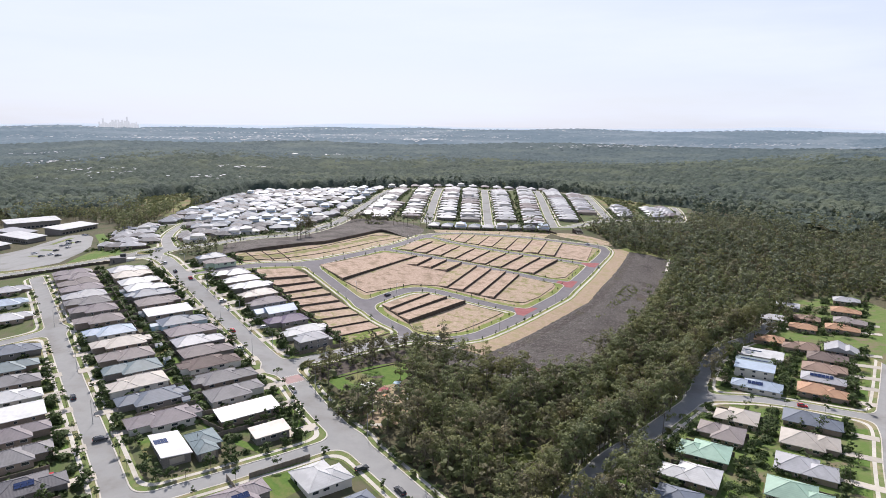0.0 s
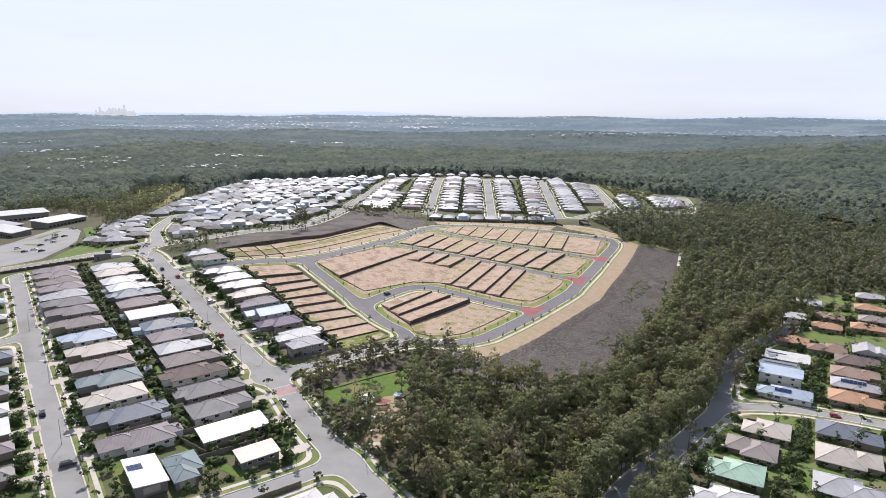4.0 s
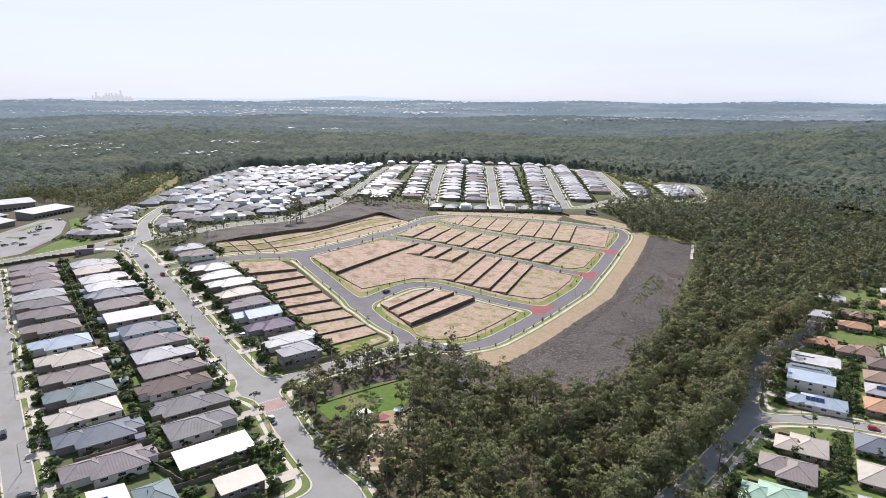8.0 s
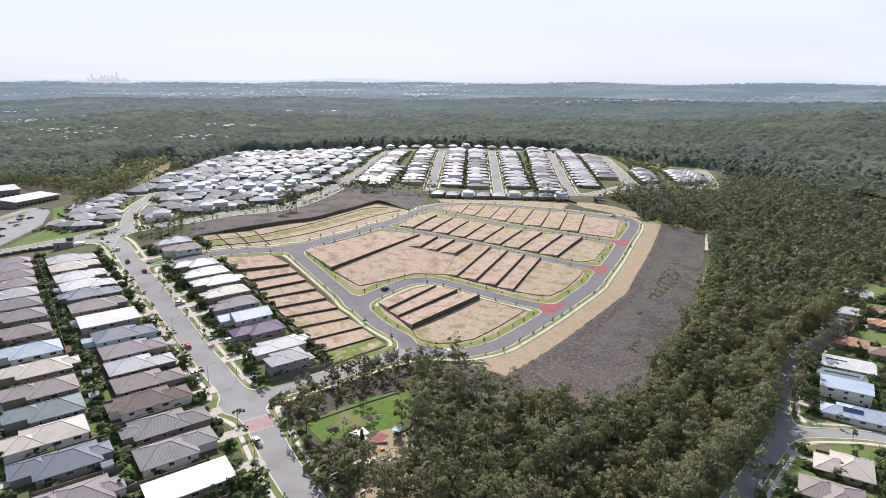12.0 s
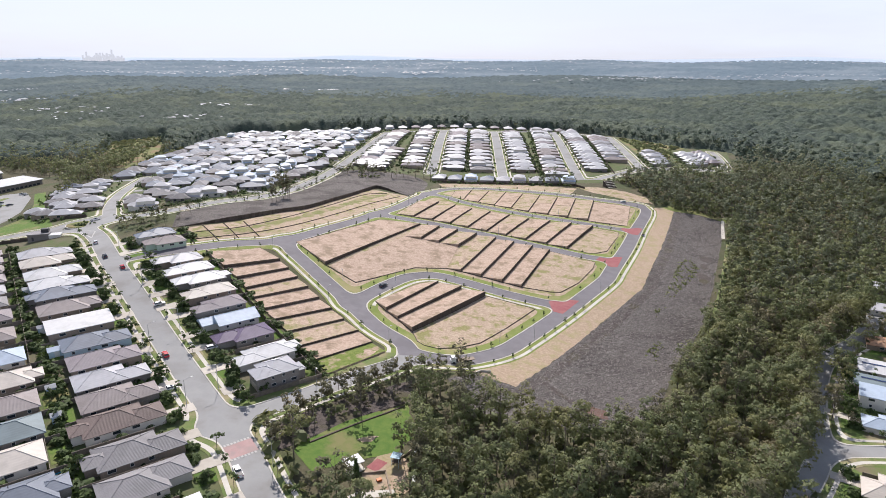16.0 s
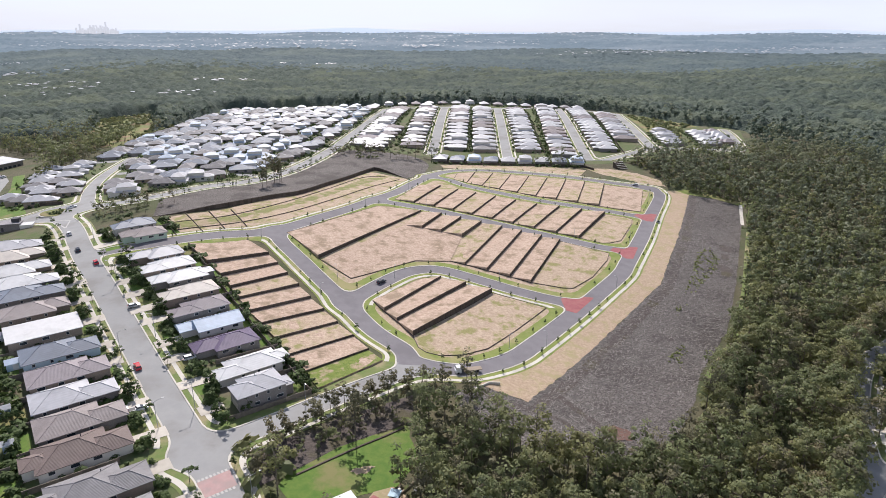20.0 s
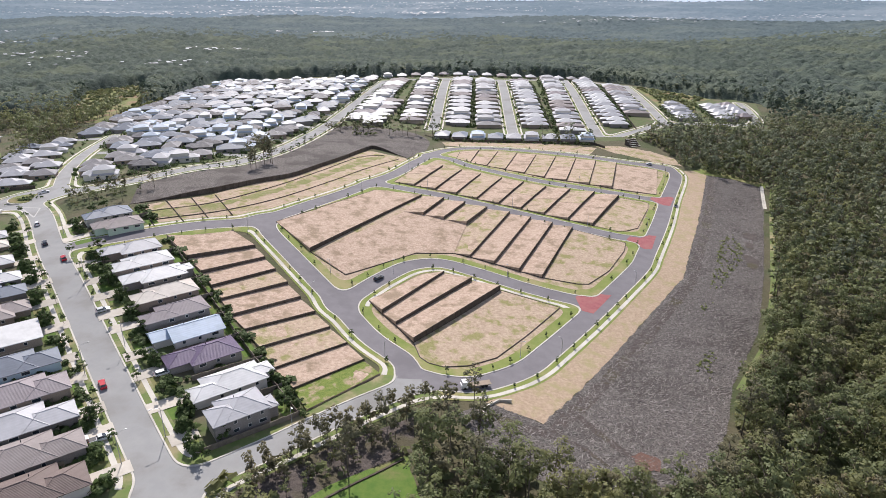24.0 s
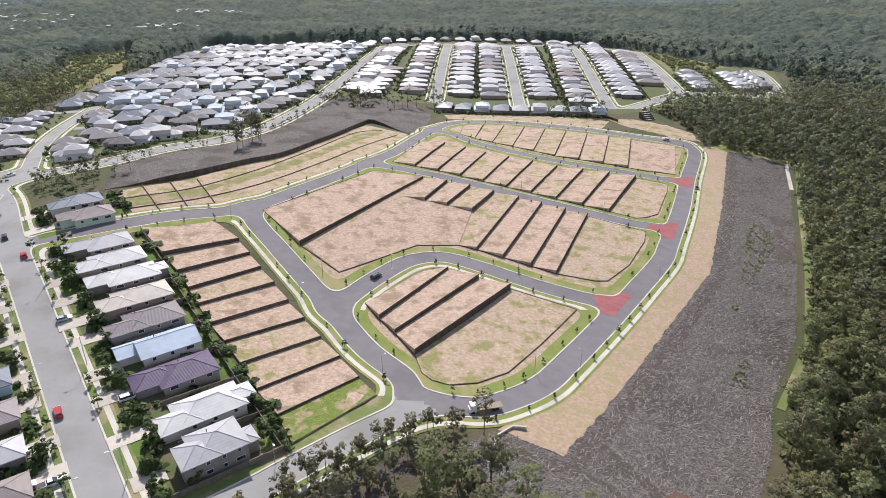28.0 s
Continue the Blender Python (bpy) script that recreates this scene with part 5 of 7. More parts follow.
# tall trees leaning over the forest road
line = LINES["forest_road"]
ex, ey = [], []
for p, q in zip(line[:-4], line[1:]):
    u = (q - p) / np.linalg.norm(q - p)
    for off in (4.6, 6.6):
        ex.append(p[0] - u[1] * off + rng.uniform(-1, 1))
        ey.append(p[1] + u[0] * off + rng.uniform(-1, 1))
plant(near_kinds, np.array(ex), np.array(ey), 0.85, 1.2, "tall gum trees leaning over the forest road")
px, py = wild(-60, 520, 200, 520, 6.8, rng, 0.97, 1.0)
px2, py2 = wild(240, 420, -130, 200, 7.0, rng, 0.97, 1.0)
px, py = np.r_[px, px2], np.r_[py, py2]
# the share of trees in the haze-tinted leaf colour grows with distance
hazed = rng.random(len(px)) < np.clip((np.hypot(px, py) - 250) / 350, 0, 0.75)
plant(mid_kinds, px[~hazed], py[~hazed], 0.65, 1.15, "olive-green gum forest on the slopes", 0.12)
plant(mid_kinds, px[hazed], py[hazed], 0.65, 1.15, "grey-green gum forest on the slopes", 0.0, "leaf_mid")
ux_, uy_ = wild(-60, 420, -130, 480, 4.4, rng, 0.9, 1.0)
v_, f_, n_ = scatter([spray(rng, 7, 1.05, 1.9) for _ in range(4)], np.stack([ux_, uy_, land(ux_, uy_) + 1.0], -1), rng.uniform(0.5, 1.3, len(ux_)), rng.uniform(0, 6.28, len(ux_)))
tagged(new("undergrowth", quads("undergrowth", v_, f_, M["leaf"], normals=n_)), "olive-green scrub filling the forest floor", "shrubs", kind="stuff")
gx_, gy_ = GLADE[0] + rng.normal(0, 9, 260), GLADE[1] + rng.normal(0, 6, 260)
v_, f_, n_ = scatter([spray(rng, 16, 0.34, 1.2) for _ in range(4)], np.stack([gx_, gy_, land(gx_, gy_) + 0.7], -1), rng.uniform(0.5, 1.5, 260), rng.uniform(0, 6.28, 260))
tagged(new("undergrowth", quads("undergrowth", v_, f_, M["weed_tuft"], normals=n_)), "bright yellow-green shrubs in an opening of the forest", "shrubs", kind="stuff")
px, py = wild(-480, -60, 200, 700, 7.0, rng, 0.98, 1.5)
plant(mid_kinds, px, py, 0.6, 1.05, "gum trees around the school and the estate", 0.12)
px, py = wild(-900, 1000, 200, 1050, 9.5, rng, 0.98)
out = ~((px > -60) & (px < 520) & (py < 520)) & ~((px > -480) & (px < -60) & (py < 700)) & (np.hypot(px, py) < 900)
px, py = px[out], py[out]
# farther trees get the bluer leaf colour, painted as haze
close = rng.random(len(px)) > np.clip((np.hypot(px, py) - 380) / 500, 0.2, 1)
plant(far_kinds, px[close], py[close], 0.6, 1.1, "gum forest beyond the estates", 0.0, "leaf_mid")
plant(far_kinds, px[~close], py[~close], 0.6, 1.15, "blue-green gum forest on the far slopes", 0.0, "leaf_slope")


def bumps(x, y, cell, seed):
    """Rounded crowns of random height, about one to a cell."""
    i, j = np.floor(x / cell), np.floor(y / cell)
    top = np.zeros(x.shape)
    for di in (-1, 0, 1):
        for dj in (-1, 0, 1):
            a_, b_ = i + di, j + dj
            h1 = np.modf(np.abs(np.sin(a_ * 127.1 + b_ * 311.7 + seed) * 43758.5453))[0]
            h2 = np.modf(np.abs(np.sin(a_ * 269.5 + b_ * 183.3 + seed) * 43758.5453))[0]
            d2 = ((x - (a_ + 0.2 + 0.6 * h1) * cell) ** 2 + (y - (b_ + 0.2 + 0.6 * h2) * cell) ** 2) / (cell * 0.75) ** 2
            top = np.maximum(top, (0.45 + 0.55 * np.modf(h1 * 7.3 + h2 * 3.1)[0]) * np.clip(1 - d2, 0, 1) ** 0.6)
    return top


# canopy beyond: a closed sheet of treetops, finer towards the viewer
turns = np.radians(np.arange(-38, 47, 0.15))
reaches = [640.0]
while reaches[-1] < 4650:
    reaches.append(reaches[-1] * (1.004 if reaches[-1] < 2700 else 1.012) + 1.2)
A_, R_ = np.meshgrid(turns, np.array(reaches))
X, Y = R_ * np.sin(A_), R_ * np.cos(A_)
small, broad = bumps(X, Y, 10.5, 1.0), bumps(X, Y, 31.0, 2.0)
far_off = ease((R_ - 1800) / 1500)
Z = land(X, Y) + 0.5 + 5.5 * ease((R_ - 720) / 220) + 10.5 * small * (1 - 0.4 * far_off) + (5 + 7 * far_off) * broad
ids = np.arange(X.size).reshape(X.shape)
mid_x, mid_y = (X[:-1, :-1] + X[1:, 1:]) / 2, (Y[:-1, :-1] + Y[1:, 1:]) / 2
open_ = np.zeros(mid_x.shape, bool)
for ring in CLEAR:
    open_ |= inside(mid_x, mid_y, ring)
open_ |= (np.abs(mid_x) < 430) & (mid_y < 620)
rim = np.zeros(X.shape, bool)
for dj, di in ((0, 0), (0, 1), (1, 0), (1, 1)):
    rim[dj:dj + open_.shape[0], di:di + open_.shape[1]] |= open_
near_edge = rim.astype(float)
for _ in range(7):
    wide = np.pad(near_edge, 1, mode="edge")
    near_edge = np.maximum(rim, (wide[:-2, 1:-1] + wide[2:, 1:-1] + wide[1:-1, :-2] + wide[1:-1, 2:] + near_edge) / 5)
floor_ = land(X, Y) - 0.5
Z = np.where(rim, floor_, floor_ + (Z - floor_) * (1 - near_edge) ** 1.3)
V = np.stack([X, Y, Z], -1).reshape(-1, 3)
quad = np.stack([ids[:-1, :-1], ids[:-1, 1:], ids[1:, 1:], ids[1:, :-1]], -1)
# past about 1750 m the canopy switches to the colour with more painted haze
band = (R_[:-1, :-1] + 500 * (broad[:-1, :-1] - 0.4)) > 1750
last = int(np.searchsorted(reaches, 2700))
keep = ~open_
keep[last:] = False
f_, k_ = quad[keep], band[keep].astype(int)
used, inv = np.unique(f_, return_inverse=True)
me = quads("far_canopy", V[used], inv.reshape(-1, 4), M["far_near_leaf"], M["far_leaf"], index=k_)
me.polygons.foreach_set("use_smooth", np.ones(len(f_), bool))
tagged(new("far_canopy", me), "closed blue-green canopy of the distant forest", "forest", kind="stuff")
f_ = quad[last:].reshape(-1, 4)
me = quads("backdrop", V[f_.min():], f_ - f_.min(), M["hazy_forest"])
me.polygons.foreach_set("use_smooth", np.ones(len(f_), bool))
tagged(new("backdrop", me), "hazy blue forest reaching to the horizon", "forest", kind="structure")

# ---- the dark wall and mulched slope west of the new lots ----
WALL = curve_through([(-124, 266), (-110, 272), (-93, 284), (-73, 308), (-59, 325), (-46, 355), (-35, 381), (-24, 412), (-19, 424), (-12, 420), (-5, 412), (6, 399)], 2.4)
rise = lambda i: 2.3 * float(ease(min(i, len(WALL) - 1 - i) / 14))
wall = tagged(new("retaining_wall"), "long dark sleeper retaining wall with posts below a mulched slope", "retaining wall")
wall.location = (WALL[0][0], WALL[0][1], ht(*WALL[0]))
org = Vector(wall.location)
for i, (p, q) in enumerate(zip(WALL, WALL[1:])):
    u = Vector((q[0] - p[0], q[1] - p[1], 0)).normalized() * 0.15
    n_ = Vector((u.y, -u.x, 0))
    ring = [(p[0] - org.x, p[1] - org.y), (p[0] + n_.x - org.x, p[1] + n_.y - org.y), (q[0] + n_.x - org.x, q[1] + n_.y - org.y), (q[0] - org.x, q[1] - org.y)]
    lo0, lo1 = ht(*p) - org.z, ht(*q) - org.z
    hi0, hi1 = lo0 + rise(i) + 0.15, lo1 + rise(i + 1) + 0.15
    part("sleeper_panel", Shape().prism(ring, [lo0 - 0.6, lo0 - 0.6, lo1 - 0.6, lo1 - 0.6], [hi0, hi0, hi1, hi1]), M["sleeper"], wall)
    part("wall_post", POST, None, wall, at=Matrix.Translation((p[0] + n_.x - org.x, p[1] + n_.y - org.y, lo0 - 0.5)) @ Matrix.Diagonal((1, 1, hi0 - lo0 + 0.65, 1)))
upper = [np.array(p) for p in curve_through([(-132, 300), (-118, 322), (-97, 344), (-84, 368), (-72, 410), (-62, 460), (-50, 500), (-20, 508), (10, 500), (24, 470), (20, 430)], 2.4)]
verts, faces, cols = [], [], 9
for i, p in enumerate(WALL):
    e = np.array(on(upper, i / (len(WALL) - 1)))
    for k in range(cols + 1):
        f = k / cols
        x, y = p + (e - p) * f
        w_ = 1 - float(ease(f * 1.1))
        verts.append((x, y, ht(x, y) + 0.1 + (rise(i) - 0.05) * w_ + (0.25 * noise.noise((x * 0.2, y * 0.2, 3.0)) if 0 < k < cols else 0)))
for i in range(len(WALL) - 1):
    for k in range(cols):
        a = i * (cols + 1) + k
        faces.append((a, a + cols + 1, a + cols + 2, a + 1))
s = Shape()
s.add(verts, [f[::-1] for f in faces])
slope = new("mulched_slope", s.mesh("mulched_slope", M["mulch"]))
tagged(slope, "grey mulched slope above a dark retaining wall", "ground", kind="structure")
for pts in ([(-112, 256), (-88, 270), (-66, 301), (-45, 345), (-26, 390), (-10, 402)], [(-106, 247), (-82, 260), (-60, 284), (-38, 322), (-20, 358), (0, 393)]):
    line = curve_through(pts, 3.0)
    low = tagged(new("low_wall"), "low dark timber edging wall across graded lots", "retaining wall")
    low.location = (*line[0], ht(*line[0]))
    for p, q in zip(line, line[1:]):
        u = Vector((q[0] - p[0], q[1] - p[1], 0)).normalized() * 0.3
        ring = [(p[0] - line[0][0], p[1] - line[0][1]), (p[0] + u.y - line[0][0], p[1] - u.x - line[0][1]), (q[0] + u.y - line[0][0], q[1] - u.x - line[0][1]), (q[0] - line[0][0], q[1] - line[0][1])]
        z0_, z1_ = ht(*p) - low.location.z, ht(*q) - low.location.z
        part("wall_panel", Shape().prism(ring, [z0_ - 0.4, z0_ - 0.4, z1_ - 0.4, z1_ - 0.4], [z0_ + 0.4, z0_ + 0.4, z1_ + 0.4, z1_ + 0.4]), M["sleeper"], low)
drape("grass_strip", rough([(-108, 251), (-84, 265), (-62, 292), (-40, 332), (-22, 371), (-8, 397), (-12, 400), (-25, 384), (-43, 341), (-64, 298), (-86, 268.5), (-112, 258), (-116, 252)], 1.5, 2.2, 3), M["bank_grass"], 0.12, 4, "strip of rough green grass across the graded lots", "lawn")
tops = [(-120.5, 266.3), (-109.5, 271.0), (-99.2, 275.6), (-89.0, 280.2)]
feet = [(-104.2, 240.2), (-93.5, 245.3), (-84.8, 251.0), (-75.5, 256.3)]
for i in range(3):
    ring = [on([tops[i], feet[i]], 0.42), on([tops[i], feet[i]], 0.7), on([tops[i + 1], feet[i + 1]], 0.7), on([tops[i + 1], feet[i + 1]], 0.42)]
    drape("grass_bank", rough(ring, 0.9, 1.8, 7 + i), M["bank_grass"], 0.16, 3, "rough green bank across a stepped lot", "lawn")
for i in range(4):
    step = tagged(new("low_wall"), "low dark timber wall between stepped lots", "retaining wall")
    step.location = (*tops[i], ht(*tops[i]))
    line = [on([tops[i], feet[i]], f / 6) for f in range(7)]
    for p, q in zip(line, line[1:]):
        u = Vector((q[0] - p[0], q[1] - p[1], 0)).normalized() * 0.3
        ring = [(c[0] - tops[i][0] + k * u.y, c[1] - tops[i][1] - k * u.x) for c, k in ((p, 0), (p, 1), (q, 1), (q, 0))]
        z0_, z1_ = ht(*p) - step.location.z, ht(*q) - step.location.z
        part("wall_panel", Shape().prism(ring[::-1], [z1_ - 0.4, z1_ - 0.4, z0_ - 0.4, z0_ - 0.4], [z1_ + 0.6, z1_ + 0.6, z0_ + 0.6, z0_ + 0.6]), M["sleeper"], step)
# bark strips on the two embankments
rng = np.random.default_rng(21)
EMB = [(16, 130), (22, 110), (40, 102), (62, 100), (84, 112), (98, 130), (111, 152), (138, 185), (168, 234), (246, 372), (232, 386), (214, 391), (168, 303), (126, 227), (87, 181), (53, 141), (40, 127), (25, 136)]
qx, qy = rng.uniform(15, 246, 150000), rng.uniform(96, 392, 150000)
ok = inside(qx, qy, EMB)
qx, qy = qx[ok], qy[ok]
n = len(qx)
ang = rng.normal(0.55, 0.75, n) + 0.5 * np.sin(qx * 0.13) * np.sin(qy * 0.11)
ln, wd = rng.uniform(0.6, 3.0, n), rng.uniform(0.05, 0.17, n)
cz = land(qx, qy) + 0.14 + rng.uniform(0.0, 0.07, n)
ux, uy = np.cos(ang) * ln / 2, np.sin(ang) * ln / 2
wx, wy = -np.sin(ang) * wd, np.cos(ang) * wd
tilt = rng.normal(0, 0.03, n)
bv = np.stack([np.stack([qx - ux, qy - uy, cz - 0.03], -1), np.stack([qx + wx, qy + wy, cz + tilt], -1), np.stack([qx + ux, qy + uy, cz - 0.03], -1), np.stack([qx - wx, qy - wy, cz - tilt], -1)], 1).reshape(-1, 3)
tagged(new("bark_mulch", quads("bark_mulch", bv, np.arange(4 * n).reshape(-1, 4), M["mulch_chips"])), "loose grey bark strips strewn on the dark embankment", "mulch", kind="stuff")

# ---- yards: fences, driveways, lawns ----
def panel_mesh(mat, height):
    """One boarded panel with a capping, as a single section drawn along x."""
    prof = [(-0.035, -0.5), (0.035, -0.5), (0.035, height), (0.08, height), (0.08, height + 0.06), (-0.08, height + 0.06), (-0.08, height), (-0.035, height)]
    n = len(prof)
    s = Shape()
    s.add([(0, y, z) for y, z in prof] + [(1, y, z) for y, z in prof], [tuple(range(n - 1, -1, -1)), tuple(range(n, 2 * n))] + [(i, (i + 1) % n, n + (i + 1) % n, n + i) for i in range(n)])
    return s.mesh("fence_panel", mat)


PANEL = panel_mesh(M["fence"], 1.8)
DARK_PANEL = panel_mesh(M["sleeper"], 1.8)


def fence(a, b, mesh=None, label="grey timber paling fence between house yards", group="yard fences", step=4.4):
    d = math.dist(a, b)
    n = max(1, round(d / step))
    base = thing("fence", pose(a[0], a[1], ht(*a), 0, 0, math.degrees(math.atan2(b[1] - a[1], b[0] - a[0]))), label, "fence", group)
    for i in range(n):
        f = i / n
        x, y = a[0] + (b[0] - a[0]) * (f + 0.5 / n), a[1] + (b[1] - a[1]) * (f + 0.5 / n)
        part("fence_panel", mesh or PANEL, None, base, at=Matrix.Translation((f * d, 0, ht(x, y) - ht(*a))) @ Matrix.Diagonal((d / n, 1, 1, 1)))
    return base


def rows_of(group):
    return [h_ for h_ in HOMES if h_[0]["group"] == group]


all_roads = {**ROADS, **FAR_ROADS}
for group in ("houses east of the main road", "houses west of the main road", "houses east of the side street", "houses west of the side street"):
    hs = rows_of(group)
    for (o1, x1, y1, t1, f1, d1), (o2, x2, y2, t2, f2, d2) in zip(hs, hs[1:]):
        if math.dist((x1, y1), (x2, y2)) > 21:
            continue
        mx, my = (x1 + x2) / 2, (y1 + y2) / 2
        fence((mx + AXIS.x * f1 * 6.5, my + AXIS.y * f1 * 6.5), (mx - AXIS.x * f1 * 15, my - AXIS.y * f1 * 15))
for a, b in (((-96, 230), (-29, 127)), ((-28.5, 127), (-50, 112)), ((-199, 246), (-82, 57)), ((-82, 55), (-63.5, 41)), ((-49, 14.3), (-31.5, 26)), ((-56, 14), (-41, -8))):
    fence(a, b, label="long timber paling fence behind the houses")

LAWN_RANDOM = random.Random(8)
for ob, x, y, turn, front, half in HOMES:
    ax = Vector((math.cos(radians(turn)), math.sin(radians(turn)), 0)) * front
    side = Vector((-ax.y, ax.x, 0))
    reach_ = half
    while reach_ < half + 22:
        p = Vector((x, y, 0)) + ax * reach_
        if clearance(p.x, p.y) < 0.25:
            break
        reach_ += 0.5
    else:
        continue
    k = LAWN_RANDOM.choice((-1, 1))
    o = Vector((x, y, 0)) + side * k * 1.6
    w = 2.3
    ring = [o + ax * (half - 0.3) - side * w, o + ax * reach_ - side * w, o + ax * reach_ + side * w, o + ax * (half - 0.3) + side * w]
    drape("driveway", [(p.x, p.y) for p in ring], M["driveway"], 0.29, 4.0, "pale concrete driveway from the street to a garage", "driveway")
    o = Vector((x, y, 0)) - side * k * 3.4
    far_ = max(half + 1.5, reach_ - 3.8)
    ring = [o + ax * (half + 0.6) - side * 3.2, o + ax * far_ - side * 3.2, o + ax * far_ + side * 2.6, o + ax * (half + 0.6) + side * 2.6]
    drape("front_lawn", [(p.x, p.y) for p in ring], M["lawn"], 0.12, 4.0, "mown green front lawn of a house", "lawn")
    o = Vector((x, y, 0)) - ax * (half + 3.2) + side * LAWN_RANDOM.uniform(-1, 1)
    ring = [o - ax * 2.2 - side * 4, o + ax * 2.0 - side * 4, o + ax * 2.0 + side * 4, o - ax * 2.2 + side * 4]
    if LAWN_RANDOM.random() < 0.7:
        drape("back_lawn", [(p.x, p.y) for p in ring], M["lawn"], 0.12, 4.0, "small green back lawn behind a house", "lawn")
for ring in ([(-50, 14), (-38, 22), (-31, 10), (-40, 0)], [(-92, 36), (-86, 39), (-79, 28), (-84, 24)], [(-62, 40), (-50, 33), (-46, 27), (-58, 34)]):
    drape("lawn", ring, M["lawn"], 0.12, 4.0, "bright green mown garden lawn", "lawn")

# ---- garden shrubs, street trees, trees on the slope ----
def tree_thing(name, wood_, green, label, category, group, green_mat):
    base = thing(name, pose(0, 0, -400), label, category, group)
    part("trunk", quads("trunk", *wood_, M["trunk"]), None, base)
    part("crown", quads("crown", green[0], green[1], green_mat, normals=green[2]), None, base)
    return base


g = np.random.default_rng(31)
saplings = [tree_thing("street_tree", *gum(g, h_, r_, c_ + 3, 22, 0.17, 3, 0.25), lab, "tree", "young street trees", M["leaf_garden"]) for h_, r_, c_, lab in (
    (3.4, 0.9, 6, "slim young street tree on the verge"), (4.6, 1.3, 8, "young street tree with a loose round crown"), (2.4, 0.7, 5, "small staked sapling on the verge"))]
yard_trees = [tree_thing("garden_tree", *gum(g, h_, r_, c_ + 5, 34, 0.25, 5, 0.18), lab, "tree", "garden trees", M["leaf_garden"]) for h_, r_, c_, lab in (
    (6.5, 2.0, 11, "leafy dark green garden tree beside a house"), (5.0, 1.9, 10, "bushy garden tree in a front yard"))]
gums = [tree_thing("gum_tree", *gum(g, h_, r_, c_ + 6, 30, 0.28, 6, b_ - 0.15), lab, "tree", "lone gum trees", M["leaf_dry"]) for h_, r_, c_, b_, lab in (
    (14, 2.4, 10, 0.5, "tall thin gum tree with a sparse grey-green crown"), (10, 2.2, 9, 0.4, "slender gum tree beside the footpath"), (17, 2.8, 12, 0.5, "tall gum tree with an open crown"))]


def bush(rng, r, n):
    lobes = []
    for _ in range(5):
        v, f, m = spray(rng, n, 0.21, r * 0.62)
        lobes.append((v + rng.normal(size=3) * (r * 0.42, r * 0.42, r * 0.15) + (0, 0, r * 0.45), f, m))
    return join(lobes)


bushes = []
for r in (0.9, 1.3, 1.8):
    v_, f_, n_ = bush(g, r, 32)
    ob = new("shrub", quads("shrub", v_, f_, M["leaf_garden"], normals=n_))
    ob.location = (0, 0, -400)
    bushes.append(tagged(ob, "rounded dark green garden shrub beside a house", "shrub", "garden shrubs"))
rr = random.Random(12)


def stand(proto, x, y, size=1.0):
    c = copy_thing(proto, pose(x, y, ht(x, y) + 0.1, 0, 0, rr.uniform(0, 360)) @ Matrix.Diagonal((size, size, size * rr.uniform(0.9, 1.15), 1)))
    return c


count = 0
for name, step_, kinds_, off in (("main_road", 9.5, (0, 0, 1), 1.3), ("side_street", 10, (0, 1), 1.3), ("strip_road", 9.0, (2, 2, 0), 1.6), ("upper_road", 10, (2, 2, 0), 1.6), ("middle_street", 9.5, (2,), 1.6), ("upper_street", 10, (2,), 1.6),
                                 ("inner_street", 9, (2,), 1.6), ("cross_street", 12, (1, 1, 0), 1.6), ("boundary_road", 11, (1, 0), 1.5), ("east_street", 14, (1,), 1.5)):
    line, w = LINES[name], all_roads[name][1]
    d = 4.0
    for p, q in zip(line, line[1:]):
        d += math.dist(p, q)
        if d < step_:
            continue
        d = 0
        u = Vector((q[0] - p[0], q[1] - p[1], 0)).normalized()
        for sgn in (-1, 1):
            x, y = p[0] - u.y * sgn * (w + off), p[1] + u.x * sgn * (w + off)
            if clearance(x, y) < 0.8 or y > 470 or y < -30 or rr.random() < 0.12:
                continue
            stand(saplings[rr.choice(kinds_)], x, y, rr.uniform(0.75, 1.2) * (0.72 if max(kinds_) == 2 else 1.0))
            count += 1
for ob, x, y, turn, front, half in HOMES:
    ax = Vector((math.cos(radians(turn)), math.sin(radians(turn)), 0)) * front
    side = Vector((-ax.y, ax.x, 0))
    for _ in range(4):
        p = Vector((x, y, 0)) + ax * (half + rr.uniform(1.0, 4.0)) + side * rr.choice((-1, 1)) * rr.uniform(3.8, 5.6)
        if clearance(p.x, p.y) > 3.8:
            stand(bushes[rr.randrange(3)], p.x, p.y, rr.uniform(0.7, 1.2))
    for _ in range(rr.choice((1, 1, 2))):
        p = Vector((x, y, 0)) + ax * (half + rr.uniform(1.5, 5.0)) + side * rr.choice((-1, 1)) * 5.2
        if clearance(p.x, p.y) > 3.4:
            stand(yard_trees[rr.randrange(2)], p.x, p.y, rr.uniform(0.6, 1.0))
    if rr.random() < (0.95 if x > 60 else 0.55):
        p = Vector((x, y, 0)) - ax * (half + rr.uniform(2.5, 4.5)) + side * rr.uniform(-5, 5)
        stand(yard_trees[rr.randrange(2)], p.x, p.y, rr.uniform(0.5, 0.85))
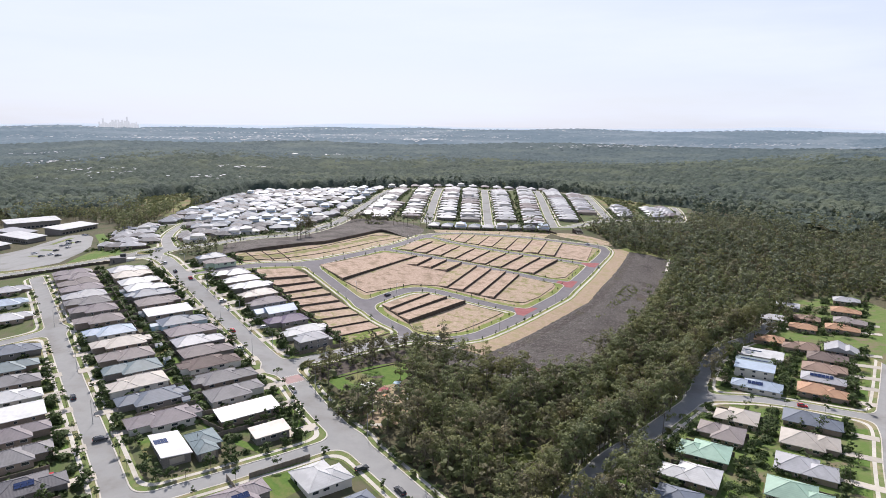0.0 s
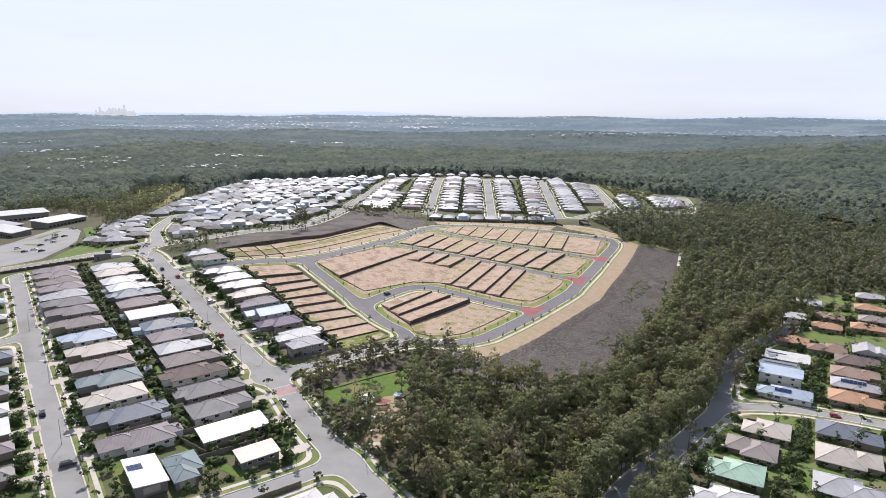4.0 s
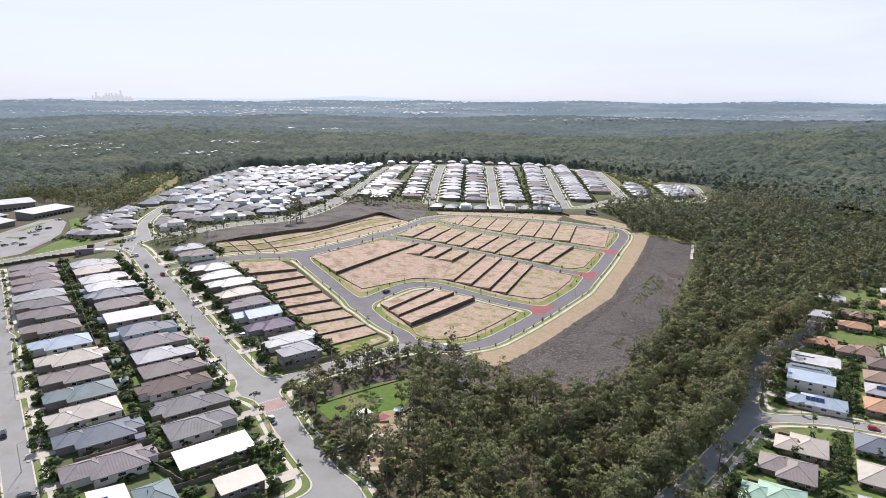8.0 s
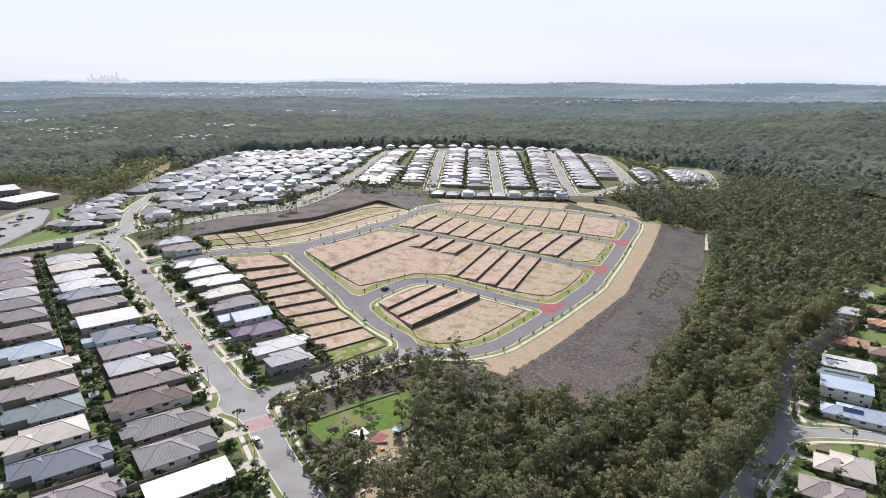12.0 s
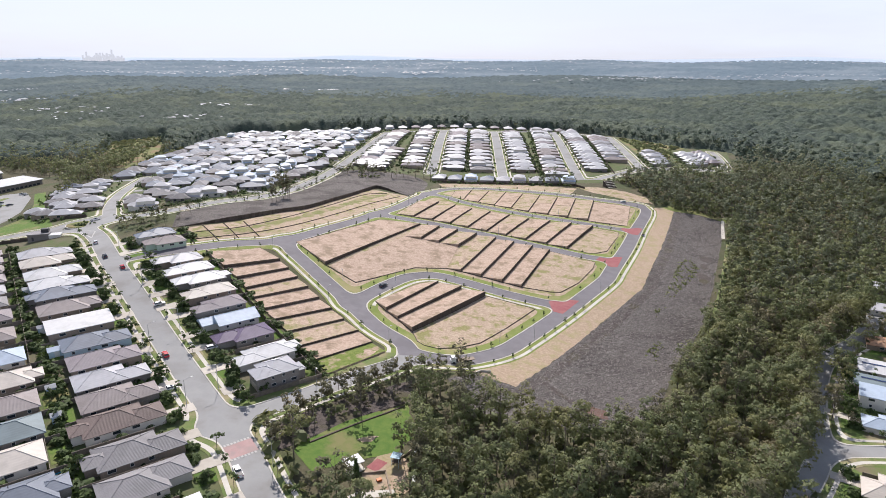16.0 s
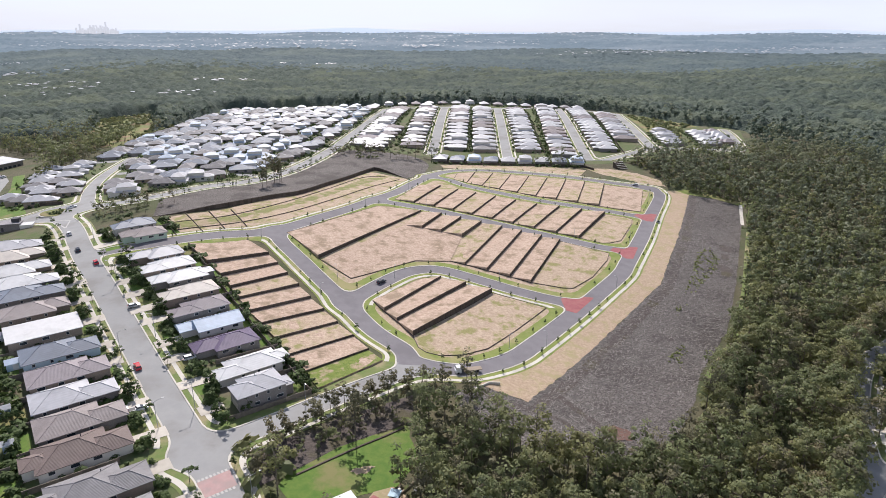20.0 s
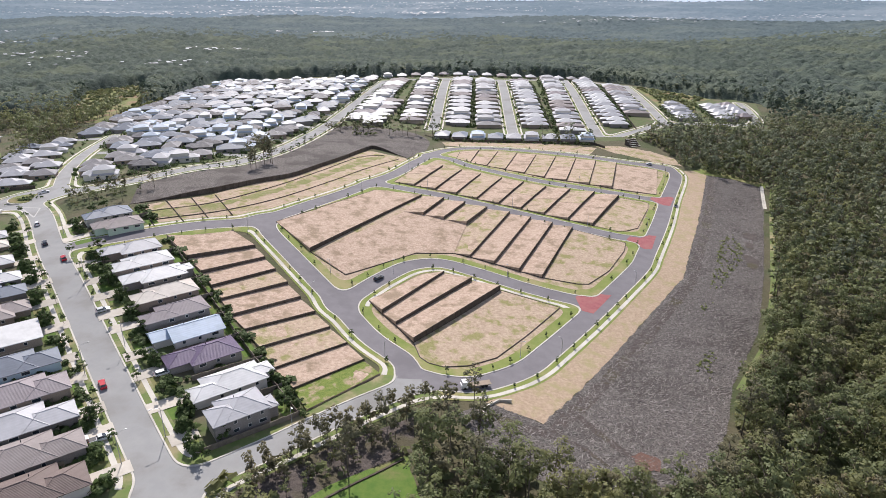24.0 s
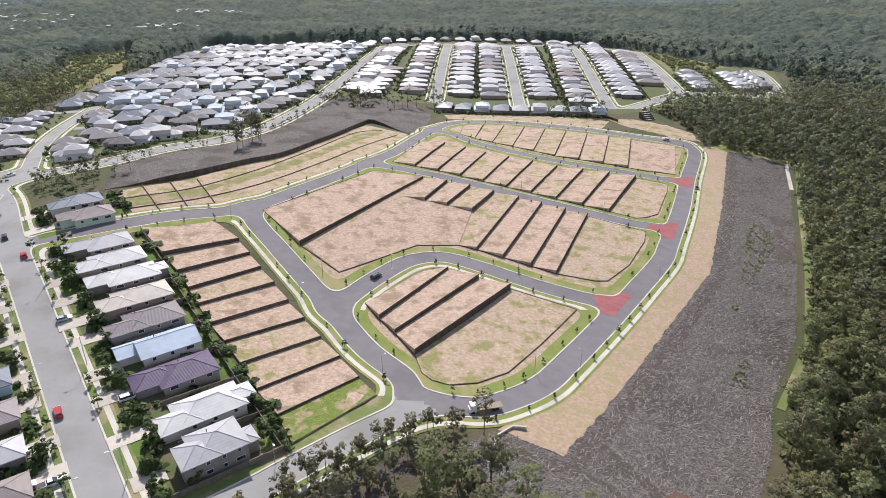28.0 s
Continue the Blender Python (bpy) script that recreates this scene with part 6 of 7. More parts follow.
for x, y, k, s_ in ((-80.5, 333, 2, 1.25), (-76, 352, 0, 1.4), (-78, 345, 2, 1.2), (-82, 327, 0, 1.1), (-74, 347, 2, 1.0), (-44, 500, 1, 0.95), (-39, 506, 0, 0.8), (-34, 488, 1, 0.9), (-29, 500, 0, 0.8), (-24, 490, 1, 0.9), (-51, 478, 1, 0.9), (-54, 470, 0, 0.7), (-46, 484, 1, 1.0), (-18, 503, 1, 0.9), (-14, 496, 1, 0.8), (-152, 276, 1, 0.8), (-148, 280, 1, 0.8), (-144, 284, 0, 0.7), (-139, 286, 1, 0.9), (-135, 289, 1, 0.8), (-30, 495, 1, 0.8), (-26, 505, 1, 0.8), (-36, 500, 1, 0.7), (-42, 495, 1, 0.7), (-22, 512, 1, 0.8), (-48, 488, 1, 0.7),
                    (-33, 107, 1, 0.8), (-27, 112, 1, 0.75), (-21, 116, 0, 0.6), (-15, 121, 1, 0.8), (-9, 126, 1, 0.7), (-4, 130, 0, 0.6), (2, 133, 1, 0.7), (8, 136, 1, 0.7), (14, 137, 1, 0.8), (-24, 110, 0, 0.6), (-12, 120, 1, 0.8), (21, 134, 2, 0.8)):
    stand(gums[k], x, y, s_)
for x, y, k, s_ in ((-84, 22, 0, 0.8), (-81.5, 16.5, 1, 0.9), (-77, 12.5, 0, 0.9), (-72, 13, 1, 0.8), (-62.5, 20, 0, 0.85), (-57.5, 25, 0, 1.0), (-55.5, 22.5, 1, 0.8), (-46, 30.5, 1, 0.7), (-41.5, 34, 0, 0.7), (-38, 38, 1, 0.8), (-62, 42.5, 1, 0.8), (-56, 46.5, 1, 0.7), (-51.5, 50, 0, 0.7), (-47, 54, 1, 0.8),
                    (-41.5, 56, 0, 1.0), (-38.5, 51, 0, 0.95), (-30.5, 31, 1, 0.7), (-27, 28.5, 1, 0.6), (-95, 27, 1, 0.8), (-91, 33, 0, 0.8), (-104, 1, 0, 0.9), (-98, 14, 1, 0.7), (-114, 24, 1, 0.8), (-107, 26, 0, 0.7), (-120, 40, 1, 0.7), (-125, 47, 0, 0.8), (-46, 117, 0, 0.8), (-50, 110, 1, 0.9), (-54, 114.5, 0, 0.8), (-57, 121, 1, 0.8), (-60, 130, 0, 0.8), (-67, 134, 1, 0.8), (-74, 148, 0, 0.7), (-84, 165, 1, 0.8),
                    (-98, 186, 0, 0.8), (-106, 199, 1, 0.9), (-112, 208, 0, 0.9), (-118, 219, 1, 0.9), (-121, 223, 0, 0.8), (-134, 262, 0, 0.8), (-137, 257, 1, 0.7)):
    if clearance(x, y) > 1.2:
        stand(yard_trees[k], x, y, s_)
for i, (x, y) in enumerate(((-27, 118.5), (-22, 119), (-18, 121), (-14.5, 119), (-10, 125), (-6, 131), (-3, 134), (1, 131.5), (6.5, 135), (7, 126), (1, 126), (-4.5, 124), (-19.6, 113), (-14.5, 113.5), (-8.3, 115), (-31, 104), (-36, 103), (-34, 98), (-40, 95), (-38, 91), (-2, 118), (4, 121), (11, 129), (13, 133), (-24, 112), (-29, 109))):
    stand(gums[(1, 1, 0)[i % 3]], x, y, rr.uniform(0.45, 0.8))
for i in range(14):
    f = i / 13
    stand(bushes[1 + i % 2] if i % 3 else yard_trees[1], -45 + 18 * f + rr.uniform(-0.8, 0.4), 154 - 26 * f + rr.uniform(-0.6, 0.6), rr.uniform(0.6, 1.0) * (0.7 if i % 3 == 0 else 1.0))
for o in saplings + yard_trees + gums + bushes:
    for c in list(o.children_recursive):
        bpy.data.objects.remove(c)
    bpy.data.objects.remove(o)
print("street trees", count, "objects", len(bpy.data.objects))

# ---- vehicles ----
def car_design(paint, label, kind="hatch"):
    base = thing("car", pose(0, 0, -400), label, "car", "parked cars")
    long_ = {"hatch": 4.3, "wagon": 4.8, "ute": 5.3}[kind]
    a, b = -long_ / 2, long_ / 2
    low = [(a, 0.35), (b, 0.35), (b + 0.05, 0.62), (b - 0.1, 0.82), (b - 1.15, 0.98), (a + 0.1, 1.0), (a - 0.03, 0.7)]
    s = Shape()
    n = len(low)
    s.add([(x, -0.88, z) for x, z in low] + [(x, 0.88, z) for x, z in low], [tuple(range(n)), tuple(range(2 * n - 1, n - 1, -1))] + [(i, n + i, n + (i + 1) % n, (i + 1) % n) for i in range(n)])
    body = part("body", s, paint, base)
    back = {"hatch": a + 0.15, "wagon": a + 0.12, "ute": a + 1.9}[kind]
    top = [(back, 0.98, 0.84), (back + 0.35, 1.5, 0.62), (b - 2.15, 1.52, 0.62), (b - 1.2, 0.96, 0.84)]
    g, r = Shape(), Shape()
    g.add([(x, -w, z) for x, z, w in top] + [(x, w, z) for x, z, w in top], [(0, 1, 2, 3), (7, 6, 5, 4), (0, 4, 5, 1), (2, 6, 7, 3)])
    part("window", g, M["glass"], base, "dark tinted glass")
    r.box(back + 0.3, -0.64, 1.5, b - 2.1, 0.64, 1.56)
    part("roof", r, paint, base)
    if kind == "ute":
        t = Shape()
        t.box(a + 0.1, -0.78, 1.0, back - 0.1, 0.78, 1.02)
        part("tray", t, M["dark_frame"], base)
    for x in (a + 0.85, b - 0.85):
        for y in (-0.82, 0.82):
            w = Shape()
            w.tube((x, y - 0.1, 0.33), (x, y + 0.1, 0.33), 0.33, 0.33, 10)
            ob = part("wheel", w, M["rubber"], base)
            h_ = Shape()
            h_.tube((x, y - 0.112, 0.33), (x, y + 0.112, 0.33), 0.2, 0.2, 8)
            part("rim", h_, M["steel"], ob)
    for y in (-0.6, 0.6):
        part("headlight", Shape().box(b - 0.1, y - 0.2, 0.62, b + 0.06, y + 0.2, 0.78), M["frame"], base)
        part("tail_light", Shape().box(a - 0.06, y - 0.18, 0.7, a + 0.06, y + 0.18, 0.85), M["red_paint"], base)
    return base


cars = {"red": car_design(M["red_paint"], "bright red hatchback on the street"), "white": car_design(M["white_paint"], "white station wagon parked by a house", "wagon"),
        "ute": car_design(M["white_paint"], "white utility truck parked at the kerb", "ute"), "dark": car_design(M["dark_paint"], "dark station wagon on the street", "wagon"), "silver": car_design(M["silver_paint"], "silver hatchback parked in a bay")}


def park_car(kind, x, y, turn, up=0.12):
    dx, dy = math.cos(radians(turn)), math.sin(radians(turn))
    climb = math.degrees(math.atan2(ht(x + dx * 2, y + dy * 2) - ht(x - dx * 2, y - dy * 2), 4))
    lean = math.degrees(math.atan2(ht(x - dy, y + dx) - ht(x + dy, y - dx), 2))
    copy_thing(cars[kind], Matrix.Translation((x, y, ht(x, y) + up)) @ Euler((0, 0, radians(turn))).to_matrix().to_4x4() @ Euler((radians(lean), radians(-climb), 0)).to_matrix().to_4x4())


for kind, x, y, turn, up in (("red", -85.3, 138.4, 122, 0.12), ("red", -128.6, 211.6, 122, 0.12), ("ute", -45.4, 76.2, 119, 0.12), ("white", -88, 125, 33, 0.32), ("white", -82, 115.5, 33, 0.32), ("ute", -77, 116.5, 33, 0.32), ("white", -70.4, 144.0, 33, 0.32),
                             ("dark", -8.8, 211.5, 50, 0.12), ("silver", 162.5, 322, 62, 0.12), ("dark", -128.3, 67.6, 122, 0.12), ("dark", -142.3, 225.6, 122, 0.12), ("white", -156, 247, 122, 0.12), ("red", 186.5, 90.4, -26, 0.12), ("white", 160, 141.5, 52, 0.12), ("dark", 118, 86.5, 42, 0.12),
                             ("dark", -284, 358, 60, 0.14), ("silver", -279, 367, 60, 0.14), ("white", -279, 340, 20, 0.14), ("dark", -284, 394, 60, 0.14), ("dark", -284, 336, 20, 0.14), ("white", -300, 355, 20, 0.14), ("silver", -291, 381, 60, 0.14), ("dark", -290, 390, 60, 0.14), ("dark", -268, 330, 20, 0.14), ("white", -294, 398, 60, 0.14), ("silver", -296.5, 403, 60, 0.14), ("dark", -299, 408, 60, 0.14), ("white", -288, 384, 60, 0.14), ("silver", -296, 436, 60, 0.14), ("white", -301, 441, 60, 0.14),
                             ("silver", -100, 176, 33, 0.32), ("dark", -104, 36, 30, 0.3), ("red", -108, 14, 33, 0.3), ("dark", -1.4, 8.6, 124, 0.12), ("dark", -14, 20, 33, 0.32), ("silver", 178, 405.5, 160, 0.12), ("ute", -178, 296, 40, 0.12)):
    park_car(kind, x, y, turn, up)

# flatbed truck
truck = thing("flatbed_truck", pose(22.5, 143.6, ht(22.5, 143.6) + 0.12, 0, 0, 190), "white-cabbed flatbed tow truck with a rust-stained tray", "truck")
s = Shape()
s.prism([(2.6, -1.15), (4.5, -1.15), (4.65, -0.9), (4.65, 0.9), (4.5, 1.15), (2.6, 1.15)], 0.6, 1.7)
s.prism([(2.65, -1.08), (4.2, -1.08), (4.3, -0.85), (4.3, 0.85), (4.2, 1.08), (2.65, 1.08)], 1.7, 2.75)
part("cab", s, M["white_paint"], truck, "white cab")
part("windscreen", Shape().box(4.28, -0.85, 1.75, 4.36, 0.85, 2.5), M["glass"], truck)
part("chassis", Shape().box(-4.6, -0.5, 0.55, 2.7, 0.5, 0.85), M["dark_frame"], truck)
part("tray", Shape().box(-4.9, -1.2, 0.95, 1.9, 1.2, 1.15), M["cap"], truck, "rust-stained brown tray")
part("headboard", Shape().box(1.9, -1.2, 0.95, 2.05, 1.2, 2.3), M["dark_frame"], truck)
part("crane_arm", Shape().tube((2.2, -0.4, 1.2), (1.4, 0.5, 2.9), 0.18, 0.14, 6), M["dark_frame"], truck)
part("tool_box", Shape().box(2.05, -1.1, 0.9, 2.55, 1.1, 2.1), M["dark_frame"], truck)
for x in (-3.3, -2.2, 3.6):
    for y in (-1.0, 1.0):
        part("wheel", Shape().tube((x, y - 0.16, 0.48), (x, y + 0.16, 0.48), 0.48, 0.48, 12), M["rubber"], truck)

# ---- lamps along the streets ----
def lamp_design(height, arm):
    base = thing("street_lamp", pose(0, 0, -400), "grey steel street lamp with a short arm", "street lamp", "street lamps")
    part("pole", Shape().tube((0, 0, -0.3), (0, 0, height), 0.11, 0.07, 8), M["steel"], base)
    part("arm", Shape().tube((0, 0, height - 0.1), (arm, 0, height + 0.35), 0.05, 0.04, 6), M["steel"], base)
    part("lamp_head", Shape().box(arm - 0.1, -0.14, height + 0.28, arm + 0.65, 0.14, height + 0.42), M["steel"], base)
    part("base_plate", Shape().box(-0.2, -0.2, 0, 0.2, 0.2, 0.06), M["steel"], base)
    return base


tall, short = lamp_design(9.0, 2.2), lamp_design(6.0, 0.9)
for x, y, turn, d in ((-61.5, 118, 213, tall), (-86, 157, 213, tall), (-113.8, 195.5, 213, tall), (-139.2, 234.8, 213, tall), (-36.5, 79, 33, tall), (-13, 41, 33, tall), (-68.7, 108.2, 33, tall), (-92.6, 144.3, 33, tall),
                      (-33, 193, 33, short), (-5.5, 158, 33, short), (40, 161.5, 330, short), (-28, 213, 240, short), (55, 164.5, 140, short), (100, 217, 140, short), (128, 278, 150, short), (175, 370, 150, short), (-66, 243, 20, short), (-20, 309, 330, short), (6, 364, 330, short),
                      (-3, 218, 300, short), (45, 219, 240, short), (16, 320, 250, short), (60, 295, 250, short), (95, 274, 250, short), (62, 372, 250, short), (110, 345, 250, short), (-30, 123, 300, short), (-112, 48, 40, tall), (-139, 93, 213, tall), (-176, 147, 33, tall)):
    copy_thing(d, pose(x, y, ht(x, y) + 0.15, 0, 0, turn))
for o in list(cars.values()) + [tall, short]:
    for c in list(o.children_recursive):
        bpy.data.objects.remove(c)
    bpy.data.objects.remove(o)

# ---- park in the trees ----
def at_ground(x, y, turn=0, up=0.0):
    return pose(x, y, ht(x, y) + up, 0, 0, turn)


shelter = thing("picnic_shelter", at_ground(-14.5, 78.5, 30), "small white-roofed picnic shelter on steel posts", "shelter")
s = Shape()
hip(s, None, -2.6, -2.2, 2.6, 2.2, 2.7, 10)
part("roof", s, R["white"], shelter)
for x in (-2.2, 2.2):
    for y in (-1.8, 1.8):
        part("post", Shape().box(x - 0.07, y - 0.07, -0.3, x + 0.07, y + 0.07, 2.6), M["steel"], shelter)
part("slab", Shape().box(-2.6, -2.2, -0.4, 2.6, 2.2, 0.12), M["concrete"], shelter)
part("table", Shape().box(-0.9, -0.4, 0.7, 0.9, 0.4, 0.76), M["steel"], shelter)
drape("playground_surface", [(-12, 76), (-8, 84), (-3, 86), (1, 82), (1, 70), (-4, 64), (-10, 66)], M["sand"], 0.1, 3, "sandy brown playground surface with soft fall", "playground")
drape("rubber_patch", [(-11, 79), (-8, 83), (-5, 81), (-8, 77)], M["paver"], 0.14, 3, "terracotta rubber patch of the playground", "playground")
drape("park_path", [(-27, 58), (-24, 56), (-12, 66), (-3, 68), (-3, 70), (-13, 69)], M["concrete"], 0.16, 3, "pale concrete path winding into the park", "path")
play = thing("playground_slide", at_ground(-2.5, 80, 70), "pale tube slide with a teal climbing frame", "playground")
for x, y in ((-1, -1), (1, -1), (1, 1), (-1, 1)):
    part("post", Shape().tube((x, y, -0.2), (x, y, 3.4), 0.08, 0.08, 6), M["blue_wall"], play, "teal post")
part("platform", Shape().box(-1.1, -1.1, 1.7, 1.1, 1.1, 1.82), M["sleeper"], play)
part("slide", Shape().tube((1.0, 0, 1.9), (5.2, 0.6, 0.3), 0.45, 0.45, 8), M["frame"], play, "pale plastic slide")
part("canopy", Shape().prism([(-1.4, -1.4), (1.4, -1.4), (1.4, 1.4), (-1.4, 1.4)], 3.3, 3.45), M["blue_wall"], play, "teal canopy")

# ---- school and car park ----
def hall(x, y, turn, d, w, hgt, label, roof="white"):
    base = thing("school_building", at_ground(x, y, turn), label, "school building", "school buildings")
    part("wall", Shape().box(-d / 2, -w / 2, -2, d / 2, w / 2, hgt), M["grey_wall"], base)
    s = Shape()
    v = [(-d / 2 - 1.2, -w / 2 - 1.2, hgt + 0.1), (d / 2 + 1.2, -w / 2 - 1.2, hgt + 0.1), (d / 2 + 1.2, w / 2 + 1.2, hgt + 1.5), (-d / 2 - 1.2, w / 2 + 1.2, hgt + 1.5)]
    s.add([(a, b, c - 0.3) for a, b, c in v] + v, [(3, 2, 1, 0), (4, 5, 6, 7), (0, 1, 5, 4), (1, 2, 6, 5), (2, 3, 7, 6), (3, 0, 4, 7)])
    part("roof", s, R[roof], base)
    for k in range(int(d / 4)):
        xx = -d / 2 + 2 + k * 4
        part("window", Shape().box(xx - 1.3, -w / 2 - 0.06, 1.0, xx + 1.3, -w / 2 + 0.02, 2.6), M["glass"], base)


for x, y, turn, d, w, hgt in ((-331, 478, 68, 42, 22, 5.5), (-398, 530, 40, 48, 26, 7.0), (-354, 434, -33, 48, 16, 5.0), (-366, 402, -33, 46, 15, 4.2), (-380, 470, -33, 44, 15, 4.5), (-402, 434, -33, 40, 15, 4.2), (-392, 380, -33, 40, 14, 4.2)):
    hall(x, y, turn, d, w, hgt, "long low school building with a broad white metal roof", "white" if d != 44 else "pale")
drape("car_park", [(-340, 300), (-272, 290), (-251, 298), (-252, 335), (-258, 362), (-283, 420), (-303, 450), (-320, 448), (-324, 385), (-348, 340)], M["asphalt"], 0.12, 6, "worn asphalt car park beside the school", "car park")
for ring in ([(-300, 345), (-288, 338), (-286, 341), (-298, 348)], [(-306, 372), (-290, 362), (-288, 365), (-304, 375)], [(-300, 402), (-288, 394), (-286, 397), (-298, 405)], [(-312, 400), (-306, 396), (-304, 430), (-310, 432)]):
    drape("parking_island", ring, M["verge"], 0.2, 4, "narrow grass island with kerb in the car park", "traffic island")
drape("grass_bank", [(-243, 292), (-244, 316), (-241, 336), (-262, 385), (-290, 438), (-284, 443), (-258, 394), (-243, 368), (-229, 340), (-213, 313), (-203, 297), (-220, 291)], M["lawn"], 0.13, 6, "bright green grassy bank beside the car park", "lawn")

drape("scrub_ground", [(-300, 300), (-252, 290), (-205, 300), (-200, 290), (-206, 272), (-232, 274), (-300, 282)], M["scrub_ground"], 0.06, 6, "rough grass and dirt beside the roundabout")
hut = thing("pump_house", at_ground(-195, 268, 15), "small grey flat-roofed service building with a lower wing", "building")
part("wall", Shape().box(-5, -3, -1, 5, 3, 3.4), M["grey_wall"], hut)
part("roof", Shape().box(-5.4, -3.4, 3.4, 5.4, 3.4, 3.7), R["grey"], hut)
part("upper_wall", Shape().box(1.2, -0.5, 3.7, 4.6, 2.9, 5.6), M["dark_frame"], hut, "dark raised cabin")
part("wing_wall", Shape().box(5.0, -3.6, -1, 10.5, 1.6, 2.5), M["white_wall"], hut)
part("wing_roof", Shape().box(4.9, -3.9, 2.5, 10.8, 1.9, 2.75), R["white"], hut)
part("door", Shape().box(-3.2, -3.05, 0, -2.2, -2.98, 2.1), M["dark_frame"], hut)
for a, b in (((-300, 259), (-252.6, 265.4)), ((-252.6, 265.4), (-216.4, 269.8)), ((-216.4, 269.8), (-201, 268.6))):
    fence(a, b, DARK_PANEL, "dark boundary fence along the road to the school", "yard fences", 4.5)
fence((-207, 314), (-189, 309), DARK_PANEL, "dark timber fence behind the roundabout", "yard fences", 4.0)
paint = material("road_paint", (0.5, 0.49, 0.47), (0.4, 0.39, 0.37), 1.0, 0.8)
for ring in ([(-178, 274.5), (-166.5, 269.5), (-166.3, 270), (-177.7, 275)], [(-178, 274), (-163, 257), (-162.4, 257.3), (-177.3, 274.3)], [(-166.6, 269.4), (-163, 257.2), (-162.4, 257.2), (-166, 269.6)]):
    drape("road_marking", ring, paint, 0.13, 4, "white painted splitter lines on the asphalt", "road marking")

# ---- drains and concrete at the edge of the embankment ----
cul = thing("culvert", at_ground(26.5, 135, 35), "pale concrete culvert headwall with angled wings", "culvert")
part("headwall", Shape().box(-3, -0.2, -2.2, 3, 0.2, 0.7), M["concrete"], cul)
part("wing_wall", Shape().prism([(3, -0.2), (5.6, -2.6), (5.9, -2.3), (3.2, 0.2)], -2.6, 0.6), M["concrete"], cul)
part("wing_wall", Shape().prism([(-3.2, 0.2), (-5.6, -1.9), (-5.3, -2.2), (-3, -0.2)], -2.6, 0.6), M["concrete"], cul)
drape("drain_path", [(245.4, 377), (247.4, 376), (227.2, 335), (225.2, 336)], M["concrete"], 0.2, 3, "narrow pale concrete drain on the embankment", "drain")
drape("grass_strip", [(206, 398), (214, 392), (232, 387), (247, 373), (252, 380), (236, 394), (215, 404)], M["fresh_verge"], 0.12, 4, "green grass strip along the top of the embankment", "lawn")
drape("grass_strip", [(250, 372), (169.5, 231), (139.5, 182), (111, 150), (113, 148.5), (141.5, 180.5), (172, 229.5), (252.4, 370.6)], M["verge"], 0.16, 4, "overgrown grass drain along the embankment foot", "lawn")
stair = thing("stepped_wall", at_ground(184, 452, 20), "dark stepped block wall with pale edges", "retaining wall")
for k in range(5):
    part("step_block", Shape().box(-4.5, -1.2 + k * 1.6, -2, 4.5, 0.4 + k * 1.6, 0.6 + k * 1.1), M["sleeper"], stair)
    part("edge_block", Shape().box(-4.5, -1.3 + k * 1.6, 0.5 + k * 1.1, 4.5, -0.9 + k * 1.6, 0.72 + k * 1.1), M["concrete"], stair)
fence((33, 476), (152, 457), DARK_PANEL, "dark fence along the foot of the far estate", "yard fences", 4.5)
fence((152, 457), (158, 445), DARK_PANEL, "dark fence beside the embankment", "yard fences", 4.0)
for nm, f0, f1, off in (("first_avenue", 0.05, 0.97, 33), ("second_avenue", 0.06, 0.97, 34), ("third_avenue", 0.13, 0.9, 36)):
    line = LINES[nm]
    a, b = on(line, f0), on(line, f1)
    u = Vector((b[0] - a[0], b[1] - a[1])).normalized()
    fence((a[0] + u.y * off, a[1] - u.x * off), (b[0] + u.y * off, b[1] - u.x * off), DARK_PANEL, "dark timber fence between back yards of the estate", "yard fences", 7.0)
hs = rows_of("houses in the eastern estate")
for i, (ob, x, y, turn, front, half) in enumerate(hs[:19]):
    u = Vector((math.cos(radians(turn)), math.sin(radians(turn)), 0))
    v = Vector((-u.y, u.x, 0))
    fence((x + v.x * 7.2 - u.x * 8, y + v.y * 7.2 - u.y * 8), (x + v.x * 7.2 + u.x * 10, y + v.y * 7.2 + u.y * 10))
# scrub on the field and the slope
q = np.random.default_rng(19)
bx, by = q.uniform(-400, 350, 9000), q.uniform(540, 905, 9000)
m = inside(bx, by, [(-345, 880), (-270, 900), (-262, 640), (-266, 560), (-300, 575), (-335, 640), (-395, 820)]) & (np.abs((bx + 300) + (by - 740) * 0.15) > 9) | inside(bx, by, [(284, 565), (266, 600), (290, 742), (326, 690), (340, 660), (316, 640)])
bx, by = bx[m], by[m]
v_, f_, n_ = scatter([spray(q, 14, 0.9, 1.7) for _ in range(3)], np.stack([bx, by, land(bx, by) + 0.9], -1), q.uniform(0.6, 1.5, len(bx)), q.uniform(0, 6.28, len(bx)))
tagged(new("scrub", quads("scrub", v_, f_, M["leaf"], normals=n_)), "low green scrub on the open field", "shrubs", kind="stuff")
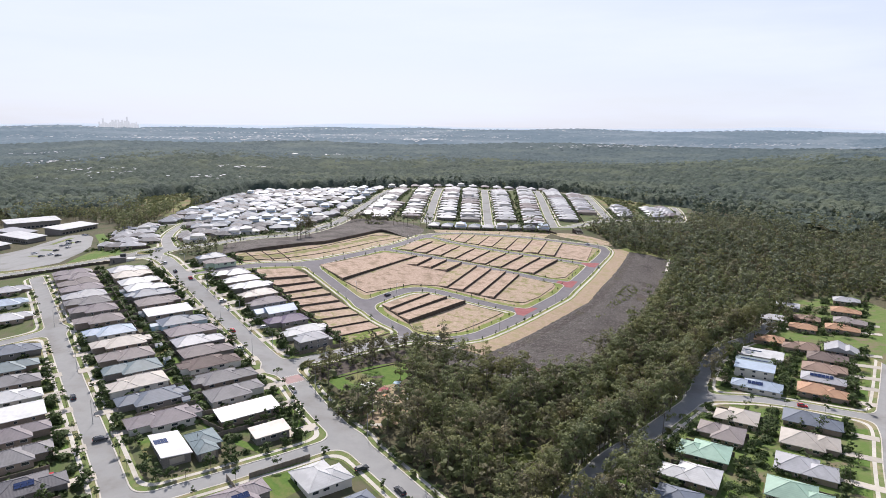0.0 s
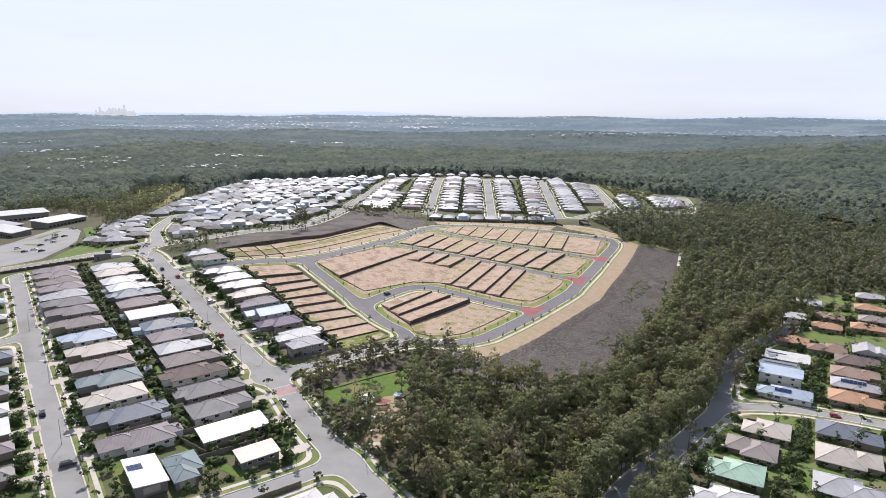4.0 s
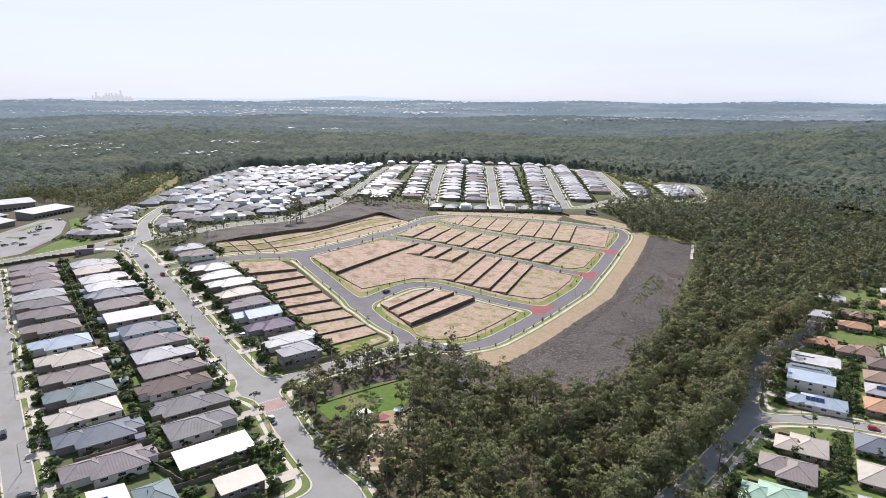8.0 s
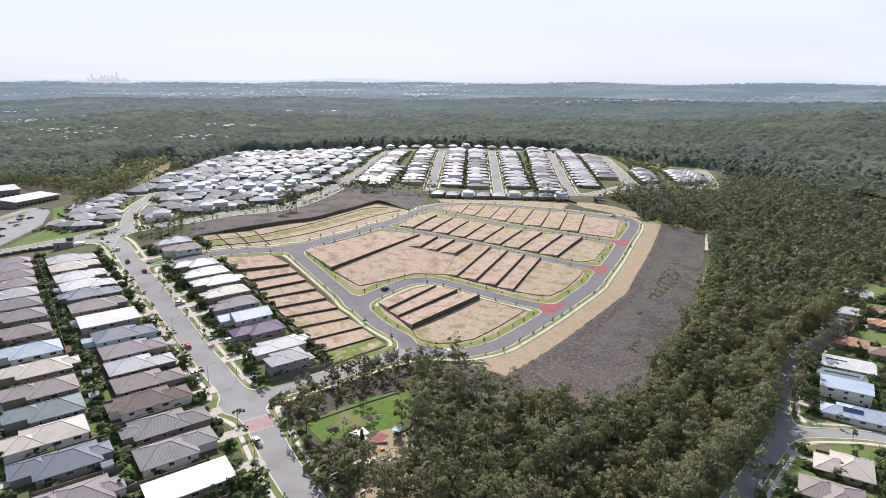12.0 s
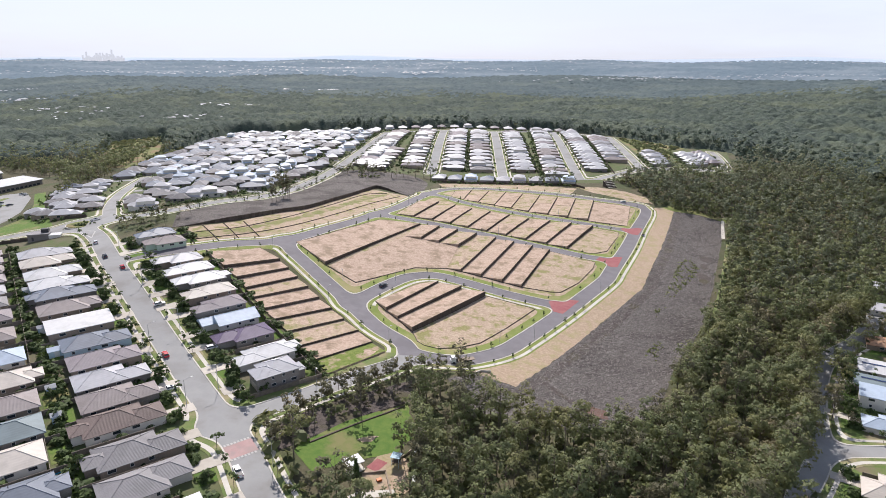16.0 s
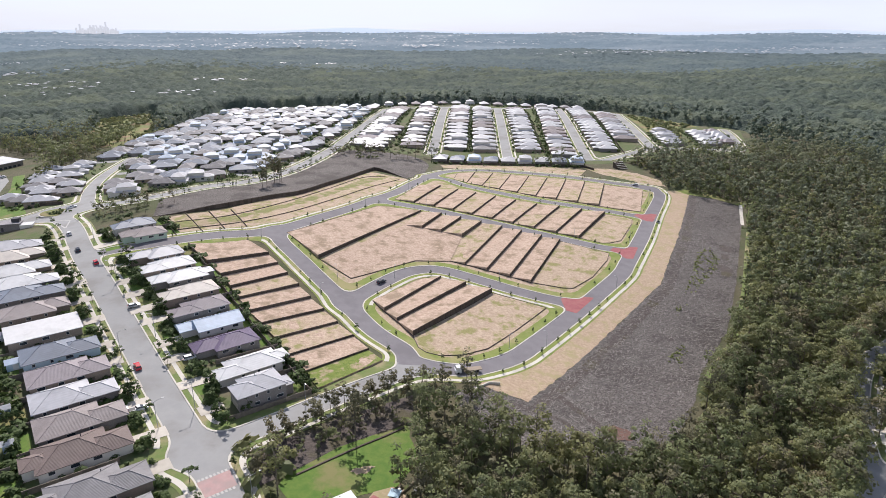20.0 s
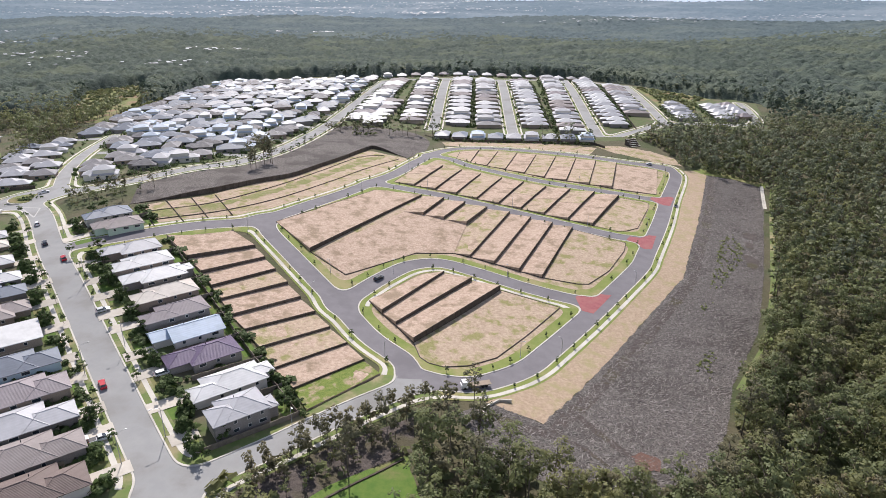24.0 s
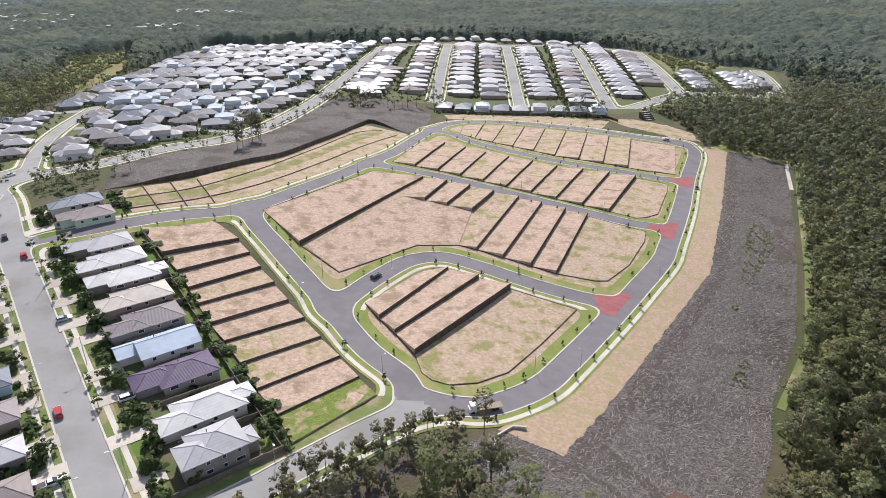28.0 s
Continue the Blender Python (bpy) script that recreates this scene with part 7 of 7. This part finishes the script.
# shrubs crowding the yards of the far estate
fx, fy = [], []
q = np.random.default_rng(9)
for x, y, turn in placed:
    for k in range(8):
        fx.append(x - math.cos(radians(turn)) * q.uniform(11, 15) + q.uniform(-6, 6) * math.sin(radians(turn)))
        fy.append(y - math.sin(radians(turn)) * q.uniform(11, 15) + q.uniform(-6, 6) * math.cos(radians(turn)))
    for k in range(5):
        side_ = q.choice((-1, 1)) * q.uniform(6.0, 7.2)
        along_ = q.uniform(-9, 9)
        fx.append(x + math.cos(radians(turn)) * along_ - side_ * math.sin(radians(turn)))
        fy.append(y + math.sin(radians(turn)) * along_ + side_ * math.cos(radians(turn)))
    for k in range(2):
        fx.append(x + math.cos(radians(turn)) * q.uniform(11, 14) + q.uniform(-6, 6) * math.sin(radians(turn)))
        fy.append(y + math.sin(radians(turn)) * q.uniform(11, 14) + q.uniform(-6, 6) * math.cos(radians(turn)))
fx, fy = np.array(fx), np.array(fy)
m = clearance(fx, fy) > 1.0
fx, fy = fx[m], fy[m]
v_, f_, n_ = scatter([spray(q, 9, 0.62, 1.6) for _ in range(3)], np.stack([fx, fy, land(fx, fy) + 0.7], -1), q.uniform(0.6, 1.3, len(fx)), q.uniform(0, 6.28, len(fx)))
tagged(new("estate_shrubs", quads("estate_shrubs", v_, f_, M["leaf_garden"], normals=n_)), "dark green shrubs crowding the yards of the far estate", "shrubs", kind="stuff")

hx_, hy_ = [], []
for ob, x, y, turn, front, half in HOMES:
    ax = Vector((math.cos(radians(turn)), math.sin(radians(turn)), 0)) * front
    side = Vector((-ax.y, ax.x, 0))
    for k in range(26):
        al = q.uniform(-half - 7, -half - 3) if k % 2 else q.uniform(half + 0.8, half + 3.6)
        p = Vector((x, y, 0)) + ax * al + side * q.choice((-1, 1)) * q.uniform(3.4, 6.6)
        hx_.append(p.x)
        hy_.append(p.y)
    for k in range(6):
        p = Vector((x, y, 0)) + ax * q.uniform(-half, half) + side * (6.9 if k % 2 else -6.9)
        hx_.append(p.x)
        hy_.append(p.y)
hx_, hy_ = np.array(hx_), np.array(hy_)
m = clearance(hx_, hy_) > 4.4
hx_, hy_ = hx_[m], hy_[m]
v_, f_, n_ = scatter([spray(q, 20, 0.42, 1.15) for _ in range(4)], np.stack([hx_, hy_, land(hx_, hy_) + 0.5], -1), q.uniform(0.6, 1.9, len(hx_)), q.uniform(0, 6.28, len(hx_)))
tagged(new("garden_hedges", quads("garden_hedges", v_, f_, M["leaf_garden"], normals=n_)), "dark green hedges and garden plants around the houses", "shrubs", kind="stuff")

# ---- the distance: houses among the trees, skyline, hills ----
town, tmat = Shape(), M["far_town"]
q = random.Random(17)


def specks(cx_, cy_, sx_, sy_, n, size=1.0):
    for _ in range(n):
        x, y = q.gauss(cx_, sx_), q.gauss(cy_, sy_)
        w, d, hgt = q.uniform(6, 13) * size, q.uniform(6, 10) * size, q.uniform(2, 4) * size
        z = ht(x, y) + (7 if y < 1000 else 13 if y < 2000 else 21)
        hip(town, None, x - w / 2, y - d / 2, x + w / 2, y + d / 2, z + hgt, 16)


for args in ((-1045, 1800, 60, 20, 26, 0.9), (-855, 1450, 60, 25, 22, 0.9), (-651, 1198, 45, 22, 26, 0.85), (-570, 1120, 40, 20, 20, 0.8), (-355, 1030, 30, 14, 22, 0.8), (-358, 1246, 20, 12, 8, 0.9), (-319, 1264, 16, 10, 6, 0.9), (-217, 1807, 45, 14, 14, 1.1), (-600, 1026, 60, 16, 14, 0.7), (582, 600, 9, 5, 4, 0.9), (-1066, 2676, 420, 70, 130, 1.0), (-500, 2850, 420, 50, 120, 1.0),
             (-300, 3300, 600, 60, 150, 1.0), (119, 2869, 60, 30, 40, 1.3), (350, 3100, 330, 40, 80, 1.0), (770, 2236, 160, 40, 50, 0.9), (1238, 2400, 220, 40, 90, 0.9), (1622, 2340, 160, 50, 60, 0.9), (1694, 2040, 70, 40, 24, 0.9), (-2300, 3600, 700, 120, 150, 1.1), (400, 3900, 900, 60, 180, 1.2), (2500, 3400, 500, 100, 60, 1.1)):
    specks(*args)
tagged(new("distant_town", town.mesh("distant_town", tmat)), "pale roofs of distant suburbs scattered in the forest", "houses", kind="stuff")
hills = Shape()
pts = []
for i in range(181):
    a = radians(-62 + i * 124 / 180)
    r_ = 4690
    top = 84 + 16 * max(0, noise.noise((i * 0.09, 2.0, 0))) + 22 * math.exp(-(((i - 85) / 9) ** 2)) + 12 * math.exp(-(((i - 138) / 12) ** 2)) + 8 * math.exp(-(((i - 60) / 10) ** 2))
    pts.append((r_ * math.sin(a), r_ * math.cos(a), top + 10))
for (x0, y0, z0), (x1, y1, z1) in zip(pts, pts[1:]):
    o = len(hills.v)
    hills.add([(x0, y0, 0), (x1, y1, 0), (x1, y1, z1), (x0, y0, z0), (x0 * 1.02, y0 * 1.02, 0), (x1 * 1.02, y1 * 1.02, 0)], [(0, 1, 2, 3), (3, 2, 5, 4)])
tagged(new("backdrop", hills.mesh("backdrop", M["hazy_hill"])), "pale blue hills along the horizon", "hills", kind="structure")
sky_line = Shape()
for i in range(34):
    a = radians(-25.2 + i * 0.085 + q.uniform(-0.03, 0.03))
    r_ = 4640
    x, y = r_ * math.sin(a), r_ * math.cos(a)
    w = q.uniform(3, 6)
    hgt = 92 + q.uniform(4, 26) + (34 if i in (3, 24) else 0) + (14 if 9 < i < 26 else 0)
    sky_line.box(x - w, y - 4, 60, x + w, y + 4, hgt)
tagged(new("city_skyline", sky_line.mesh("city_skyline", M["hazy_city"])), "faint hazy towers of a far city on the horizon", "city", kind="stuff")

# ---- edging of the building blocks ----
def edging(line, closed=True):
    pts = line + line[:1] if closed else line
    base = thing("lot_edging", pose(*pts[0], ht(*pts[0])), "thin dark sleeper edging round a building block", "edging", "lot edgings")
    o = pts[0]
    for a, b in zip(pts, pts[1:]):
        d = math.dist(a, b)
        if d < 0.5:
            continue
        n = max(1, round(d / 11))
        u = Vector((b[0] - a[0], b[1] - a[1], 0)).normalized()
        w = Vector((-u.y, u.x, 0)) * 0.13
        for i in range(n):
            p = Vector((a[0] + (b[0] - a[0]) * i / n, a[1] + (b[1] - a[1]) * i / n, 0))
            q_ = Vector((a[0] + (b[0] - a[0]) * (i + 1) / n, a[1] + (b[1] - a[1]) * (i + 1) / n, 0))
            zp, zq = ht(p.x, p.y) - ht(*o), ht(q_.x, q_.y) - ht(*o)
            ring = [(c.x - o[0], c.y - o[1]) for c in (p - w, q_ - w, q_ + w, p + w)]
            part("sleeper", Shape().prism(ring, [zp - 0.4, zq - 0.4, zq - 0.4, zp - 0.4], [zp + 0.34, zq + 0.34, zq + 0.34, zp + 0.34]), M["sleeper"], base)


aprons = [[(4, 167.5), (5.9, 158.8), (8.6, 155.6), (13.4, 153.7), (22, 155.1), (31.8, 160.5), (45.1, 175.6), (62, 196), (40.4, 208), (4.3, 167.5)],
          [(60.4, 219.3), (74, 215.2), (79.2, 215.4), (91.8, 227.6), (105.5, 248), (109.6, 257.5), (108, 258.2), (86.4, 269.8)],
          [on(S1, 0.905), (110, 271), (115.5, 273), (123.1, 278.1), (141.6, 312), (145.5, 322), (143, 324), on(S2, 0.905)]]
for ring in aprons:
    drape("soil_apron", ring, M["dry_soil"], 0.24, 4, "broad corner lot of bare graded soil with a rounded outline")
edging(L[:3] + aprons[0][:-2] + T[-2::-1])
edging([(-13, 313), (-56, 254), (-37, 228), (-22, 212.5), (7, 237)] + SB[3:-1] + aprons[1][1:-1] + NB[-2::-1])
edging([on(S1, i / 8) for i in range(8)] + aprons[2][1:-1] + [on(S2, 1 - i / 8) for i in range(1, 9)])
edging([on(U1, i / 8) for i in range(9)] + [on(U2, 1 - i / 8) for i in range(9)])
edging(NE[:], False)

# ---- weeds and scours on the embankment ----
g = np.random.default_rng(77)
wx_, wy_ = g.uniform(100, 190, 9000), g.uniform(150, 300, 9000)
m = np.zeros(len(wx_), bool)
for ring in ([(166, 274), (180, 287), (175, 266), (165, 249), (148, 230), (137, 216), (134, 219), (146, 238)], [(122, 203), (130, 209), (130, 204), (121, 196)], [(100, 160), (112, 172), (114, 168), (104, 154)]):
    m |= inside(wx_, wy_, ring)
m &= (np.sin(wx_ * 0.7) * np.sin(wy_ * 0.45 + 1) + g.normal(0, 0.5, len(wx_))) > -0.1
v_, f_, n_ = scatter([spray(g, 8, 0.3, 0.5) for _ in range(3)], np.stack([wx_[m], wy_[m], land(wx_[m], wy_[m]) + 0.2], -1), g.uniform(0.5, 1.2, m.sum()), g.uniform(0, 6.28, m.sum()))
tagged(new("weeds", quads("weeds", v_, f_, M["weed_tuft"], normals=n_)), "pale green weeds sprouting on the mulched embankment", "weeds", kind="stuff")
for ring in ([(186, 288), (191, 291.5), (195, 291), (193, 283), (188, 280), (184, 283)], [(170, 258), (174, 258), (176, 253), (172, 245), (167, 240), (165, 244), (168, 251)], [(181, 276), (185, 275), (181, 267), (178, 269)]):
    drape("scour", rough(ring, 0.9, 1.2, 5), M["dark_mulch"], 0.24, 2, "dark wet scour in the mulched embankment", "scour")

drape("gully", rough([(51.5, 134), (56, 126), (61, 118), (66, 111), (64.5, 110), (59, 116.5), (54, 124), (50.5, 131)], 0.5, 1.3, 9), M["dark_mulch"], 0.16, 2, "dark gully washed down the mulched embankment", "gully")
drape("gully", rough([(42.5, 123), (46, 121), (50, 117.5), (55, 110.5), (54, 110), (48.5, 117), (44, 121)], 0.4, 1.3, 12), M["dark_mulch"], 0.16, 2, "dark wheel rut down the mulched embankment", "gully")
drape("scour", rough([(62, 115), (66, 117), (70, 114), (69, 109), (64, 109)], 0.8, 1.2, 4), M["red_clay"], 0.19, 2, "wet red clay washed out at the gully foot", "scour")

# ---- more of the park ----
drape("mulch_bed", [(-46, 93), (-39.6, 100), (-18.3, 115), (3, 128), (3, 114), (-17.8, 101.5), (-29.4, 91), (-38, 85)], M["dark_mulch"], 0.09, 4, "dark mulched slope under young trees beside the road", "mulch bed")
low = thing("park_wall", pose(-28, 90, ht(-28, 90)), "low dark retaining wall above the park lawn", "retaining wall")
wall_pts = [(-28, 90), (-20, 96), (-11.5, 102.2), (-6, 106), (0, 110.5)]
for a, b in zip(wall_pts, wall_pts[1:]):
    u = Vector((b[0] - a[0], b[1] - a[1], 0)).normalized()
    w = Vector((-u.y, u.x, 0)) * 0.25
    za, zb = ht(*a) - low.location.z, ht(*b) - low.location.z
    part("wall_panel", Shape().prism([(p[0] + k * w.x + 28, p[1] + k * w.y - 90) for p, k in ((a, -1), (b, -1), (b, 1), (a, 1))], [za - 0.4, zb - 0.4, zb - 0.4, za - 0.4], [za + 0.35, zb + 0.35, zb + 0.35, za + 0.35]), M["sleeper"], low)
drape("sand_patch", rough([(-14.5, 91.6), (-11, 93.6), (-8, 93.6), (-9, 91.4), (-12.5, 90.4)], 0.6, 1.0), M["sand"], 0.12, 2, "worn sandy patch in the park lawn", "ground")
drape("dry_bed", [(-21, 58), (-13, 62), (-4, 64), (2, 62), (0, 52), (-10, 47), (-18, 49)], M["sand"], 0.09, 3, "dry sandy garden bed with thin trees", "ground")
drape("park_path", [(-16.5, 47.5), (-11.5, 50.8), (-4, 51.2), (-4, 49.6), (-11, 49), (-16, 45.5)], M["concrete"], 0.16, 2, "pale concrete path winding into the park", "path")
v_, f_ = [], []
for k in range(9):
    v0, f0, n0 = spray(g, 44, 0.24, 1.5 - k * 0.14)
    v_.append((v0 + (0, 0, 0.9 + k * 0.75), f0, n0))
conifer = thing("conifer", at_ground(-13.2, 73.2), "dark narrow conical conifer beside the picnic shelter", "tree")
part("trunk", Shape().tube((0, 0, -0.4), (0, 0, 6.5), 0.14, 0.04, 6), M["trunk"], conifer)
v_, f_, n_ = join(v_)
part("crown", quads("crown", v_, f_, M["leaf_garden"], normals=n_), None, conifer, "dense dark green needle crown")
tube = thing("long_slide", at_ground(2.0, 78, 0), "long pale wavy slide down the playground bank", "playground")
chute = [(0.9, 7, 1.6), (0.4, 4, 1.3), (0.9, 1, 1.0), (0.2, -2, 0.7), (0.3, -5, 0.35), (-0.5, -7.4, 0.2)]
for a, b in zip(chute, chute[1:]):
    part("chute", Shape().tube(a, b, 0.42, 0.42, 8), M["frame"], tube)
for x, y, z in chute[:4]:
    part("support", Shape().tube((x, y, -0.5), (x, y, z), 0.06, 0.06, 5), M["steel"], tube)
rock = Shape().box(-0.7, -0.5, -0.2, 0.7, 0.5, 0.7)
seat = thing("playground_cube", at_ground(-7.2, 73.4, 25), "bright orange play cube on the soft fall", "playground")
part("body", rock, material("orange_plastic", (0.6, 0.16, 0.03), (0.55, 0.14, 0.03), 1.0, 0.5), seat)
for pts in ([(-11.8, 76.2), (-5.5, 77), (-3.6, 66.5)], [(-3.6, 80.5), (2.6, 87.6)]):
    for a, b in zip(pts, pts[1:]):
        t_ = thing("seat_wall", pose(*a, ht(*a), 0, 0, math.degrees(math.atan2(b[1] - a[1], b[0] - a[0]))), "low pale block seating wall round the playground", "wall", "seat walls")
        part("block_wall", Shape().box(0, -0.2, -0.6, math.dist(a, b), 0.2, 0.45), M["cap"], t_)

# ---- pools, sheds ----
def pool(x, y, turn, w=5.5, d=3.0):
    base = thing("swimming_pool", at_ground(x, y, turn, 0.1), "small blue back-yard swimming pool with pale coping", "swimming pool", "back-yard pools")
    s = Shape()
    for x0, y0, x1, y1 in ((-w / 2 - 0.6, -d / 2 - 0.6, w / 2 + 0.6, -d / 2), (-w / 2 - 0.6, d / 2, w / 2 + 0.6, d / 2 + 0.6), (-w / 2 - 0.6, -d / 2, -w / 2, d / 2), (w / 2, -d / 2, w / 2 + 0.6, d / 2)):
        s.box(x0, y0, -0.4, x1, y1, 0.22)
    part("coping", s, M["concrete"], base)
    part("water", Shape().box(-w / 2, -d / 2, -0.4, w / 2, d / 2, 0.1), M["water"], base)


def shed(x, y, turn, roof="sky", w=5.0, d=4.0):
    base = thing("garden_shed", at_ground(x, y, turn), f"small back-yard shed with {ROOF_WORDS[roof]} roof", "shed", "garden sheds")
    part("wall", Shape().box(-w / 2, -d / 2, -0.5, w / 2, d / 2, 2.3), M["blue_wall"], base)
    s = Shape()
    v = [(-w / 2 - 0.3, -d / 2 - 0.3, 2.3), (w / 2 + 0.3, -d / 2 - 0.3, 2.3), (w / 2 + 0.3, d / 2 + 0.3, 2.3), (-w / 2 - 0.3, d / 2 + 0.3, 2.3), (-w / 2 - 0.3, 0, 3.3), (w / 2 + 0.3, 0, 3.3)]
    s.add(v, [(0, 1, 5, 4), (2, 3, 4, 5), (1, 2, 5), (3, 0, 4), (3, 2, 1, 0)])
    part("roof", s, R[roof], base)
    part("door", Shape().box(-0.8, -d / 2 - 0.06, 0, 0.8, -d / 2 + 0.02, 2.0), M["frame"], base)


pool(-91.5, 78, 33)
shed(-123, 139, 33)
for x, y, rk in ((-104, 100, "white"), (-136, 155, "pale"), (-113, 115, "white"), (-160, 190, "white"), (-84, 63, "pale")):
    shed(x, y, 33, rk, 2.6, 2.2)

# ---- lush gardens of the eastern estate ----
ex, ey, ez = [], [], []
for ob, x, y, turn, front, half in rows_of("houses in the eastern estate"):
    u = Vector((math.cos(radians(turn)), math.sin(radians(turn)), 0)) * front
    v = Vector((-u.y, u.x, 0))
    for k in range(22):
        al, sd = g.uniform(-half - 9, half + 7), g.choice((-1, 1)) * g.uniform(6.6, 8.2)
        if k % 2:
            al, sd = (-half - g.uniform(2.5, 8)) if k % 4 == 1 else half + g.uniform(1.5, 4), g.uniform(-7, 7)
        p = Vector((x, y, 0)) + u * al + v * sd
        if clearance(p.x, p.y) > 3.6 and all(abs((p.x - hx) * math.cos(radians(ht_)) + (p.y - hy) * math.sin(radians(ht_))) > hd + 0.8 or abs(-(p.x - hx) * math.sin(radians(ht_)) + (p.y - hy) * math.cos(radians(ht_))) > 6.5 for _, hx, hy, ht_, _, hd in rows_of("houses in the eastern estate")):
            ex.append(p.x)
            ey.append(p.y)
ex, ey = np.array(ex), np.array(ey)
v_, f_, n_ = scatter([bush(g, r_, 13) for r_ in (1.3, 1.8, 2.2)], np.stack([ex, ey, land(ex, ey)], -1), g.uniform(0.5, 1.15, len(ex)), g.uniform(0, 6.28, len(ex)))
tagged(new("garden_shrubs", quads("garden_shrubs", v_, f_, M["leaf_garden"], normals=n_)), "lush dark green shrubs between the houses of the eastern estate", "shrubs", kind="stuff")
some = g.random(len(ex)) < 0.24
plant(near_kinds[2:3] + near_kinds[5:7], ex[some], ey[some], 0.35, 0.75, "leafy garden trees of the eastern estate", 0.1, "leaf_garden")

# ---- rows of young trees by the roundabout and along the boundary road ----
tx = np.array([-158, -147, -147, -144, -141, -138, -135, -132, -129.5, -151, -154, -143, -137, -126, -121])
ty = np.array([281, 265, 272, 276.5, 272, 275, 277, 281, 271.5, 268, 275, 268, 283, 285, 290])
plant(near_kinds[2:3] + near_kinds[5:7], tx, ty, 0.4, 0.7, "young dark gum trees beside the roundabout", 0.2)
line = LINES["boundary_road"]
bx_, by_ = [], []
for p, q_ in zip(line[14:-3], line[15:]):
    u = (q_ - p) / np.linalg.norm(q_ - p)
    for off in (-7.4, 7.2):
        if g.random() < 0.34:
            bx_.append(p[0] - u[1] * off + g.uniform(-0.6, 0.6))
            by_.append(p[1] + u[0] * off + g.uniform(-0.6, 0.6))
plant(near_kinds[6:7], np.array(bx_), np.array(by_), 0.35, 0.7, "young street trees along the boundary road", 0.0, "leaf_garden")

# ---- white teeth painted on the main road's threshold, thin trees on the mulched slope ----
for (ax, ay), (bx2, by2), out in (((-52.2, 87.1), (-45.3, 91.8), -1), ((-49.2, 81.5), (-42, 86.4), 1)):
    d = Vector((bx2 - ax, by2 - ay, 0)).normalized()
    w = Vector((d.y, -d.x, 0)) * out
    for i in range(8):
        p = Vector((ax, ay, 0)) + d * (0.35 + i * 1.0)
        drape("road_marking", [(c.x, c.y) for c in (p, p + d * 0.6, p + d * 0.6 + w * 0.9, p + w * 0.9)], paint, 0.15, 4, "white painted tooth at the red threshold", "road marking")
sx, sy = g.uniform(-46, 4, 130), g.uniform(84, 130, 130)
m = inside(sx, sy, [(-45, 93), (-38.6, 100), (-18.3, 114), (3, 127), (3, 115), (-17.8, 103), (-29.4, 92), (-38, 86)]) & (clearance(sx, sy) > 3.6)
plant([near_kinds[6], near_kinds[2]], sx[m], sy[m], 0.3, 0.6, "thin young gum trees on the mulched slope by the park", 0.5)
plant([near_kinds[6]], g.uniform(-26, -14, 26), g.uniform(50, 62, 26), 0.3, 0.6, "thin trees in the dry garden bed", 0.6)
px, py = -183 + g.normal(0, 2.8, 34), 288.8 + g.normal(0, 2.8, 34)
v_, f_, n_ = scatter([spray(g, 12, 0.4, 0.8) for _ in range(3)], np.stack([px, py, land(px, py) + 0.6], -1), g.uniform(0.6, 1.2, 34), g.uniform(0, 6.28, 34))
tagged(new("island_planting", quads("island_planting", v_, f_, M["leaf_garden"], normals=n_)), "low dark shrubs planted on the roundabout island", "shrubs", kind="stuff")
drape("soil_strip", rough([(152, 452), (160, 434), (186, 412), (203, 408), (204, 424), (192, 440), (172, 452)], 0.8), M["dry_soil"], 0.1, 4, "bare soil and dry grass beside a stepped wall")
